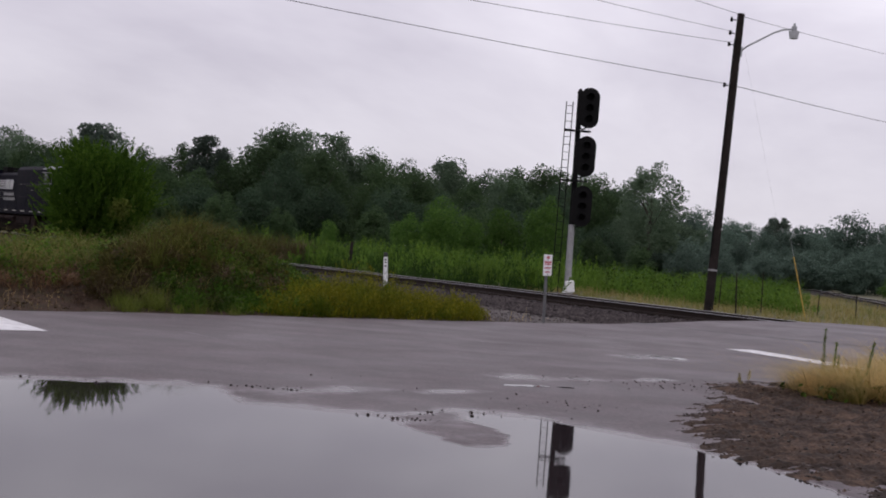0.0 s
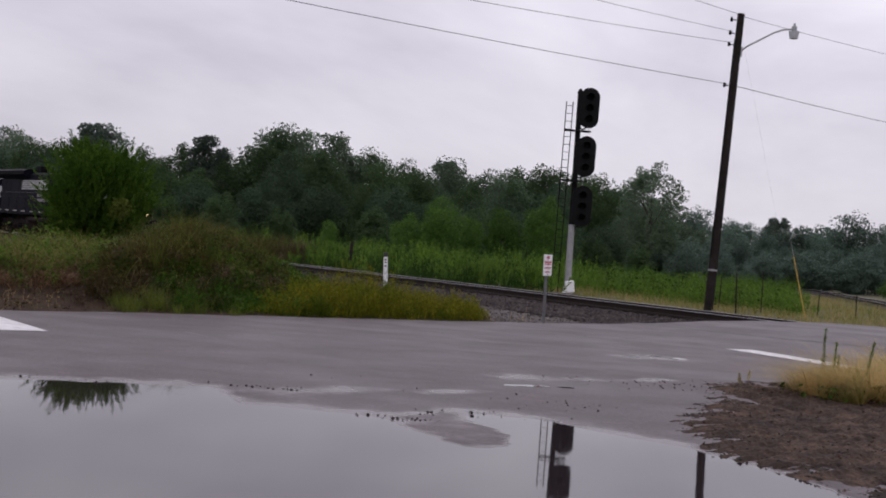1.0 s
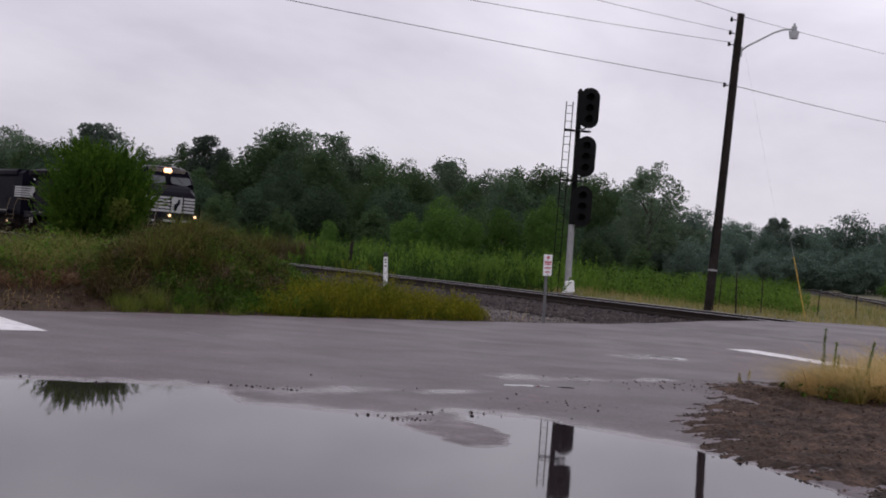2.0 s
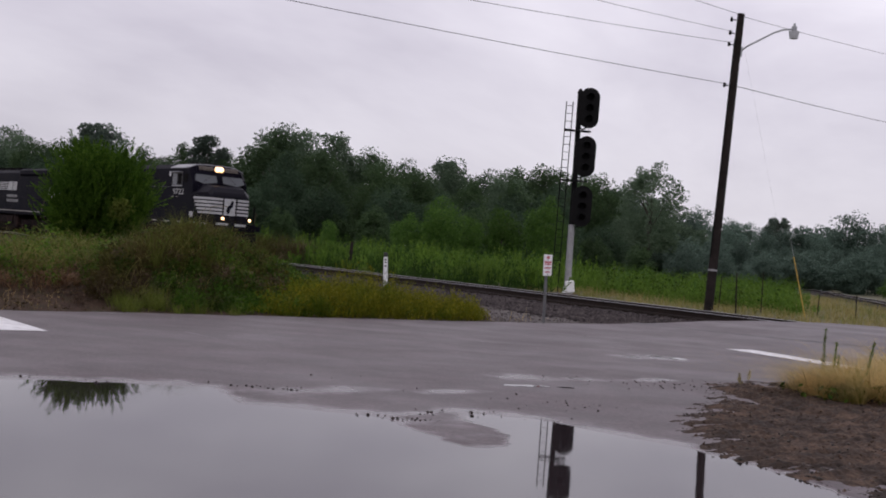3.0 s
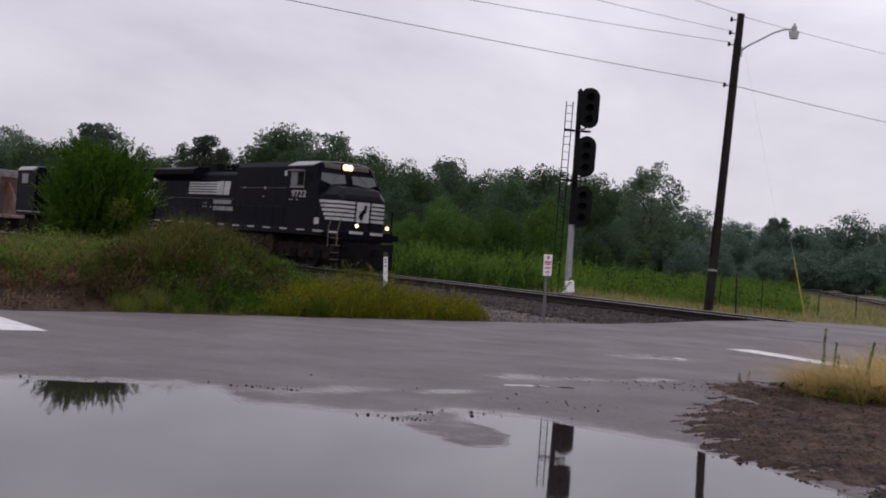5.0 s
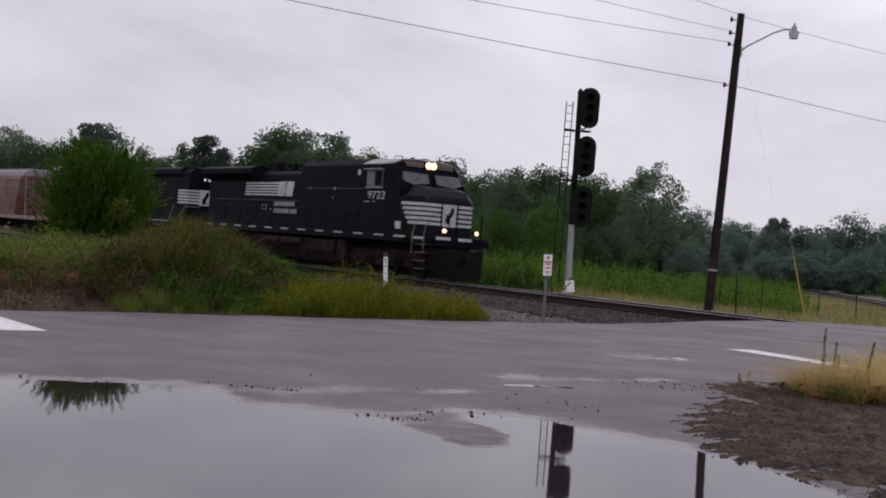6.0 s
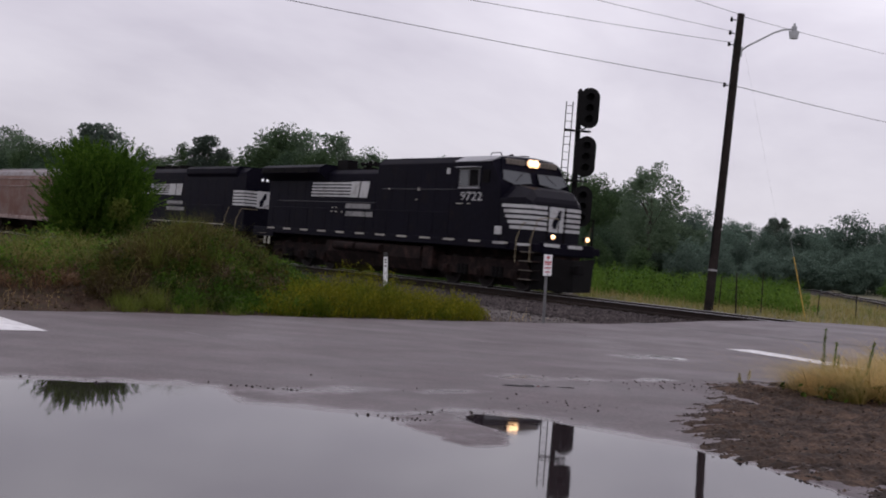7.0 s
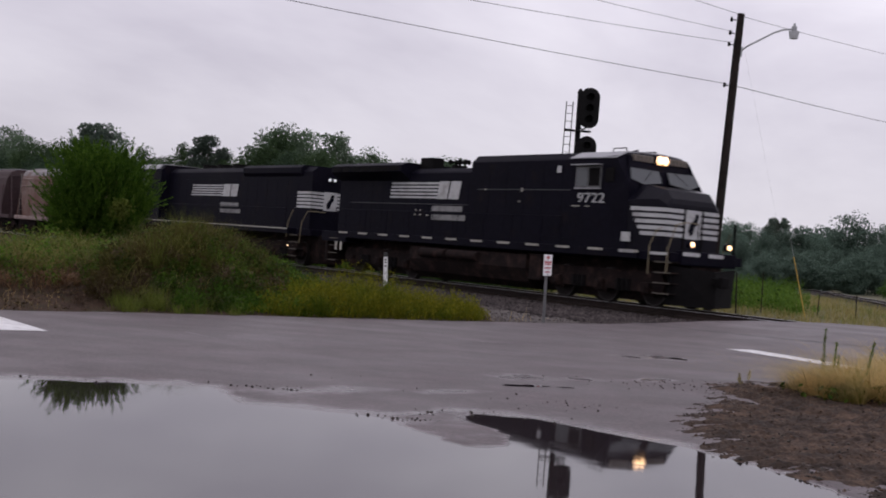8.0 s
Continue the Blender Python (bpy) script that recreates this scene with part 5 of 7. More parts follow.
def hopper(wheel_list, paint, label, long, front, rear, ribbed):
    """A covered hopper car, long metres over its couplers; its body reaches from front to rear, with an open end platform at each end."""
    e = thing("hopper_car", Matrix.Identity(4), label, "railway car", "cars of the train")
    w = 1.53
    bm = bmesh.new()
    ring = [(-w * 0.97, 1.25), (w * 0.97, 1.25), (w, 2.2), (w * 0.99, 3.2), (w * 0.95, 3.80), (w * 0.86, 4.00), (-w * 0.86, 4.00), (-w * 0.95, 3.80), (-w * 0.99, 3.2), (-w, 2.2)]
    slope = lambda z: 0.75 * (4.0 - z) / 2.75
    loft(bm, [[(rear + slope(z), y, z) for y, z in ring], [(front - slope(z), y, z) for y, z in ring]])
    body = part("body", bm, paint, e)
    bm = bmesh.new()
    ring = [(-w * 0.90, 3.96), (w * 0.90, 3.96), (w * 0.82, 4.24), (w * 0.5, 4.42), (-w * 0.5, 4.42), (-w * 0.82, 4.24)]
    loft(bm, [[(x, y, z) for y, z in ring] for x in (rear - 0.05, front + 0.05)])
    part("roof", bm, paint if ribbed else M_CARROOF, body, "" if ribbed else "dull silver-grey roof sheet")
    for end, d in ((front, 1), (rear, -1)):
        tip = 0.55 if d > 0 else long - 0.55
        for k in (-1.3, 1.3):
            bm = bmesh.new()
            rod(bm, (end + d * 0.9, k, 1.1), (end + d * 0.15, k, 4.1), 0.035)
            part("corner_post", bm, paint, e)
        bm = bmesh.new()
        for y in (-0.85, -1.3):
            rod(bm, (end + d * 0.55, y, 1.2), (end + d * 0.55, y, 4.1), 0.020, n=6)
        ladder = part("end_ladder", bm, M_HOPPERBROWN if ribbed else M_LADDER, e, "worn end ladder")
        for k in range(8):
            bm = bmesh.new()
            rod(bm, (end + d * 0.55, -1.3, 1.3 + 0.38 * k), (end + d * 0.55, -0.85, 1.3 + 0.38 * k), 0.020, n=6)
            part("rung", bm, M_HOPPERBROWN if ribbed else M_LADDER, ladder)
        bm = bmesh.new()
        slab(bm, [(end - d * 0.6, 1.25), (end - d * 0.1, 3.6), (end + d * 0.1, 3.6), (-tip, 1.25)], -0.05, 0.05, flip=lambda x, z, y: (x, y, z))
        part("end_brace", bm, paint, e)
    mid, third = (front + rear) / 2, (front - rear) / 3
    for k in (-1, 0, 1):
        bm = bmesh.new()
        x = mid + third * k
        loft(bm, [[(x + a * 1.5, -1.2, 1.3), (x + a * 1.5, 1.2, 1.3), (x + a * 0.4, 0.5, 0.45), (x + a * 0.4, -0.5, 0.45)] for a in (-1, 1)])
        part("outlet", bm, M_GRIME, e)
    bm = bmesh.new()
    box(bm, 0.55 - long, -0.55, -1.50, 1.50, 1.05, 1.30, 0.03)
    part("side_sill", bm, paint if ribbed else M_CARSILL, e, "" if ribbed else "dusty pale side sill")
    bm = bmesh.new()
    box(bm, rear + 0.2, front - 0.2, -0.75, 0.75, 4.45, 4.49)
    part("running_board", bm, M_STEEL, e)
    if ribbed:
        for k in range(12):
            bm = bmesh.new()
            x = rear + 0.6 + (front - rear - 1.2) * k / 11
            box(bm, x - 0.035, x + 0.035, -w - 0.03, -w + 0.05, 1.3, 3.3, 0.01)
            part("side_post", bm, paint, body)
    else:
        for z, y in ((3.26, 0.987), (3.74, 0.957)):
            bm = bmesh.new()
            box(bm, rear + slope(z) + 0.05, front - slope(z) - 0.05, -w * y - 0.03, -w * y + 0.02, z - 0.025, z + 0.025, 0.008)
            part("side_rail", bm, M_CARSILL, body, "pale horizontal seam rail")
    truck(e, -2.1, (-0.89, 0.89), wheel_list, 0.46)
    truck(e, 2.1 - long, (-0.89, 0.89), wheel_list, 0.46)
    coupler(e, 0.0, 1)
    coupler(e, -long, -1)
    return e


LEAD_WHEELS, TRAIL_WHEELS, CAR_WHEELS, TAIL_WHEELS = [], [], [], []
lead = lead_engine(LEAD_WHEELS)
trail = trailing_engine(TRAIL_WHEELS)
car = hopper(CAR_WHEELS, M_HOPPER, "rusty brown smooth-sided covered hopper car behind the locomotives", 17.8, -3.6, -16.4, False)
tail_car = hopper(TAIL_WHEELS, M_HOPPERBROWN, "dark oxide-brown covered hopper car at the tail", 16.6, -1.3, -15.3, True)


# ---- signal, poles, sign, wires ----
def railway_signal():
    e = thing("railway_signal", pose(5.06, 49.5, -0.10), "tall railway signal mast with three black oval heads and a ladder", "railway signal")
    bm = bmesh.new()
    rod(bm, (0, 0, 0.2), (-0.03, 0, 2.9), 0.135, 0.125, 18)
    part("lower_mast", bm, M_MAST, e, "pale grey tubular mast")
    bm = bmesh.new()
    rod(bm, (-0.03, 0, 2.9), (-0.09, 0, 8.15), 0.115, 0.105, 18)
    rod(bm, (-0.09, 0, 8.15), (-0.09, 0, 8.32), 0.13, 0.05, 14)
    part("upper_mast", bm, M_SIGNAL, e, "black tubular mast")
    bm = bmesh.new()
    box(bm, -0.55, 0.42, -0.40, 0.40, -0.10, 0.16, 0.04)
    part("foundation", bm, M_GRAVEL, e, "concrete footing")
    bm = bmesh.new()
    box(bm, -0.06, 0.30, -0.36, -0.14, 0.18, 0.66, 0.05, m=pose(0, 0, 0, 0, -8, 0))
    rod(bm, (0, 0, 0.16), (0, 0, 0.42), 0.22, 0.15, 14)
    part("junction_box", bm, M_WHITE, e, "white metal case at the mast foot")
    for z in (7.56, 5.63, 3.65):
        out = []
        for k in range(28):
            a = k / 28 * 2 * math.pi
            out.append((0.39 * math.cos(a), 0.42 * (1 if math.sin(a) >= 0 else -1) + 0.39 * math.sin(a)))
        bm = bmesh.new()
        slab(bm, out, -0.20, -0.165, flip=lambda x, y, d: (0.30 + x, d, z + y))
        plate = part("backplate", bm, M_SIGNAL, e, "black oval backing plate")
        bm = bmesh.new()
        box(bm, 0.10, 0.50, -0.165, 0.12, z - 0.62, z + 0.62, 0.05)
        part("lamp_case", bm, M_SIGNAL, e)
        for k in (-0.44, 0.0, 0.44):
            bm = bmesh.new()
            for i in range(15):
                a0, a1 = (-30 + 16 * i) * math.pi / 180, (-30 + 16 * (i + 1)) * math.pi / 180
                ring = [(0.30 + r * math.cos(a), d, z + k + r * math.sin(a)) for a, r, d in ((a0, 0.145, -0.20), (a1, 0.145, -0.20), (a1, 0.135, -0.48), (a0, 0.135, -0.48))]
                bm.faces.new([bm.verts.new(p) for p in ring])
            bmesh.ops.solidify(bm, geom=bm.faces[:], thickness=0.008)
            part("visor", bm, M_SIGNAL, plate)
            bm = bmesh.new()
            rod(bm, (0.30, -0.205, z + k), (0.30, -0.225, z + k), 0.115, 0.09, 20)
            part("lens", bm, M_SIGNAL, plate, "unlit dark lens")
        bm = bmesh.new()
        pipe(bm, [(-0.08, 0, z - 0.75), (0.12, -0.05, z - 0.86), (0.32, -0.05, z - 0.70)], 0.03)
        part("bracket", bm, M_SIGNAL, e)
    for z in (6.6, 4.62):
        bm = bmesh.new()
        box(bm, -0.62, 0.42, -0.32, 0.10, z, z + 0.05, 0.01)
        part("platform", bm, M_SIGNAL, e, "small grating platform")
    bm = bmesh.new()
    for x0, x1 in ((-0.58, -0.60), (-0.32, -0.34)):
        rod(bm, (x0 - 0.05, 0.10, 0.1), (x1, 0.10, 7.80), 0.020, n=8)
    ladder = part("ladder_rails", bm, M_SIGNAL, e)
    for k in range(24):
        bm = bmesh.new()
        x = -0.60 + 0.0004 * k
        rod(bm, (x - 0.01, 0.10, 0.5 + 0.31 * k), (x + 0.27, 0.10, 0.5 + 0.31 * k), 0.012, n=6)
        part("rung", bm, M_SIGNAL, ladder)
    return e


railway_signal()


def utility_pole():
    e = thing("utility_pole", pose(8.98, 41.5, -0.15), "leaning dark wooden utility pole with a street lamp arm", "utility pole")
    lean = Vector((0.33, 0.0, 10.18))
    at = lambda h: lean * (h / 10.18)
    bm = bmesh.new()
    n = 14
    for k in range(n):
        rod(bm, at(10.18 * k / n), at(10.18 * (k + 1) / n), 0.160 - 0.040 * k / n, 0.160 - 0.040 * (k + 1) / n, 16)
    bmesh.ops.remove_doubles(bm, verts=bm.verts, dist=0.002)
    part("shaft", bm, M_POLE, e, "weathered dark timber shaft")
    bm = bmesh.new()
    pts = [at(8.92) + Vector((0.10, 0, 0)), Vector((0.62, -0.05, 9.12)), Vector((1.05, -0.08, 9.38)), Vector((1.45, -0.1, 9.62)), Vector((1.75, -0.12, 9.74)), Vector((2.10, -0.14, 9.78))]
    pipe(bm, pts, 0.030, 10)
    rod(bm, at(8.75) + Vector((0.13, 0, 0)), at(9.08) + Vector((0.13, 0, 0)), 0.05)
    part("lamp_arm", bm, M_STEEL, e, "curved steel lamp bracket")
    bm = bmesh.new()
    rod(bm, (2.10, -0.14, 9.70), (2.10, -0.14, 9.86), 0.08, 0.09, 14)
    rod(bm, (2.10, -0.14, 9.86), (2.10, -0.14, 9.97), 0.05, 0.04, 12)
    head = part("lamp_head", bm, M_STEEL, e)
    bm = bmesh.new()
    rod(bm, (2.10, -0.14, 9.46), (2.10, -0.14, 9.70), 0.13, 0.18, 20)
    part("lamp_glass", bm, M_LAMPGLASS, head, "frosted glass lamp bowl")
    for h in (7.75, 9.12, 9.50, 9.95):
        bm = bmesh.new()
        rod(bm, at(h) + Vector((-0.14, -0.02, 0)), at(h) + Vector((-0.30, -0.02, 0.02)), 0.02)
        rod(bm, at(h) + Vector((-0.30, -0.02, -0.05)), at(h) + Vector((-0.30, -0.02, 0.10)), 0.05, 0.035, 12)
        part("insulator", bm, M_SOOT, e)
    bm = bmesh.new()
    rod(bm, at(1.54), at(1.60), 0.160, 0.160, 16)
    part("tag_band", bm, M_MAST, e, "pale metal tag band")
    bm = bmesh.new()
    pipe(bm, [at(k) + Vector((-0.15, -0.12, 0)) for k in (2.0, 5.0, 8.0, 9.3)], 0.018, 6)
    part("conduit", bm, M_SOOT, e)
    return e


utility_pole()


def cable(a, b, sag, r, material, label):
    """A wire that hangs in a shallow curve from a to b."""
    a, b = Vector(a), Vector(b)
    pts = [a.lerp(b, k / 24) - Vector((0, 0, 4 * sag * (k / 24) * (1 - k / 24))) for k in range(25)]
    rings = []
    d = (b - a).normalized()
    u_ = d.cross(Vector((0, 0, 1))).normalized()
    v_ = d.cross(u_)
    for p in pts:
        rings.append([p + u_ * r * math.cos(k * math.pi / 3) + v_ * r * math.sin(k * math.pi / 3) for k in range(6)])
    return tagged(part("overhead_wire", loft(bmesh.new(), rings), material, None), label, "wire", "overhead wires")


cable((9.00, 41.48, 7.66), (-11.25, 30.0, 8.02), 0.10, 0.010, M_WIRE, "thick black cable strung to the utility pole")
cable((9.36, 41.48, 7.60), (36.32, 80.0, 10.86), 0.15, 0.011, M_WIRE, "thick black cable running on past the pole")
cable((9.05, 41.48, 9.05), (-5.78, 30.0, 8.08), 0.08, 0.008, M_WIRE, "thin overhead wire strung to the utility pole")
cable((9.06, 41.48, 9.42), (-0.37, 34.0, 9.22), 0.04, 0.008, M_THIN, "faint grey overhead wire at the pole top")
cable((9.20, 41.48, 10.02), (4.2, 36.0, 9.84), 0.02, 0.009, M_THIN, "faint grey overhead wire at the pole top")
cable((9.32, 41.48, 9.95), (35.99, 80.0, 15.17), 0.2, 0.009, M_THIN, "faint grey overhead wire running on past the pole")
cable((9.45, 41.6, 9.20), (11.6, 43.5, 3.2), 0.0, 0.0018, M_THIN, "thin guy wire slanting down from the pole")


def parking_sign():
    e = thing("roadside_sign", pose(2.25, 26.4, -0.06, 0, -1.2, 0), "small white metal sign with red lettering on a steel post", "sign")
    bm = bmesh.new()
    box(bm, -0.022, 0.022, -0.010, 0.010, 0.0, 1.46)
    box(bm, -0.030, -0.018, -0.022, 0.010, 0.0, 1.46)
    box(bm, 0.018, 0.030, -0.022, 0.010, 0.0, 1.46)
    part("post", bm, M_POST, e, "grey steel channel post")
    turn = Matrix.Rotation(radians(44), 4, "Z")
    bm = bmesh.new()
    box(bm, -0.135, 0.135, -0.032, -0.026, 1.07, 1.52, 0.004, m=turn)
    plate = part("plate", bm, M_WHITE, e, "white enamelled plate")
    for z, w, h in ((1.455, 0.050, 0.026), (1.355, 0.108, 0.024), (1.310, 0.108, 0.010), (1.235, 0.098, 0.016), (1.150, 0.070, 0.014)):
        bm = bmesh.new()
        box(bm, -w, w, -0.036, -0.0325, z - h, z + h, m=turn)
        part("lettering_bar", bm, M_RED, plate, "red line of lettering")
    for z in (1.10, 1.49):
        bm = bmesh.new()
        rod(bm, turn @ Vector((0, -0.032, z)), turn @ Vector((0, -0.042, z)), 0.010, n=8)
        part("bolt", bm, M_STEEL, plate)
    return e


parking_sign()


def marker_post():
    e = thing("marker_post", pose(-1.95, 44.6, -0.08, 0, -4.2, 0), "white trackside marker post with a black cap", "marker post")
    bm = bmesh.new()
    box(bm, -0.075, 0.075, -0.05, 0.05, 0.0, 1.06, 0.012)
    p = part("post", bm, M_WHITE, e, "white painted post")
    bm = bmesh.new()
    box(bm, -0.072, 0.072, -0.048, 0.048, 1.062, 1.22, 0.02)
    part("cap", bm, M_BLACKPOST, e, "black painted top")
    for z in (0.96, 0.86, 0.74):
        bm = bmesh.new()
        box(bm, -0.03, 0.04, -0.054, -0.0505, z - 0.03, z + 0.03)
        part("digit_bar", bm, M_BLACKPOST, p)
    return e


marker_post()


def old_post(x, y, h, lean, label, material, r=0.06):
    e = thing("fence_post", pose(x, y, -0.1, 0, lean, 0), label, "post", "old posts by the line")
    bm = bmesh.new()
    rod(bm, (0, 0, 0), (0, 0, h * 0.5), r, r * 0.95, 9)
    rod(bm, (0, 0, h * 0.5), (0.01, 0.0, h), r * 0.95, r * 0.8, 9)
    part("stake", bm, material, e)
    return e


old_post(-4.6, 62.0, 1.55, 2.0, "dark weathered wooden post among the weeds", M_POLE, 0.10)
for x, y, h, lean in ((10.9, 48.5, 1.35, 1.0), (12.3, 47.5, 1.6, -1.0), (14.6, 48.0, 1.0, 2.0), (16.1, 48.0, 1.0, -2.0)):
    old_post(x, y, h, lean, "thin dark metal stake in the tall grass", M_POLE, 0.022)
old_post(10.27, 43.0, 1.50, -3.0, "thin dark metal stake in the grass", M_POLE, 0.03)


def guy_guard():
    e = thing("guy_guard", pose(12.98, 44.0, 0.0), "yellow plastic guard on a slanting guy wire", "cable guard")
    bm = bmesh.new()
    a, b = Vector((0, 0, -0.05)), Vector((-0.58, 0, 2.12))
    rod(bm, a, b, 0.026, 0.022, 10)
    part("sleeve", bm, M_YELLOW, e)
    bm = bmesh.new()
    rod(bm, b, b + (b - a) * 0.25, 0.006, n=6)
    part("wire", bm, M_STEEL, e)
    return e


guy_guard()


# ---- trees and plants ----
def limbs(h, r, rng, fork=0.40, count=5, reach=0.17):
    """Tapered trunk with forking limbs."""
    bm = bmesh.new()
    p = Vector((0, 0, 0))
    n = 5
    for k in range(n):
        q = Vector((rng.normal(0, 0.015 * h), rng.normal(0, 0.015 * h), h * 0.72 * (k + 1) / n))
        rod(bm, p, q, r * (1 - 0.16 * k), r * (1 - 0.16 * (k + 1)), 8)
        p = q
    for k in range(count):
        z = h * (fork + 0.22 * k / count)
        a = rng.uniform(0, 6.28)
        d = Vector((math.cos(a) * h * reach, math.sin(a) * h * reach, h * 0.22))
        s0 = Vector((0, 0, z))
        rod(bm, s0, s0 + d * 0.55, r * 0.40, r * 0.25, 6)
        rod(bm, s0 + d * 0.55, s0 + d + Vector((0, 0, 0.05 * h)), r * 0.25, r * 0.08, 6)
    return bm


def crown_points(h, w, base, clumps, per, rng, top_heavy=0.0, fuzz=0.16, lobes=0):
    """Leaf places: clumps over uneven eggs within height h and width w (one egg, or a leader with lobes round it), each clump a loose shell."""
    u = rng.normal(0, 1, (clumps, 3))
    u /= np.linalg.norm(u, axis=1)[:, None]
    rad = rng.uniform(0.45, 1.0, clumps) ** 0.6
    c = u * rad[:, None]
    mid, half = (base + h) / 2, (h - base) / 2
    widen = 1 + top_heavy * c[:, 2] - 0.25 * np.clip(c[:, 2], 0, 1) ** 2
    if lobes:
        k = np.where(rng.uniform(0, 1, clumps) < 0.40, 0, rng.integers(1, lobes + 1, clumps))
        a = np.arange(lobes + 1) * 2.4 + rng.uniform(0, 1.2, lobes + 1)
        off = rng.uniform(0.16, 0.30, lobes + 1) * w
        size = rng.uniform(0.50, 0.68, lobes + 1)
        rise = rng.uniform(-0.42, 0.40, lobes + 1)
        tall = rng.uniform(0.46, 0.60, lobes + 1)
        off[0], size[0], rise[0], tall[0] = 0.02 * w, 0.80, 0.04, 1.0
        c = np.stack((c[:, 0] * w / 2 * size[k] * widen + np.cos(a[k]) * off[k], c[:, 1] * w / 2 * size[k] * widen + np.sin(a[k]) * off[k], mid + half * (rise[k] + c[:, 2] * tall[k])), 1)
    else:
        c = np.stack((c[:, 0] * w / 2 * widen, c[:, 1] * w / 2 * widen, mid + c[:, 2] * half), 1)
    size = rng.uniform(0.6, 1.25, clumps) * w * fuzz
    d = rng.normal(0, 1, (clumps, per, 3))
    d /= np.linalg.norm(d, axis=2)[..., None]
    d *= rng.uniform(0.35, 1.0, (clumps, per, 1)) ** 0.5
    d[..., 2] *= 0.75
    return (c[:, None, :] + d * size[:, None, None]).reshape(-1, 3)


def make_tree(name, h, w, base, clumps, per, leaf, material, seed, label, category="tree", group="woodland trees", trunk=0.18, top_heavy=0.0, fuzz=0.16, lobes=5):
    rng = np.random.default_rng(seed)
    e = thing(name, Matrix.Identity(4), label, category, group)
    part("trunk", limbs(h, trunk, rng), M_BARK, e)
    pts = crown_points(h, w, base, clumps, per, rng, top_heavy, fuzz, lobes)
    v, q = leaves(pts, rng.uniform(0.6, 1.3, len(pts)) * leaf, rng)
    sheet("crown", v, q, material, e)
    return e


def pine(seed, label):
    rng = np.random.default_rng(seed)
    e = thing("pine_tree", Matrix.Identity(4), label, "tree", "woodland trees")
    part("trunk", limbs(12, 0.2, rng, 0.6, 4, 0.12), M_BARK, e)
    pts = np.concatenate([crown_points(h + 1.0, w, h - 0.7, 18, 90, rng, 0, 0.2) + np.array((ox, oy, 0)) for h, w, ox, oy in
                          ((11.4, 3.6, 0, 0), (10.0, 4.4, 0.5, 0.3), (8.6, 4.0, -0.7, 0), (7.4, 4.2, 0.6, -0.4), (6.0, 3.0, -0.6, 0.2))])
    v, q = leaves(pts, rng.uniform(0.10, 0.20, len(pts)), rng, 0.1, 2.6)
    sheet("crown", v, q, M_PINE, e)
    return e


BROAD = "dark green broadleaf tree in the wood's edge"
KINDS = [make_tree("broadleaf_tree", 12, 8.0, 1.0, 270, 52, 0.172, M_WOOD_A, 11, BROAD, fuzz=0.137),
         make_tree("broadleaf_tree", 12, 7.0, 0.6, 270, 52, 0.165, M_WOOD_A, 12, BROAD, top_heavy=0.2, fuzz=0.143),
         make_tree("broadleaf_tree", 12, 9.0, 0.5, 300, 52, 0.172, M_WOOD_B, 13, BROAD, fuzz=0.130),
         make_tree("broadleaf_tree", 12, 6.2, 2.0, 220, 52, 0.165, M_WOOD_B, 14, BROAD, fuzz=0.156),
         make_tree("broadleaf_tree", 12, 7.6, 0.4, 280, 52, 0.165, M_WOOD_A, 15, BROAD, top_heavy=-0.2, fuzz=0.130),
         make_tree("broadleaf_tree", 12, 8.4, 0.2, 280, 52, 0.198, M_WOOD_C, 16, "far tree, distance haze put into its grey-green leaf colour", fuzz=0.137),
         make_tree("broadleaf_tree", 12, 7.4, 0.4, 260, 52, 0.198, M_WOOD_C, 17, "far tree, distance haze put into its grey-green leaf colour", top_heavy=0.15, fuzz=0.143),
         make_tree("broadleaf_tree", 12, 7.6, 0.6, 270, 52, 0.170, M_WOOD_D, 18, "back broadleaf tree, haze and top light put into its green", fuzz=0.137),
         make_tree("broadleaf_tree", 12, 6.6, 1.0, 250, 52, 0.165, M_WOOD_D, 19, "back broadleaf tree, haze and top light put into its green", top_heavy=0.2, fuzz=0.143)]
PINES = [pine(21, "dark pine standing above the wood"), pine(22, "dark pine standing above the wood")]
SHRUBS = [make_tree("sapling", 5, 3.6, 0.1, 150, 80, 0.085, M_SAPLING, 31, "bright green young tree before the wood", "young tree", "young trees", 0.07, -0.1),
          make_tree("sapling", 5, 4.4, 0.0, 160, 80, 0.085, M_SAPLING, 32, "bright green young tree before the wood", "young tree", "young trees", 0.07),
          make_tree("sapling", 5, 3.8, -0.6, 150, 70, 0.110, M_WOOD_C, 34, "young tree, distance haze put into its grey-green leaf colour", "young tree", "young trees", 0.07),
          make_tree("sapling", 5, 3.2, -0.6, 150, 70, 0.095, M_WOOD_B, 33, "dark green young tree before the wood", "young tree", "young trees", 0.07)]

# skyline of the wood: sideways angle against height angle of the treetops
SKY_U = (-0.40, -0.335, -0.285, -0.25, -0.21, -0.165, -0.14, -0.10, -0.06, -0.02, 0.02, 0.08, 0.115, 0.135, 0.165, 0.20, 0.24, 0.28, 0.33, 0.40)
SKY_E = (0.066, 0.065, 0.066, 0.058, 0.062, 0.062, 0.079, 0.081, 0.070, 0.069, 0.065, 0.070, 0.067, 0.056, 0.050, 0.046, 0.039, 0.040, 0.040, 0.042)


def skyline(u):
    return 1.085 * float(np.interp(u, SKY_U, SKY_E))


used = set()


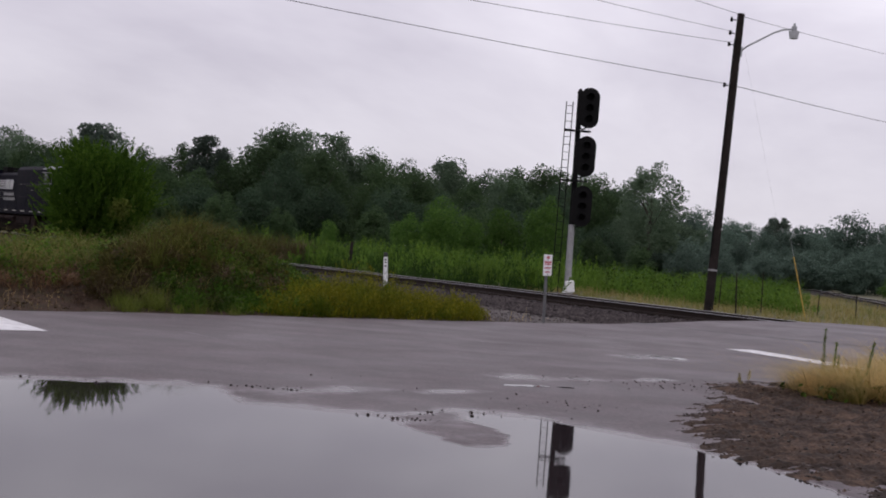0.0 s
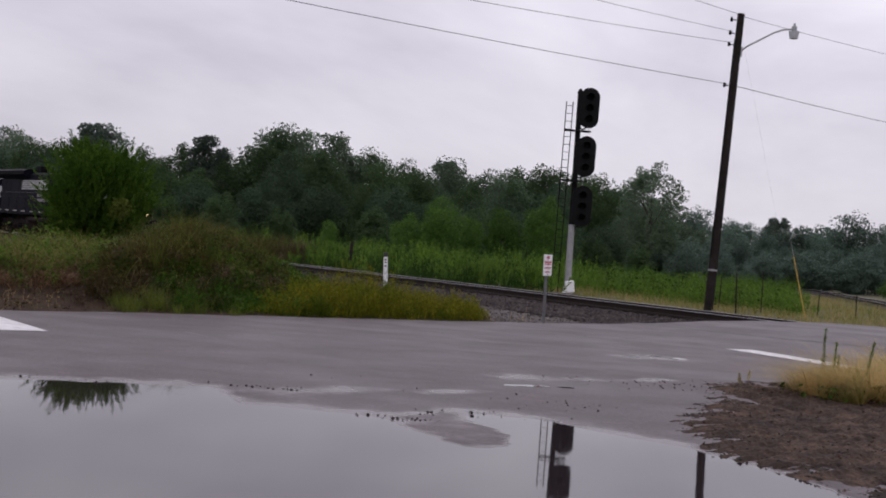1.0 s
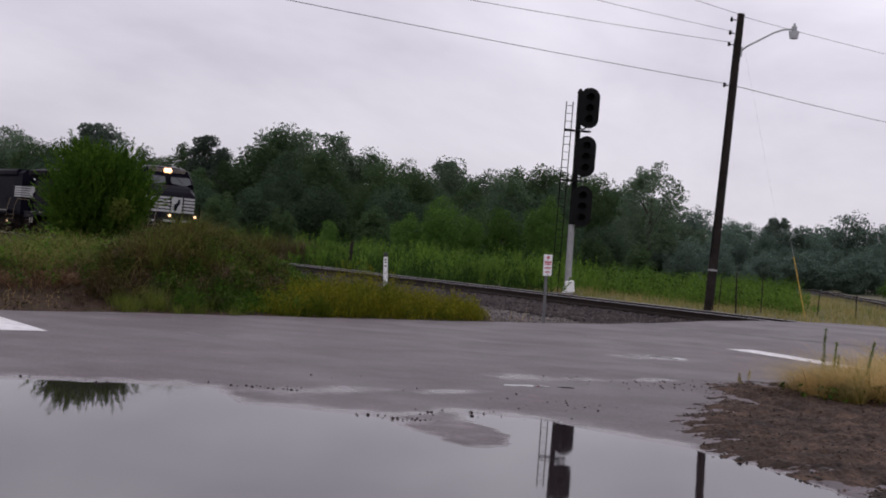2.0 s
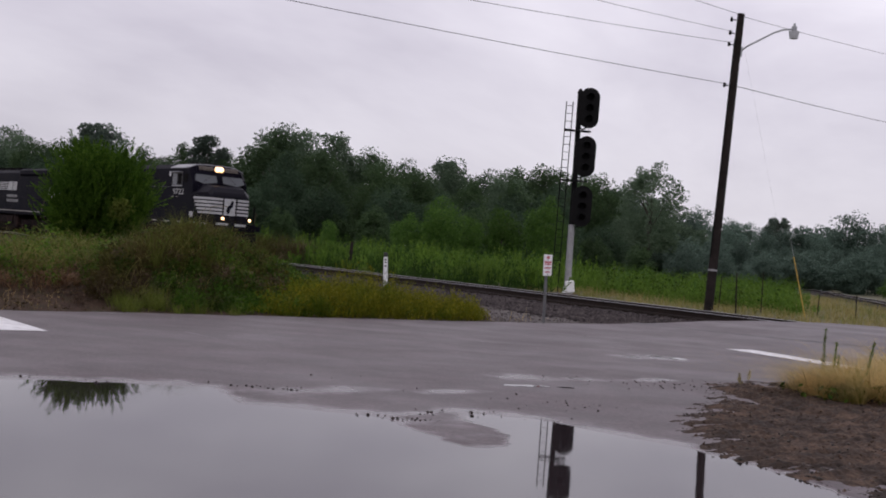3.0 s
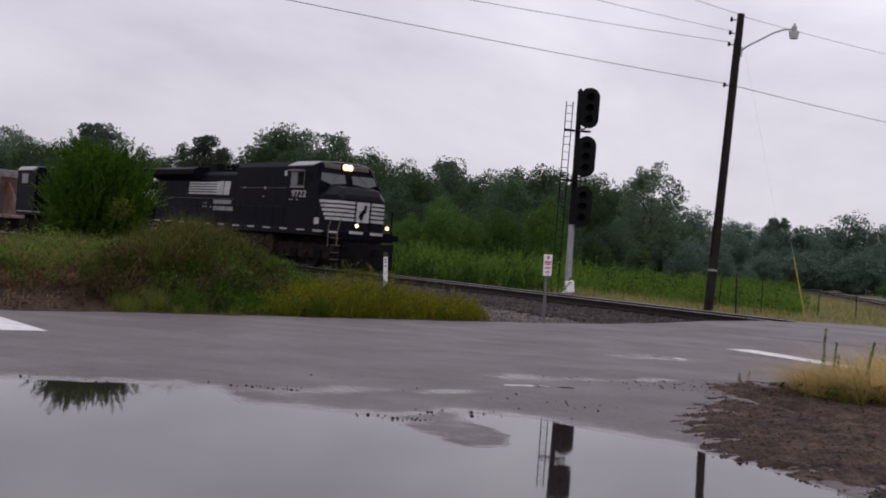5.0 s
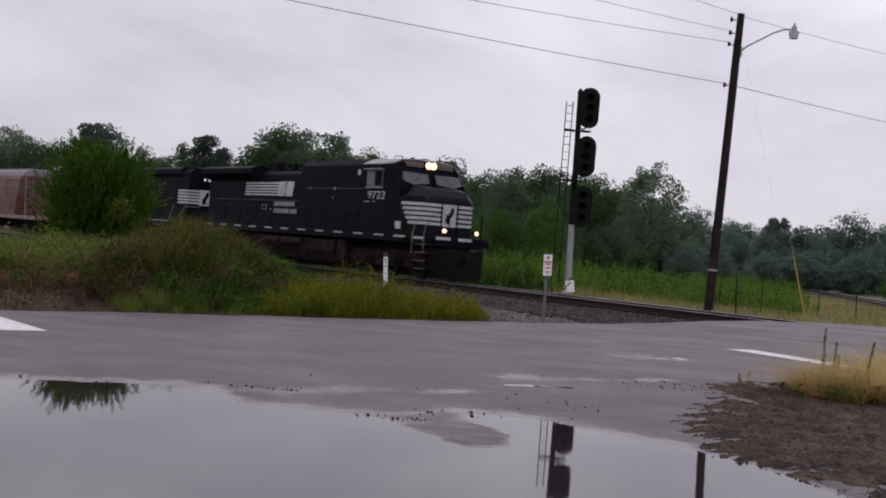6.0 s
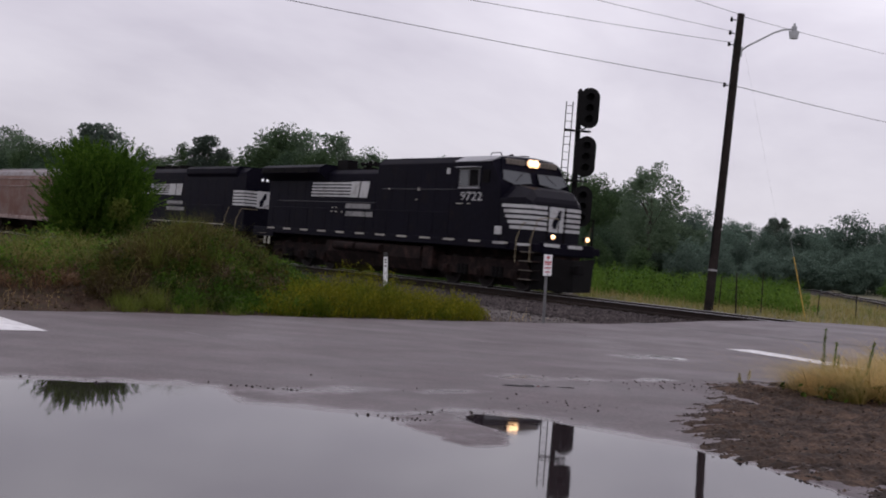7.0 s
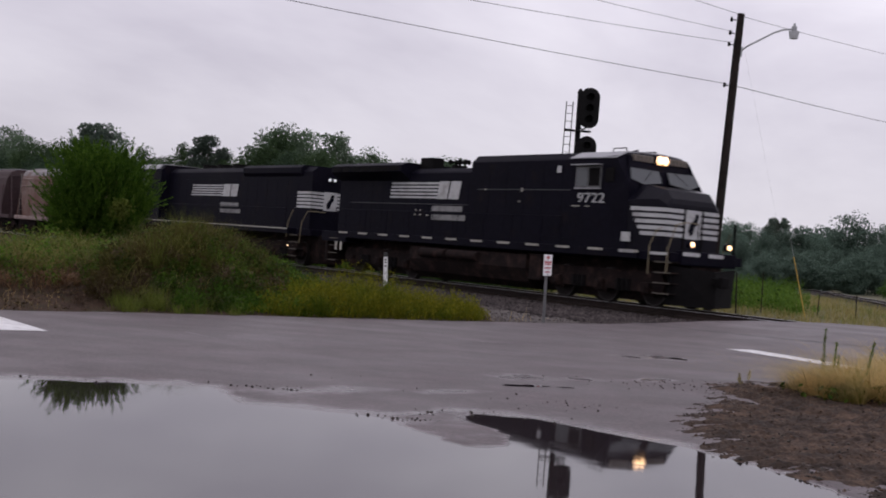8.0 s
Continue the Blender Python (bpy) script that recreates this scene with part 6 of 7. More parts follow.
def plant(kinds, k, x, y, h, model, rz, wide=1.0):
    """Stands a copy (first the original itself) of a tree at x, y with height h."""
    src = kinds[k]
    m = pose(x, y, -0.15, 0, 0, rz)
    if src.name in used:
        ob = copy_thing(src, m)
    else:
        used.add(src.name)
        ob = src
        ob.matrix_world = m
    ob.scale = (h / model * wide, h / model * wide, h / model)
    return ob


rng = np.random.default_rng(5)
for row, (dist, step_x, low, high) in enumerate(((104, 5.6, 0.46, 0.66), (116, 5.4, 0.62, 0.82), (130, 5.2, 0.76, 0.95), (146, 4.3, 0.90, 1.02))):
    for x in np.arange(-0.42 * dist, 0.17 * dist, step_x):
        xx, yy = x + rng.uniform(-1.4, 1.4), dist + rng.uniform(-4, 4)
        u = xx / yy
        h = 1.5 + skyline(u) * yy * rng.uniform(low, high)
        # darker kinds in front, haze-coloured kinds behind and to the right
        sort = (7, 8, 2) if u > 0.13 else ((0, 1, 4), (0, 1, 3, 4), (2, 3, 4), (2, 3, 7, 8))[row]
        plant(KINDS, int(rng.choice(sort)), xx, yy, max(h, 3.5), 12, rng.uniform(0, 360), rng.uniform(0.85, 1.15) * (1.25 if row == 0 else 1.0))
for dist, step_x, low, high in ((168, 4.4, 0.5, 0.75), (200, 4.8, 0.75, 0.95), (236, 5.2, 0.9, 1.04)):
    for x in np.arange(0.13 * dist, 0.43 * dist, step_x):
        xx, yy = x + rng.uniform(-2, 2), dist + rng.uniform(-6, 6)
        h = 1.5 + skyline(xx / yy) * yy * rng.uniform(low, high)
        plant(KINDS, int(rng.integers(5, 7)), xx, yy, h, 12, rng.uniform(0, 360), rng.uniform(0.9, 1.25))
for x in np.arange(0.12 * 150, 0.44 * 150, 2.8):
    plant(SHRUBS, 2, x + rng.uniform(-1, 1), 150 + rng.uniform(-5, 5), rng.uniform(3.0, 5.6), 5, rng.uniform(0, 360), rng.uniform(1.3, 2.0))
for x in np.arange(-0.42 * 100, 0.13 * 100, 3.4):
    plant(SHRUBS, 3, x + rng.uniform(-1, 1), 100 + rng.uniform(-2, 3), rng.uniform(2.6, 4.4), 5, rng.uniform(0, 360), 1.4)
# trees that stand out against the sky
for u, e_, dist, kind, k, wide in ((-0.197, 0.0765, 138, PINES, 0, 0.75), (-0.182, 0.068, 140, PINES, 1, 0.5), (-0.283, 0.0795, 118, PINES, 1, 1.15), (-0.268, 0.073, 120, KINDS, 7, 0.8),
                                   (-0.138, 0.088, 150, KINDS, 7, 1.1), (-0.118, 0.086, 152, KINDS, 8, 0.9), (-0.089, 0.084, 150, KINDS, 8, 0.6), (-0.062, 0.074, 150, KINDS, 7, 0.9),
                                   (-0.002, 0.071, 150, PINES, 0, 0.8), (0.08, 0.073, 148, KINDS, 2, 1.0), (0.055, 0.068, 150, KINDS, 3, 1.0), (0.105, 0.073, 150, KINDS, 4, 0.9),
                                   (0.268, 0.047, 220, PINES, 1, 1.1), (0.327, 0.054, 205, KINDS, 5, 1.2), (0.357, 0.048, 205, KINDS, 6, 1.1)):
    plant(kind, k, u * dist, dist, 1.7 + e_ * dist, 12 if kind is KINDS else 12.6, 140 * u * 50 % 360, wide)

for x in np.arange(-0.42 * 160, 0.21 * 160, 5.0):
    plant(KINDS, (7, 2, 8)[int(x) % 3], x + rng.uniform(-1.5, 1.5), 160 + rng.uniform(-3, 3), (1.5 + skyline(x / 160) * 160) * rng.uniform(0.72, 0.86), 12, rng.uniform(0, 360), 1.35)
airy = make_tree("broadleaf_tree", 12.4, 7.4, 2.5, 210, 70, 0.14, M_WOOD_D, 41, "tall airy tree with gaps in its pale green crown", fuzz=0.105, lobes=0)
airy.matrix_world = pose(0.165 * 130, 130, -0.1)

for x, y, h, k, wide in ((-2.5, 88, 3.7, 1, 0.72), (-0.4, 87, 4.9, 1, 0.78), (1.6, 89, 4.2, 0, 0.75), (4.1, 87, 4.9, 0, 0.75), (7.1, 86, 5.4, 1, 0.62), (8.6, 91, 4.2, 3, 0.9), (-8.4, 90, 3.1, 0, 0.6), (-12.5, 95, 3.6, 3, 1.1),
                         (-17, 94, 4.4, 3, 1.1), (-22, 97, 4.2, 3, 1.1), (-27, 96, 4.0, 3, 1.1), (11.5, 96, 3.4, 3, 1.1), (15.5, 98, 3.0, 3, 1.1), (19.5, 100, 3.2, 2, 1.1), (24.5, 108, 2.6, 2, 1.1), (30, 122, 2.2, 2, 1.1), (-5.5, 97, 4.4, 3, 1.1), (2.5, 98, 5.0, 3, 1.1)):
    plant(SHRUBS, k, x, y, h * 1.04, 5, (x * 37) % 360, wide)
# beyond the branch line: a clipped-looking pale shrub and a dark tree
plant(SHRUBS, 0, 40.2, 110, 2.4, 5, 20, 1.7)
plant(KINDS, 0, 55.6, 150, 6.8, 12, 70, 0.8)


def leaflets(starts, ends, per, rng, long, wide, splay):
    """Feathery shoots: narrow leaflets along each stem from start to end, slanting towards its tip."""
    k = len(starts)
    t = rng.uniform(0, 1, (k, per, 1)) ** 0.8
    axis = ends - starts
    reach = np.linalg.norm(axis, axis=1)[:, None, None]
    axis = axis[:, None, :] / reach
    p = starts[:, None, :] + axis * reach * t
    side = rng.normal(0, 1, (k, per, 3))
    d = axis + side * splay
    d /= np.linalg.norm(d, axis=2)[..., None]
    size = rng.uniform(0.6, 1.2, (k, per, 1)) * (1.15 - 0.7 * t) * long
    across = np.cross(d, rng.normal(0, 1, (k, per, 3)))
    across /= np.linalg.norm(across, axis=2)[..., None] + 1e-9
    v = np.stack((p, p + d * size * 0.5 + across * wide, p + d * size, p + d * size * 0.5 - across * wide), 2).reshape(-1, 3)
    return v, (np.arange(k * per) * 4)[:, None] + np.arange(4)[None, :]


def roadside_bush():
    """The dense bush that hides part of the train."""
    r = np.random.default_rng(77)
    e = thing("bush", pose(-9.40, 33.5, 0.25), "dense dark green bush with feathery upright shoots beside the railway", "bush")
    bm = bmesh.new()
    for k in range(16):
        a, t = r.uniform(0, 6.28), r.uniform(0.15, 0.5)
        tip = Vector((math.cos(a) * t * 3.0, math.sin(a) * t * 3.0, r.uniform(1.6, 2.9)))
        mid = tip * 0.5 + Vector((0, 0, 0.15))
        rod(bm, (0.1 * math.cos(a), 0.1 * math.sin(a), 0), mid, 0.040, 0.025, 6)
        rod(bm, mid, tip, 0.025, 0.006, 6)
    part("stems", bm, M_BARK, e)
    # boughs, each a fan of shoots that ends in a few pointed plumes
    starts, ends = [], []
    for k in range(205):
        a = r.uniform(0, 6.28)
        z1 = r.uniform(0.75, 3.05) if k < 150 else r.uniform(0.6, 1.7)
        wide = np.interp(z1, (0.7, 1.5, 2.1, 2.6, 3.05), (1.08, 1.70, 1.82, 1.42, 0.62)) * (r.uniform(0.35, 1.0) ** 0.45 if k < 150 else r.uniform(0.2, 0.8)) * r.uniform(0.85, 1.12)
        hub = np.array((math.cos(a) * wide * 0.62, math.sin(a) * wide * 0.62, z1 - 0.35))
        out = np.array((math.cos(a) * 0.55, math.sin(a) * 0.55, 0.75 + 0.25 * (z1 / 3)))
        for j in range(9):
            d = out + r.normal(0, 0.38, 3)
            d /= np.linalg.norm(d)
            p0 = hub + r.normal(0, 0.16, 3)
            starts.append(p0)
            ends.append(p0 + d * r.uniform(0.42, 0.92) * (0.75 + 0.25 * wide))
    sheet("foliage", *leaflets(np.array(starts), np.array(ends), 64, r, 0.15, 0.011, 0.42), M_BUSH, e)
    # a pale climbing vine hanging on the outer boughs
    n = 900
    d = r.normal(0, 1, (n, 3)) * np.array((0.12, 0.08, 0.13)) + np.array((1.05, -1.45, 1.55))
    sheet("vine", *leaves(d, r.uniform(0.02, 0.05, n), r, 0.3, 1.5), M_TUFT, e)
    return e


roadside_bush()


def scatter(n, x0, x1, y0, y1, keep, r):
    x, y = r.uniform(x0, x1, n), r.uniform(y0, y1, n)
    k = keep(x, y) > r.uniform(0, 1, n)
    return x[k], y[k]


def weed_field():
    """Tall weeds between the railway and the wood: thick clumps, with lower growth by the line and towards the branch."""
    r = np.random.default_rng(8)

    def cover(x, y):
        off = track_offset(x, y)
        start = np.where(x < 4.4, 3.0 + 0.5 * lumps(x, y, 0.9, 2), np.where(x < 10, 10 + 2.5 * lumps(x, y, 2.5, 3), 11 + 2.5 * lumps(x, y, 2.0, 4)))
        return (np.abs(x) < 0.40 * y + 2) * (1 - step(0.268, 0.305, x / y + 0.01 * lumps(x, y, 1.5, 3))) * (off > start) * (0.30 + 0.70 * (lumps(x, y, 2.2, 5) > -0.35)) * np.clip(1.25 - y / 140, 0, 1)

    x, y = scatter(60000, -30, 36, 40, 100, cover, r)
    patch = lumps(x, y, 4.5, 2)
    h = (0.85 + 0.22 * patch + 0.34 * lumps(x, y, 0.9, 4)) * r.uniform(0.55, 1.15, len(x)) + 0.12
    h *= np.where(x > 6, 0.80, 1.10) * np.where(x / y > 0.285, 0.6, 1)
    base = np.stack((x, y, terrain(x, y) - 0.03), 1)
    stems = strips(base, h, r.uniform(0.03, 0.30, len(x)), r.uniform(0.018, 0.045, len(x)), r, 2)
    pts = np.repeat(base, 6, 0)
    pts[:, 2] += np.repeat(h, 6) * r.uniform(0.25, 1.05, len(pts))
    pts[:, :2] += r.normal(0, 0.07, (len(pts), 2))
    lv = leaves(pts, r.uniform(0.022, 0.060, len(pts)), r, 1.5, 4.0)
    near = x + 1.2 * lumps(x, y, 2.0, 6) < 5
    # growth near the line takes the colour with shade in it
    for name, pick, material, label in (("low_weeds", near, M_UNDER, "weeds behind the railway with shade put into their dark green"), ("tall_weeds", ~near, M_WEED, "dense bright green weeds behind the railway")):
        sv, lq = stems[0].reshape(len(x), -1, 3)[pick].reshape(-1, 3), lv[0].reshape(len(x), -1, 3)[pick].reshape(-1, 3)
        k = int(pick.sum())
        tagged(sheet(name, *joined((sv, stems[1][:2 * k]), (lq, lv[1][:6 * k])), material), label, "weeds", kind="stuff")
    # plumes of tall weeds, in tufts that fan upwards
    cx, cy = scatter(2300, -30, 7, 44, 84, lambda x, y: cover(x, y) * np.where(track_offset(x, y) < 12, 1.0, 0.5) * np.clip(0.55 + 1.3 * lumps(x, y, 0.8, 11), 0.05, 1), r)
    starts, ends = [], []
    for ax, ay in zip(cx, cy):
        tall = r.uniform(0.75, 1.70) * (1 + 0.28 * float(lumps(ax, ay, 1.2, 2)))
        for j in range(9):
            a, d = r.uniform(0, 6.283), abs(r.normal(0, 0.22))
            foot = np.array((ax + math.cos(a) * d, ay + math.sin(a) * d, float(terrain(ax, ay)) + 0.25))
            starts.append(foot)
            ends.append(foot + np.array((math.cos(a) * d * 0.9, math.sin(a) * d * 0.9, tall * r.uniform(0.6, 1.0))))
    tagged(sheet("weed_plumes", *leaflets(np.array(starts), np.array(ends), 13, r, 0.34, 0.026, 0.26), M_WEED), "tall bright green plumes of weeds behind the railway", "weeds", kind="stuff")
    # taller spires standing out of the field
    x, y = scatter(14000, -30, 30, 44, 92, lambda x, y: cover(x, y) * np.where(x < 6, (lumps(x, y, 1.2, 7) > 0.2) * 0.5, (lumps(x, y, 2.1, 7) > 0.25) * 0.6), r)
    h = np.where(x > 6, r.uniform(0.9, 1.5, len(x)), r.uniform(1.2, 2.1, len(x)) * (1 + 0.28 * lumps(x, y, 0.8, 7)))
    base = np.stack((x, y, terrain(x, y) - 0.03), 1)
    pts = np.repeat(base, 16, 0)
    t = r.uniform(0.35, 1.0, len(pts))
    pts[:, 2] += np.repeat(h, 16) * t
    pts[:, :2] += r.normal(0, 0.09, (len(pts), 2)) * (1.25 - t)[:, None]
    st = strips(base, h, r.uniform(0, 0.1, len(x)), np.full(len(x), 0.02), r, 2)
    tagged(sheet("weed_spires", *joined(st, leaves(pts, r.uniform(0.02, 0.045, len(pts)), r, 1.4, 4.2)), M_SAPLING), "tall leafy weed spires above the field", "weeds", kind="stuff")


weed_field()


def weed_clumps():
    """Rounded leafy clumps that break up the field."""
    r = np.random.default_rng(18)
    pts, bright = [], []
    x, y = scatter(900, -28, 30, 44, 94, lambda x, y: (np.abs(x) < 0.39 * y) * (x < 0.285 * y) * (track_offset(x, y) > np.where(x < 2, 4.0, np.where(x < 10, 10.0, np.where(x < 14, 10.0, 24)))) * (lumps(x, y, 3.0, 9) > -0.25), r)
    for cx, cy in zip(x, y):
        w, h, n = r.uniform(0.35, 0.95), r.uniform(0.6, 1.45), 130
        d = r.normal(0, 1, (n, 3))
        d /= np.linalg.norm(d, axis=1)[:, None]
        d *= r.uniform(0.5, 1.0, (n, 1)) ** 0.5
        p = np.stack((cx + d[:, 0] * w, cy + d[:, 1] * w, h * (0.5 + 0.5 * d[:, 2]) * r.uniform(0.85, 1.15, n)), 1)
        (pts if r.uniform() < 0.5 else bright).append(p)
    for name, group, material, label in (("leafy_clumps", pts, M_HERB, "rounded dark leafy clumps in the weeds"), ("bright_clumps", bright, M_WEED, "rounded bright green clumps in the weeds")):
        p = np.concatenate(group)
        tagged(sheet(name, *leaves(p, r.uniform(0.035, 0.085, len(p)), r, 0.7, 2.2), material), label, "weeds", kind="stuff")


weed_clumps()


def short_grass():
    """Tan and green grass by the pole and along the line."""
    r = np.random.default_rng(9)
    x, y = scatter(100000, 3, 48, 28, 118, lambda x, y: (np.abs(x) < 0.40 * y + 1) * (track_offset(x, y) > 2.0 + 0.6 * lumps(x, y, 0.8, 2)) * (track_offset(x, y) < 60) * np.clip(1.3 - track_offset(x, y) / 60, 0, 1) * (np.abs(0.979 * (x - 25) - 0.205 * (y - 60)) > 1.5) * (road_across(x, y) < -0.3), r)
    base = np.stack((x, y, terrain(x, y) - 0.02), 1)
    v = strips(base, r.uniform(0.10, 0.42, len(x)) * (1 + 0.5 * lumps(x, y, 1.5, 3)), r.uniform(0.2, 0.9, len(x)), r.uniform(0.012, 0.035, len(x)), r, 2)
    tagged(sheet("short_grass", *v, M_MEADOW), "short tan and green grass along the railway", "grass", kind="stuff")


short_grass()


def bank_plants():
    """The overgrown bank: arching grass tufts, herbs, yellow weeds at its end, dry brush on bare litter."""
    r = np.random.default_rng(10)
    top = lambda x, y: np.maximum(verge_height(x, y), -0.1) - 0.02
    back = lambda x, y: -road_across(x, y)

    def tufts(name, centres, blades, tall, wide, material, label, lean=(0.5, 1.2), spread=0.16, towards=None):
        c = np.repeat(np.asarray(centres, float), blades, 0)
        n = len(c)
        a, d = r.uniform(0, 6.283, n), np.abs(r.normal(0, spread, n))
        size = np.repeat(r.uniform(0.55, 1.3, len(centres)), blades)
        x, y = c[:, 0] + np.cos(a) * d, c[:, 1] + np.sin(a) * d
        v = strips(np.stack((x, y, top(x, y)), 1), r.uniform(*tall, n) * size, r.uniform(*lean, n), r.uniform(*wide, n), r, 5, ang=(a if towards is None else towards) + r.normal(0, 0.5, n))
        tagged(sheet(name, *v, material), label, "grass", kind="stuff")

    road_ward = ROAD_A - math.pi / 2
    # arching olive tufts over the knoll
    x, y = scatter(950, -6.3, -3.0, 19, 30, lambda x, y: step(1.5, 2.2, back(x, y)) * (back(x, y) < 5.0) * (1 - step(-4.4, -3.3, x)) * step(-6.2, -5.6, x) * (lumps(x, y, 0.7, 6) > -0.35), r)
    tufts("arching_grass", np.stack((x, y), 1), 56, (0.28, 0.76), (0.006, 0.013), M_MOUND, "long arching olive-brown grass tufts on the bank", (0.3, 1.4), 0.11)
    x, y = scatter(170, -6.1, -4.0, 19, 26, lambda x, y: (back(x, y) > 1.2) * (back(x, y) < 2.0) * (lumps(x, y, 0.6, 2) > -0.2), r)
    tufts("hanging_grass", np.stack((x, y), 1), 46, (0.25, 0.70), (0.005, 0.011), M_BRAMBLE, "dead brown grass hanging over the face of the bank", (1.0, 2.4), 0.12, road_ward)
    # a few long straw-coloured blades that arch out of the knoll
    x, y = scatter(120, -6.1, -4.0, 19, 27, lambda x, y: (back(x, y) > 1.3) * (back(x, y) < 3.0) * 1.0, r)
    tufts("straw_blades", np.stack((x, y), 1), 7, (0.30, 0.85), (0.004, 0.009), M_STRAW, "long straw-coloured blades arching out of the bank", (0.9, 2.1), 0.10, road_ward - 0.5)
    # tall pale green tufts on the crest
    x, y = scatter(330, -5.9, -3.2, 20, 29, lambda x, y: (back(x, y) > 1.9) * (back(x, y) < 4.2) * np.exp(-((x + 4.75) / 0.7) ** 2) * (lumps(x, y, 0.5, 9) > -0.1), r)
    tufts("pale_tufts", np.stack((x, y), 1), 60, (0.40, 0.90), (0.005, 0.010), M_TUFT, "tall pale green grass tufts on the bank", (0.2, 1.0), 0.09)
    # scrubby leaf clumps between the tufts, olive and brown
    groups = [[], [], []]
    x, y = scatter(330, -6.4, -3.2, 19, 28, lambda x, y: step(1.1, 1.6, back(x, y)) * (back(x, y) < 4.6) * step(-6.4, -5.7, x), r)
    for cx, cy in zip(x, y):
        w, h, n = r.uniform(0.12, 0.30), r.uniform(0.22, 0.56), 330
        d = r.normal(0, 1, (n, 3))
        d /= np.linalg.norm(d, axis=1)[:, None]
        d *= r.uniform(0.3, 1.0, (n, 1)) ** 0.6
        p = np.stack((cx + d[:, 0] * w, cy + d[:, 1] * w, float(top(cx, cy)) + h * (0.45 + 0.55 * d[:, 2]) * r.uniform(0.8, 1.25, n)), 1)
        groups[int(r.choice(3, p=(0.62, 0.22, 0.16)))].append(p)
    for name, group, material, label in zip(("olive_scrub", "dark_scrub", "brown_scrub"), groups, (M_MOUND, M_HERB, M_BRAMBLE), ("olive scrub clumps on the bank", "dark green scrub clumps on the bank", "dead brown scrub clumps on the bank")):
        p = np.concatenate(group)
        tagged(sheet(name, *leaves(p, r.uniform(0.010, 0.030, len(p)), r, 0.7, 3.2), material), label, "weeds", kind="stuff")
    # fresh green tufts low at the road side
    x, y = scatter(420, -5.4, -2.6, 17, 26, lambda x, y: step(0.2, 0.4, back(x, y)) * (back(x, y) < 1.25) * np.where(x < -3.9, 1.0, 0.35 * (lumps(x, y, 0.9, 5) > 0.0)) * step(-5.5, -5.0, x) * np.clip(0.75 + 1.2 * lumps(x, y, 0.32, 3), 0, 1), r)
    tufts("green_tufts", np.stack((x, y), 1), 110, (0.16, 0.44), (0.004, 0.009), M_TUFT, "fresh green grass tufts at the foot of the bank", (0.3, 0.9), 0.12)
    # herbs on the falling end of the bank
    x, y = scatter(15000, -8, -0.8, 17, 32, lambda x, y: step(0.5, 1.2, back(x, y)) * (back(x, y) < 7) * np.where(x > -4.2, 1.0 * (lumps(x, y, 0.9, 8) > -0.6), 0.12 * (back(x, y) > 1.8)) * (1 - step(-2.4, -1.2, x)), r)
    n = 24
    hh = r.uniform(0.16, 0.58, len(x)) * np.clip(0.75 + 0.60 * lumps(x, y, 0.55, 2), 0.25, 1.3) * (1 - 0.25 * step(-3.6, -2.4, x))
    pts = np.repeat(np.stack((x, y, top(x, y)), 1), n, 0)
    pts[:, 2] += np.repeat(hh, n) * r.uniform(0.1, 1.0, len(pts))
    pts[:, :2] += r.normal(0, 0.06, (len(pts), 2))
    st = strips(np.stack((x, y, top(x, y)), 1), hh, r.uniform(0.0, 0.3, len(x)), np.full(len(x), 0.008), r, 2)
    tagged(sheet("bank_herbs", *joined(st, leaves(pts, r.uniform(0.010, 0.030, len(pts)), r, 0.9, 3.0)), M_HERB), "dark green leafy herbs on the bank", "weeds", kind="stuff")
    # leafy clumps standing out of the bank
    dark, light = [], []
    x, y = scatter(260, -5.0, -1.6, 19, 28, lambda x, y: step(0.4, 0.9, back(x, y)) * (back(x, y) < 5.0) * np.where(x < -4.2, 0.35, 0.9), r)
    for cx, cy in zip(x, y):
        low = float(back(cx, cy)) < 1.6
        w, h, n = r.uniform(0.16, 0.36), r.uniform(0.22, 0.46) * (1.0 if cx < -3.2 else 0.85), 420
        d = r.normal(0, 1, (n, 3))
        d /= np.linalg.norm(d, axis=1)[:, None]
        d *= r.uniform(0.3, 1.0, (n, 1)) ** 0.6
        base = float(top(cx, cy))
        p = np.stack((cx + d[:, 0] * w, cy + d[:, 1] * w, base + h * (0.5 + 0.55 * d[:, 2]) * r.uniform(0.8, 1.2, n)), 1)
        (light if r.uniform() < (0.75 if low else 0.25) else dark).append(p)
    for name, group, material, label in (("dark_bank_clumps", dark, M_HERB, "dark leafy clumps on the bank"), ("green_bank_clumps", light, M_BUSH, "fresh green leafy clumps on the bank")):
        p = np.concatenate(group)
        tagged(sheet(name, *leaves(p, r.uniform(0.012, 0.034, len(p)), r, 0.7, 2.4), material), label, "weeds", kind="stuff")
    # yellow-green weeds at the low end, in rounded billows
    x, y = scatter(24000, -3.6, 1.5, 19, 33, lambda x, y: step(0.12, 0.45, back(x, y)) * (1 - step(1.6, 2.6, back(x, y) + 0.35 * x)) * step(-3.4, -2.3, x) * (1 - step(0.75, 1.05, x + 0.15 * lumps(x, y, 0.5, 2))), r)
    hh = np.interp(x, (-3.4, -2.4, -1.75, -0.9, -0.3, 0.3, 0.75, 1.1), (0.40, 0.58, 0.78, 0.64, 0.50, 0.50, 0.42, 0.20)) * r.uniform(0.45, 1.05, len(x)) * np.clip(0.88 + 0.85 * lumps(x, y, 0.36, 4), 0.25, 1.4)
    n = 15
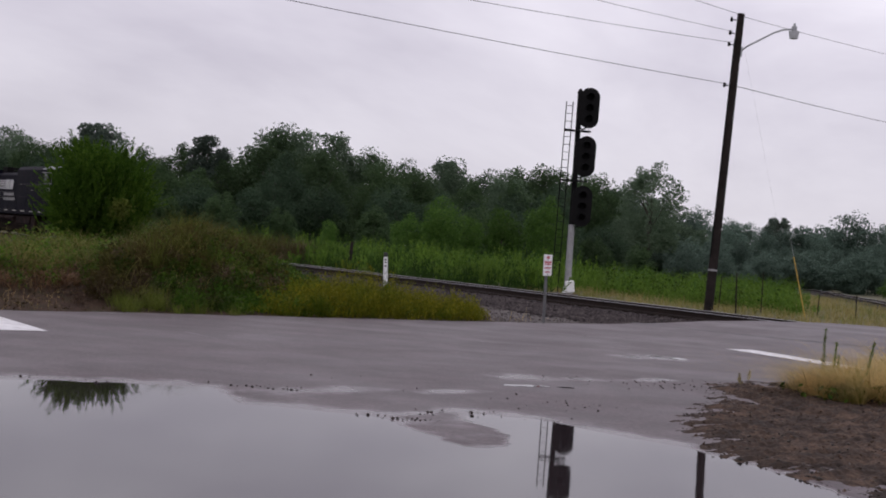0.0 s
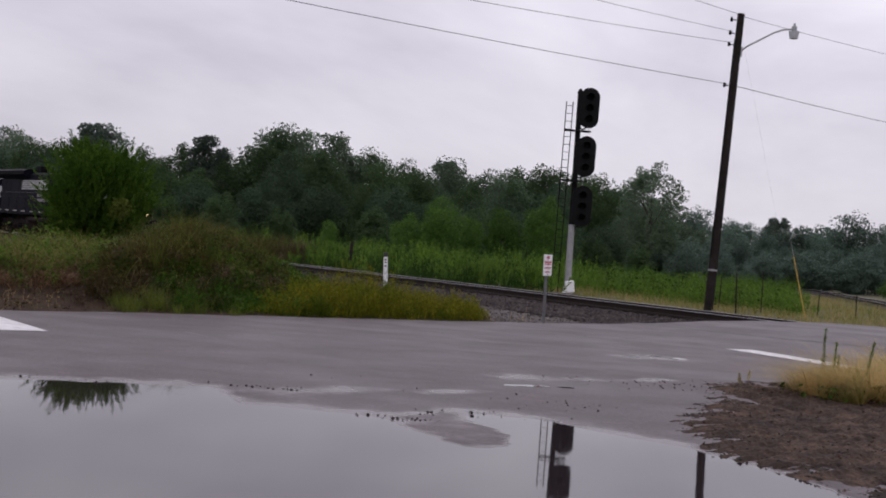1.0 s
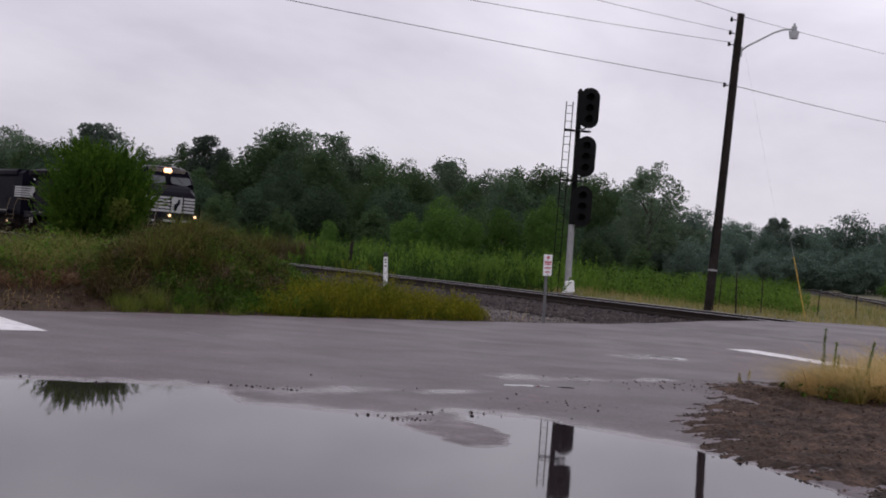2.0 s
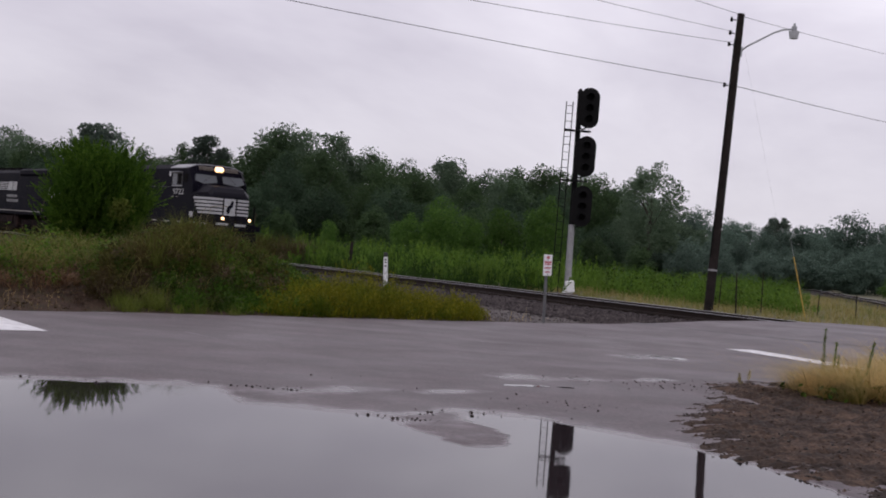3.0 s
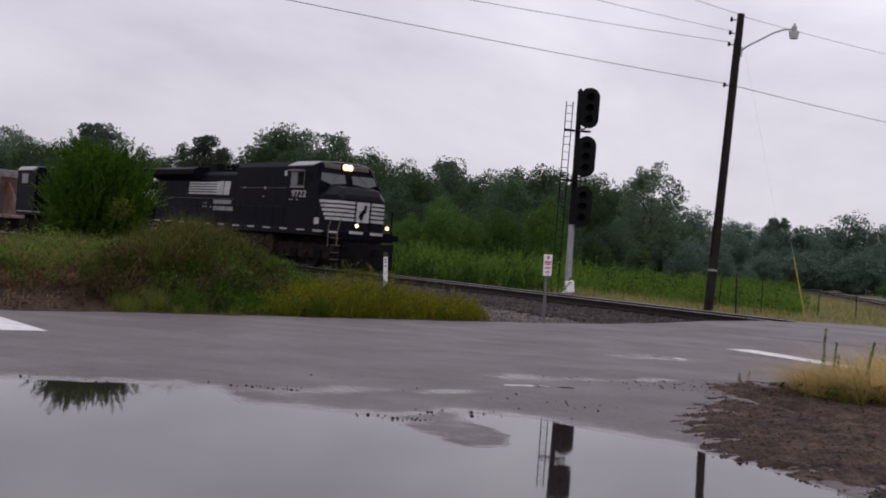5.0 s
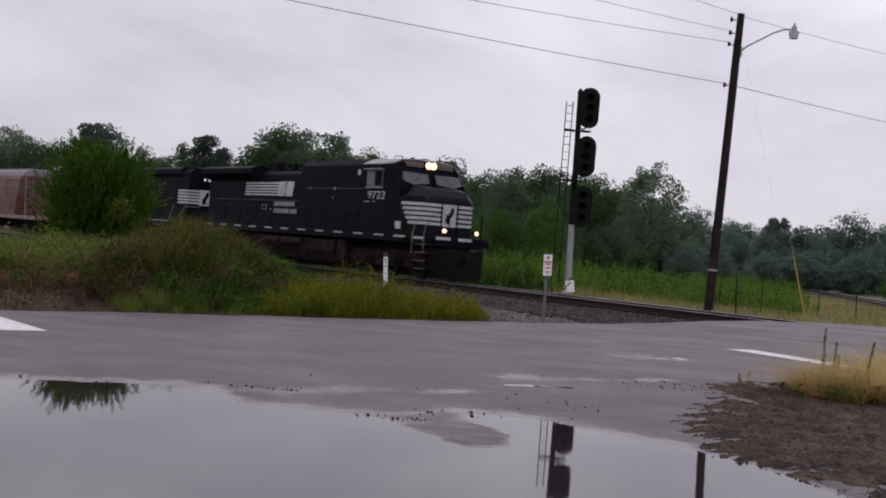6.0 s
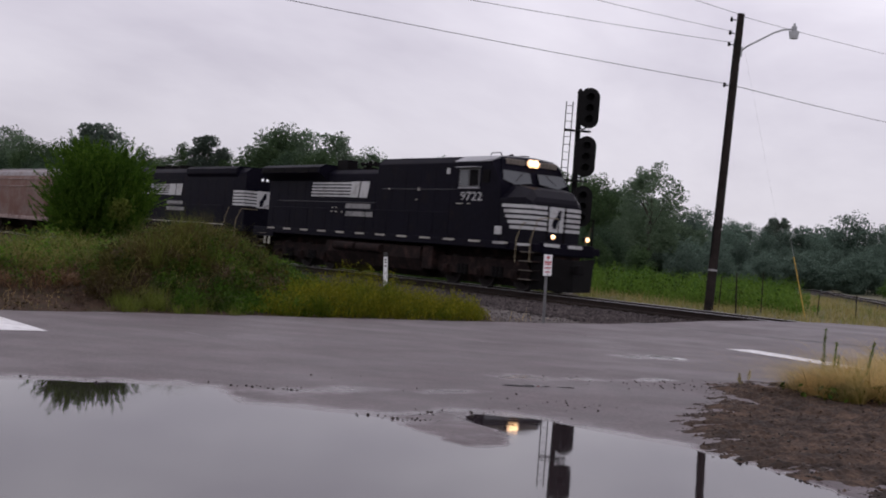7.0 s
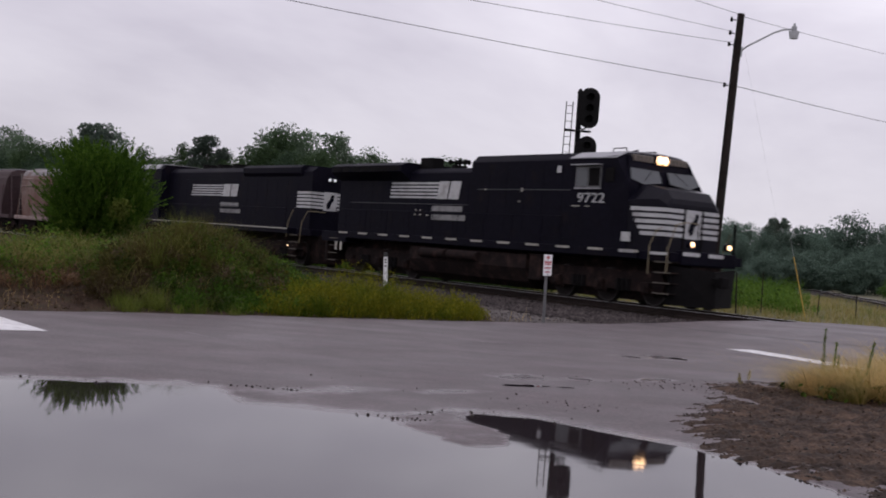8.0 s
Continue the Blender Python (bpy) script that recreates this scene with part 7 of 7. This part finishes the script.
    pts = np.repeat(np.stack((x, y, top(x, y)), 1), n, 0)
    pts[:, 2] += np.repeat(hh, n) * r.uniform(0.15, 1.05, len(pts)) ** 0.7
    pts[:, :2] += r.normal(0, 0.045, (len(pts), 2))
    st = strips(np.stack((x, y, top(x, y)), 1), hh * 1.05, r.uniform(0.0, 0.5, len(x)), np.full(len(x), 0.007), r, 2)
    tagged(sheet("yellow_weeds", *joined(st, leaves(pts, r.uniform(0.007, 0.020, len(pts)), r, 1.2, 3.6)), M_GOLD), "low yellow-green weeds at the end of the bank", "weeds", kind="stuff")
    # withering reddish tufts beyond the line, before the weeds
    x, y = r.uniform(-8.6, -7.2, 9), r.uniform(64.0, 66.0, 9)
    tufts("reddish_tufts", np.stack((x, y), 1), 150, (0.6, 1.5), (0.014, 0.030), M_BRAMBLE, "reddish-brown withering grass tufts beyond the line", (0.1, 0.8), 0.30)
    x, y = r.uniform(-15.5, -7.4, 80), r.uniform(65.0, 71.0, 80)
    tufts("olive_tufts", np.stack((x, y), 1), 130, (0.7, 1.6), (0.016, 0.034), M_MOUND, "olive grass tufts beyond the line", (0.1, 0.8), 0.35)
    # bramble shoots and rank grass behind the bare soil
    x, y = scatter(6500, -13, -6.6, 17, 31, lambda x, y: step(2.6, 3.6, back(x, y) + 0.5 * lumps(x, y, 0.8, 5)) * (back(x, y) < 8.0) * (lumps(x, y, 0.8, 3) > -0.45), r)
    hh = r.uniform(0.22, 0.66, len(x)) * np.clip(0.9 + 0.5 * lumps(x, y, 0.6, 7), 0.3, 1.4)
    pts = np.repeat(np.stack((x, y, top(x, y)), 1), 18, 0)
    pts[:, 2] += np.repeat(hh, 18) * r.uniform(0.1, 1.05, len(pts))
    pts[:, :2] += r.normal(0, 0.07, (len(pts), 2))
    dark = np.repeat(lumps(x, y, 0.7, 12) > 0.0, 18)
    for name, pick, material, label in (("bramble_shoots", ~dark, M_TUFT, "yellow-green bramble shoots on the bank"), ("green_shoots", dark, M_BUSH, "fresh green leafy shoots on the bank")):
        tagged(sheet(name, *leaves(pts[pick], r.uniform(0.014, 0.036, int(pick.sum())), r, 0.6, 2.4), material), label, "weeds", kind="stuff")
    x, y = scatter(420, -13, -6.6, 17, 30, lambda x, y: (back(x, y) > 3.0) * (back(x, y) < 7.0) * (lumps(x, y, 1.0, 8) > -0.1), r)
    tufts("rank_grass", np.stack((x, y), 1), 60, (0.35, 0.80), (0.006, 0.013), M_STRAW, "rank yellowing grass among the brambles", (0.4, 1.2), 0.12)
    x, y = scatter(1900, -12, -6.0, 17, 28, lambda x, y: (back(x, y) > 1.9) * (back(x, y) < 4.3) * (lumps(x, y, 0.9, 2) > -0.1), r)
    tufts("dead_brambles", np.stack((x, y), 1), 26, (0.15, 0.42), (0.005, 0.012), M_RUST, "dead reddish-brown brambles at the edge of the bare soil", (0.8, 2.4), 0.16)
    # dead brush lying on bare litter
    x, y = scatter(34000, -13, 1.4, 14, 30, lambda x, y: step(0.05, 0.35, back(x, y)) * (back(x, y) < 5) * np.where(x < -6.2, 1.0, np.where(x > 0.2, 0.25 * (back(x, y) < 1.0), 0.12)), r)
    v = strips(np.stack((x, y, top(x, y) + 0.01), 1), r.uniform(0.05, 0.26, len(x)) * (1 + 0.7 * lumps(x, y, 0.5, 4)), r.uniform(0.8, 2.6, len(x)), r.uniform(0.004, 0.012, len(x)), r, 3, 0.35)
    tagged(sheet("dead_brush", *v, M_BRAMBLE), "dead brown brush and twigs on the bare bank", "brush", kind="stuff")
    x, y = scatter(15000, -13, 0.5, 14, 27, lambda x, y: step(0.02, 0.3, back(x, y)) * (back(x, y) < 4) * np.where(x < -5.6, 1.0, 0.25), r)
    v = leaves(np.stack((x, y, top(x, y) + 0.025 + r.uniform(0, 0.06, len(x))), 1), r.uniform(0.012, 0.045, len(x)), r, 0.0, 1.6)
    tagged(sheet("leaf_litter", *v, M_BRAMBLE), "fallen brown leaves on the bare bank", "litter", kind="stuff")
    x, y = scatter(5500, -12, 2.6, 15, 34, lambda x, y: step(0.1, 0.5, back(x, y)) * (back(x, y) < 7) * np.where(x < -6.0, 0.7, np.where(x > 0.2, 0.5 * (back(x, y) < 1.2), 0.10)), r)
    v = strips(np.stack((x, y, top(x, y)), 1), r.uniform(0.10, 0.42, len(x)), r.uniform(0.5, 2.2, len(x)), r.uniform(0.004, 0.009, len(x)), r, 4, 0.4)
    tagged(sheet("dry_stalks", *v, M_DRYGRASS), "dry straw-coloured stalks and stems on the bank", "grass", kind="stuff")


bank_plants()


def grass_clump():
    """Dry arching grass on the muddy shoulder, with green weeds in it."""
    r = np.random.default_rng(12)
    n = 26000
    c = np.array(((4.66, 15.05, 0.30), (4.72, 14.5, 0.34), (4.66, 13.95, 0.30), (5.0, 13.6, 0.34), (5.15, 14.3, 0.5), (5.6, 14.0, 0.5), (5.7, 14.9, 0.6), (6.1, 15.5, 0.7), (6.3, 16.9, 0.8), (7.2, 17.4, 0.9)))
    tuft = c[r.integers(0, len(c), 170)]
    at = np.stack((tuft[:, 0] + r.normal(0, 0.5, 170) * tuft[:, 2], tuft[:, 1] + r.normal(0, 0.5, 170) * tuft[:, 2]), 1)
    tall = r.uniform(0.45, 1.15, 170) * (0.75 + 0.5 * tuft[:, 2])
    k = r.integers(0, 170, n)
    a, d = r.uniform(0, 6.283, n), np.abs(r.normal(0, 0.07, n))
    x, y = at[k, 0] + np.cos(a) * d, at[k, 1] + np.sin(a) * d
    h = (0.14 + 0.56 * r.uniform(0, 1, n) ** 1.4) * tall[k]
    v = strips(np.stack((x, y, dirt_height(x, y) - 0.01), 1), h, r.uniform(0.7, 3.0, n), r.uniform(0.003, 0.008, n), r, 5, 0.36, a + r.normal(0, 0.4, n))
    tagged(sheet("grass_clump", *v, M_DRYGRASS), "dry straw-coloured grass clump on the muddy shoulder", "grass", kind="stuff")
    k = r.integers(0, 170, 5000)
    a, d = r.uniform(0, 6.283, 5000), np.abs(r.normal(0, 0.10, 5000))
    x, y = at[k, 0] + np.cos(a) * d, at[k, 1] + np.sin(a) * d
    v = strips(np.stack((x, y, dirt_height(x, y) - 0.01), 1), r.uniform(0.12, 0.42, 5000) * tall[k], r.uniform(0.2, 1.2, 5000), r.uniform(0.004, 0.009, 5000), r, 4, 0.42, a)
    tagged(sheet("green_blades", *v, M_TUFT), "green blades growing through the dry grass", "grass", kind="stuff")
    x, y = r.normal(5.0, 0.35, 500), r.normal(13.75, 0.16, 500)
    v = leaves(np.stack((x, y, dirt_height(x, y) + r.uniform(0, 0.14, 500)), 1), r.uniform(0.02, 0.05, 500), r, 0.6, 2.0)
    tagged(sheet("low_weeds", *v, M_HERB), "small green weeds at the foot of the dry grass", "weeds", kind="stuff")


grass_clump()


def stalk_weed(x, y, h, lean, seed, label):
    r = np.random.default_rng(seed)
    e = thing("stalk_weed", pose(x, y, float(dirt_height(x, y)) - 0.02, 0, lean, 0), label, "weed", "tall weeds on the shoulder")
    bm = bmesh.new()
    rod(bm, (0, 0, 0), (0.01, 0, h * 0.6), 0.007, 0.005, 6)
    rod(bm, (0.01, 0, h * 0.6), (0.0, 0, h), 0.005, 0.002, 6)
    part("stem", bm, M_STALK if h > 0.3 else M_MEADOW, e)
    n = 190 if h > 0.3 else 36
    z = r.uniform(0.12, 1.0, n) * h
    a = r.uniform(0, 6.28, n)
    d = r.uniform(0.004, 0.036, n) * (1.2 - z / h)
    v = leaves(np.stack((np.cos(a) * d, np.sin(a) * d, z), 1), r.uniform(0.006, 0.013, n), r, 1.2, 5.5)
    sheet("leaves", *v, M_STALK if h > 0.3 else M_MEADOW, e)
    return e


stalk_weed(4.78, 15.35, 0.74, 1, 1, "tall green weed stalk in dry grass")
stalk_weed(4.86, 15.2, 0.60, 3, 2, "tall green weed stalk in dry grass")
stalk_weed(4.98, 15.3, 0.42, -3, 3, "short green weed stalk in dry grass")
stalk_weed(4.92, 14.3, 0.66, 10, 4, "slanting reddish weed stalk in dry grass")
stalk_weed(4.05, 16.0, 0.16, 4, 5, "small weed in the mud by the road")
stalk_weed(3.72, 15.1, 0.14, -6, 6, "small weed in the mud by the road")


def loose_stones():
    r = np.random.default_rng(14)
    # ballast stones along the near shoulder of the line
    n = 30000
    s, w = r.uniform(-14, 24, n), -r.uniform(1.2, 7.0, n)
    p = np.array([track_point(a, b) for a, b in zip(s, w)])
    keep = road_across(p[:, 0], p[:, 1]) < -0.1
    p, w = p[keep], w[keep]
    p[:, 2] = np.interp(w, (-7.0, -3.4, -1.7, -0.9, 0.9), (-0.05, -0.08, -0.09, -0.02, 0.0))
    v, q = pebbles(p, r.uniform(0.03, 0.10, len(p)), r)
    tagged(sheet("ballast_stones", v, q.reshape(-1, 3), M_STONE), "loose broken stones along the railway", "stones", kind="stuff")
    # fine gravel between the railway and the road
    x, y = scatter(26000, -2.5, 10, 23, 46, lambda x, y: (road_across(x, y) < 0.15 + 0.2 * lumps(x, y, 0.6, 2)) * (track_offset(x, y) < -4.5) * (0.4 + 0.6 * (lumps(x, y, 0.5, 3) > 0)), r)
    v, q = pebbles(np.stack((x, y, gravel_height(x, y) + 0.004), 1), 0.008 + 0.03 * r.uniform(0, 1, len(x)) ** 2, r)
    tagged(sheet("verge_gravel", v, q.reshape(-1, 3), M_STONE), "grey pebbles on the gravel verge", "stones", kind="stuff")
    # gravel lumps in shallow water and on the lot, in scattered groups
    pts = []
    for cx, cy, sx, sy, k in ((-1.45, 11.25, 0.30, 0.12, 26), (-0.42, 9.98, 0.12, 0.10, 10), (-0.12, 9.95, 0.14, 0.10, 26), (0.0, 10.5, 0.08, 0.15, 12), (0.55, 10.7, 0.25, 0.18, 16), (1.35, 11.6, 0.3, 0.25, 24), (2.2, 14.2, 0.4, 0.3, 30),
                              (2.9, 14.4, 0.5, 0.25, 50), (0.9, 9.5, 0.3, 0.2, 4), (1.65, 9.3, 0.05, 0.05, 5), (2.3, 9.0, 0.2, 0.2, 12), (2.55, 8.3, 0.15, 0.3, 22), (-3.0, 10.75, 0.3, 0.08, 20), (-0.6, 12.2, 1.2, 0.8, 12)):
        pts.append(np.stack((r.normal(cx, sx, k), r.normal(cy, sy, k)), 1))
    p = np.concatenate(pts)
    z = np.maximum(crown(p[:, 0], p[:, 1]), dirt_height(p[:, 0], p[:, 1]))
    v, q = pebbles(np.column_stack((p, np.maximum(z, -0.012) + 0.006)), 0.005 + 0.017 * r.uniform(0, 1, len(p)) ** 2, r)
    tagged(sheet("gravel_lumps", v, q.reshape(-1, 3), M_CLOD), "dark gravel lumps in the shallow water", "stones", kind="stuff")
    # clods on the mud
    x, y = scatter(9000, 1.9, 7, 6.5, 16, lambda x, y: (dirt_edge(x, y) > 0.03) * 1.0, r)
    v, q = pebbles(np.stack((x, y, dirt_height(x, y) + 0.003), 1), 0.003 + 0.024 * r.uniform(0, 1, len(x)) ** 6, r)
    tagged(sheet("mud_clods", v, q.reshape(-1, 3), M_DIRT), "clods and pebbles on the muddy shoulder", "stones", kind="stuff")
    x, y = scatter(900, 1.9, 6.5, 6.5, 16, lambda x, y: (dirt_edge(x, y) > 0.05) * (lumps(x, y, 0.6, 3) > -0.2), r)
    v, q = pebbles(np.stack((x, y, dirt_height(x, y) + 0.004), 1), 0.004 + 0.016 * r.uniform(0, 1, len(x)) ** 3, r)
    tagged(sheet("grey_pebbles", v, q.reshape(-1, 3), M_GRAVEL), "small grey pebbles bedded in the muddy shoulder", "stones", kind="stuff")
    x, y = scatter(7000, 1.9, 6.5, 6.5, 16, lambda x, y: (dirt_edge(x, y) > -0.05) * (lumps(x, y, 0.45, 6) > 0.1), r)
    v, q = pebbles(np.stack((x, y, dirt_height(x, y) + 0.002), 1), 0.003 + 0.026 * r.uniform(0, 1, len(x)) ** 5, r)
    tagged(sheet("dark_clods", v, q.reshape(-1, 3), M_CLOD), "wet dark clods scattered over the muddy shoulder", "stones", kind="stuff")


loose_stones()


# ---- sleepers, one by one ----
def sleepers():
    bm = bmesh.new()
    box(bm, -0.115, 0.115, -1.30, 1.30, -0.15, 0.0, 0.012)
    me = bpy.data.meshes.new("sleeper")
    bm.to_mesh(me)
    bm.free()
    me.materials.append(M_SLEEPER)
    r = np.random.default_rng(3)
    for line, at, s0, s1, z, head in ((main_line, track_point, -48, 19, RAIL_Z - 0.178, track_heading), (branch, branch_point, 4, 60, 0.042, lambda s: math.atan2(0.979, 0.205))):
        for s in np.arange(s0, s1, 0.53 if line is main_line else 0.8):
            ob = new("sleeper", me)
            ob.parent = line
            p = at(s, r.uniform(-0.03, 0.03), z)
            ob.matrix_local = Matrix.Translation(p) @ pose(0, 0, 0, 0, 0, math.degrees(head(s)) + r.normal(0, 0.6))


sleepers()


# ---- what moves: the train along its line, the wheels under it ----
def train_at(t):
    """Metres along the line of the leading coupler."""
    return -36.10 + 6.3538 * t + 0.0047 * t * t


def vehicle_pose(t, back, length):
    s = train_at(t) - back
    a = track_point(s - 4.0, 0, RAIL_Z)
    b = track_point(s - length + 4.0, 0, RAIL_Z)
    d = (a - b).normalized()
    return Matrix.Translation(a + d * 4.0) @ pose(0, 0, 0, 0, 0, math.degrees(math.atan2(d.y, d.x)))


def motions():
    times = [0.5 * k for k in range(17)]
    for vehicle, back, length, wheels, r in ((lead, 0.0, 22.3, LEAD_WHEELS, 0.53), (trail, 22.3, 22.3, TRAIL_WHEELS, 0.53),
                                             (car, 44.8, 17.8, CAR_WHEELS, 0.46), (tail_car, 62.6, 16.6, TAIL_WHEELS, 0.46)):
        walk(vehicle, [(t, vehicle_pose(t, back, length)) for t in times])
        for w in wheels:
            at = w.location.copy()
            walk(w, [(0.1 * k, Matrix.Translation(at) @ Matrix.Rotation((train_at(0.1 * k) - train_at(0)) / r, 4, "Y")) for k in range(81)])


motions()
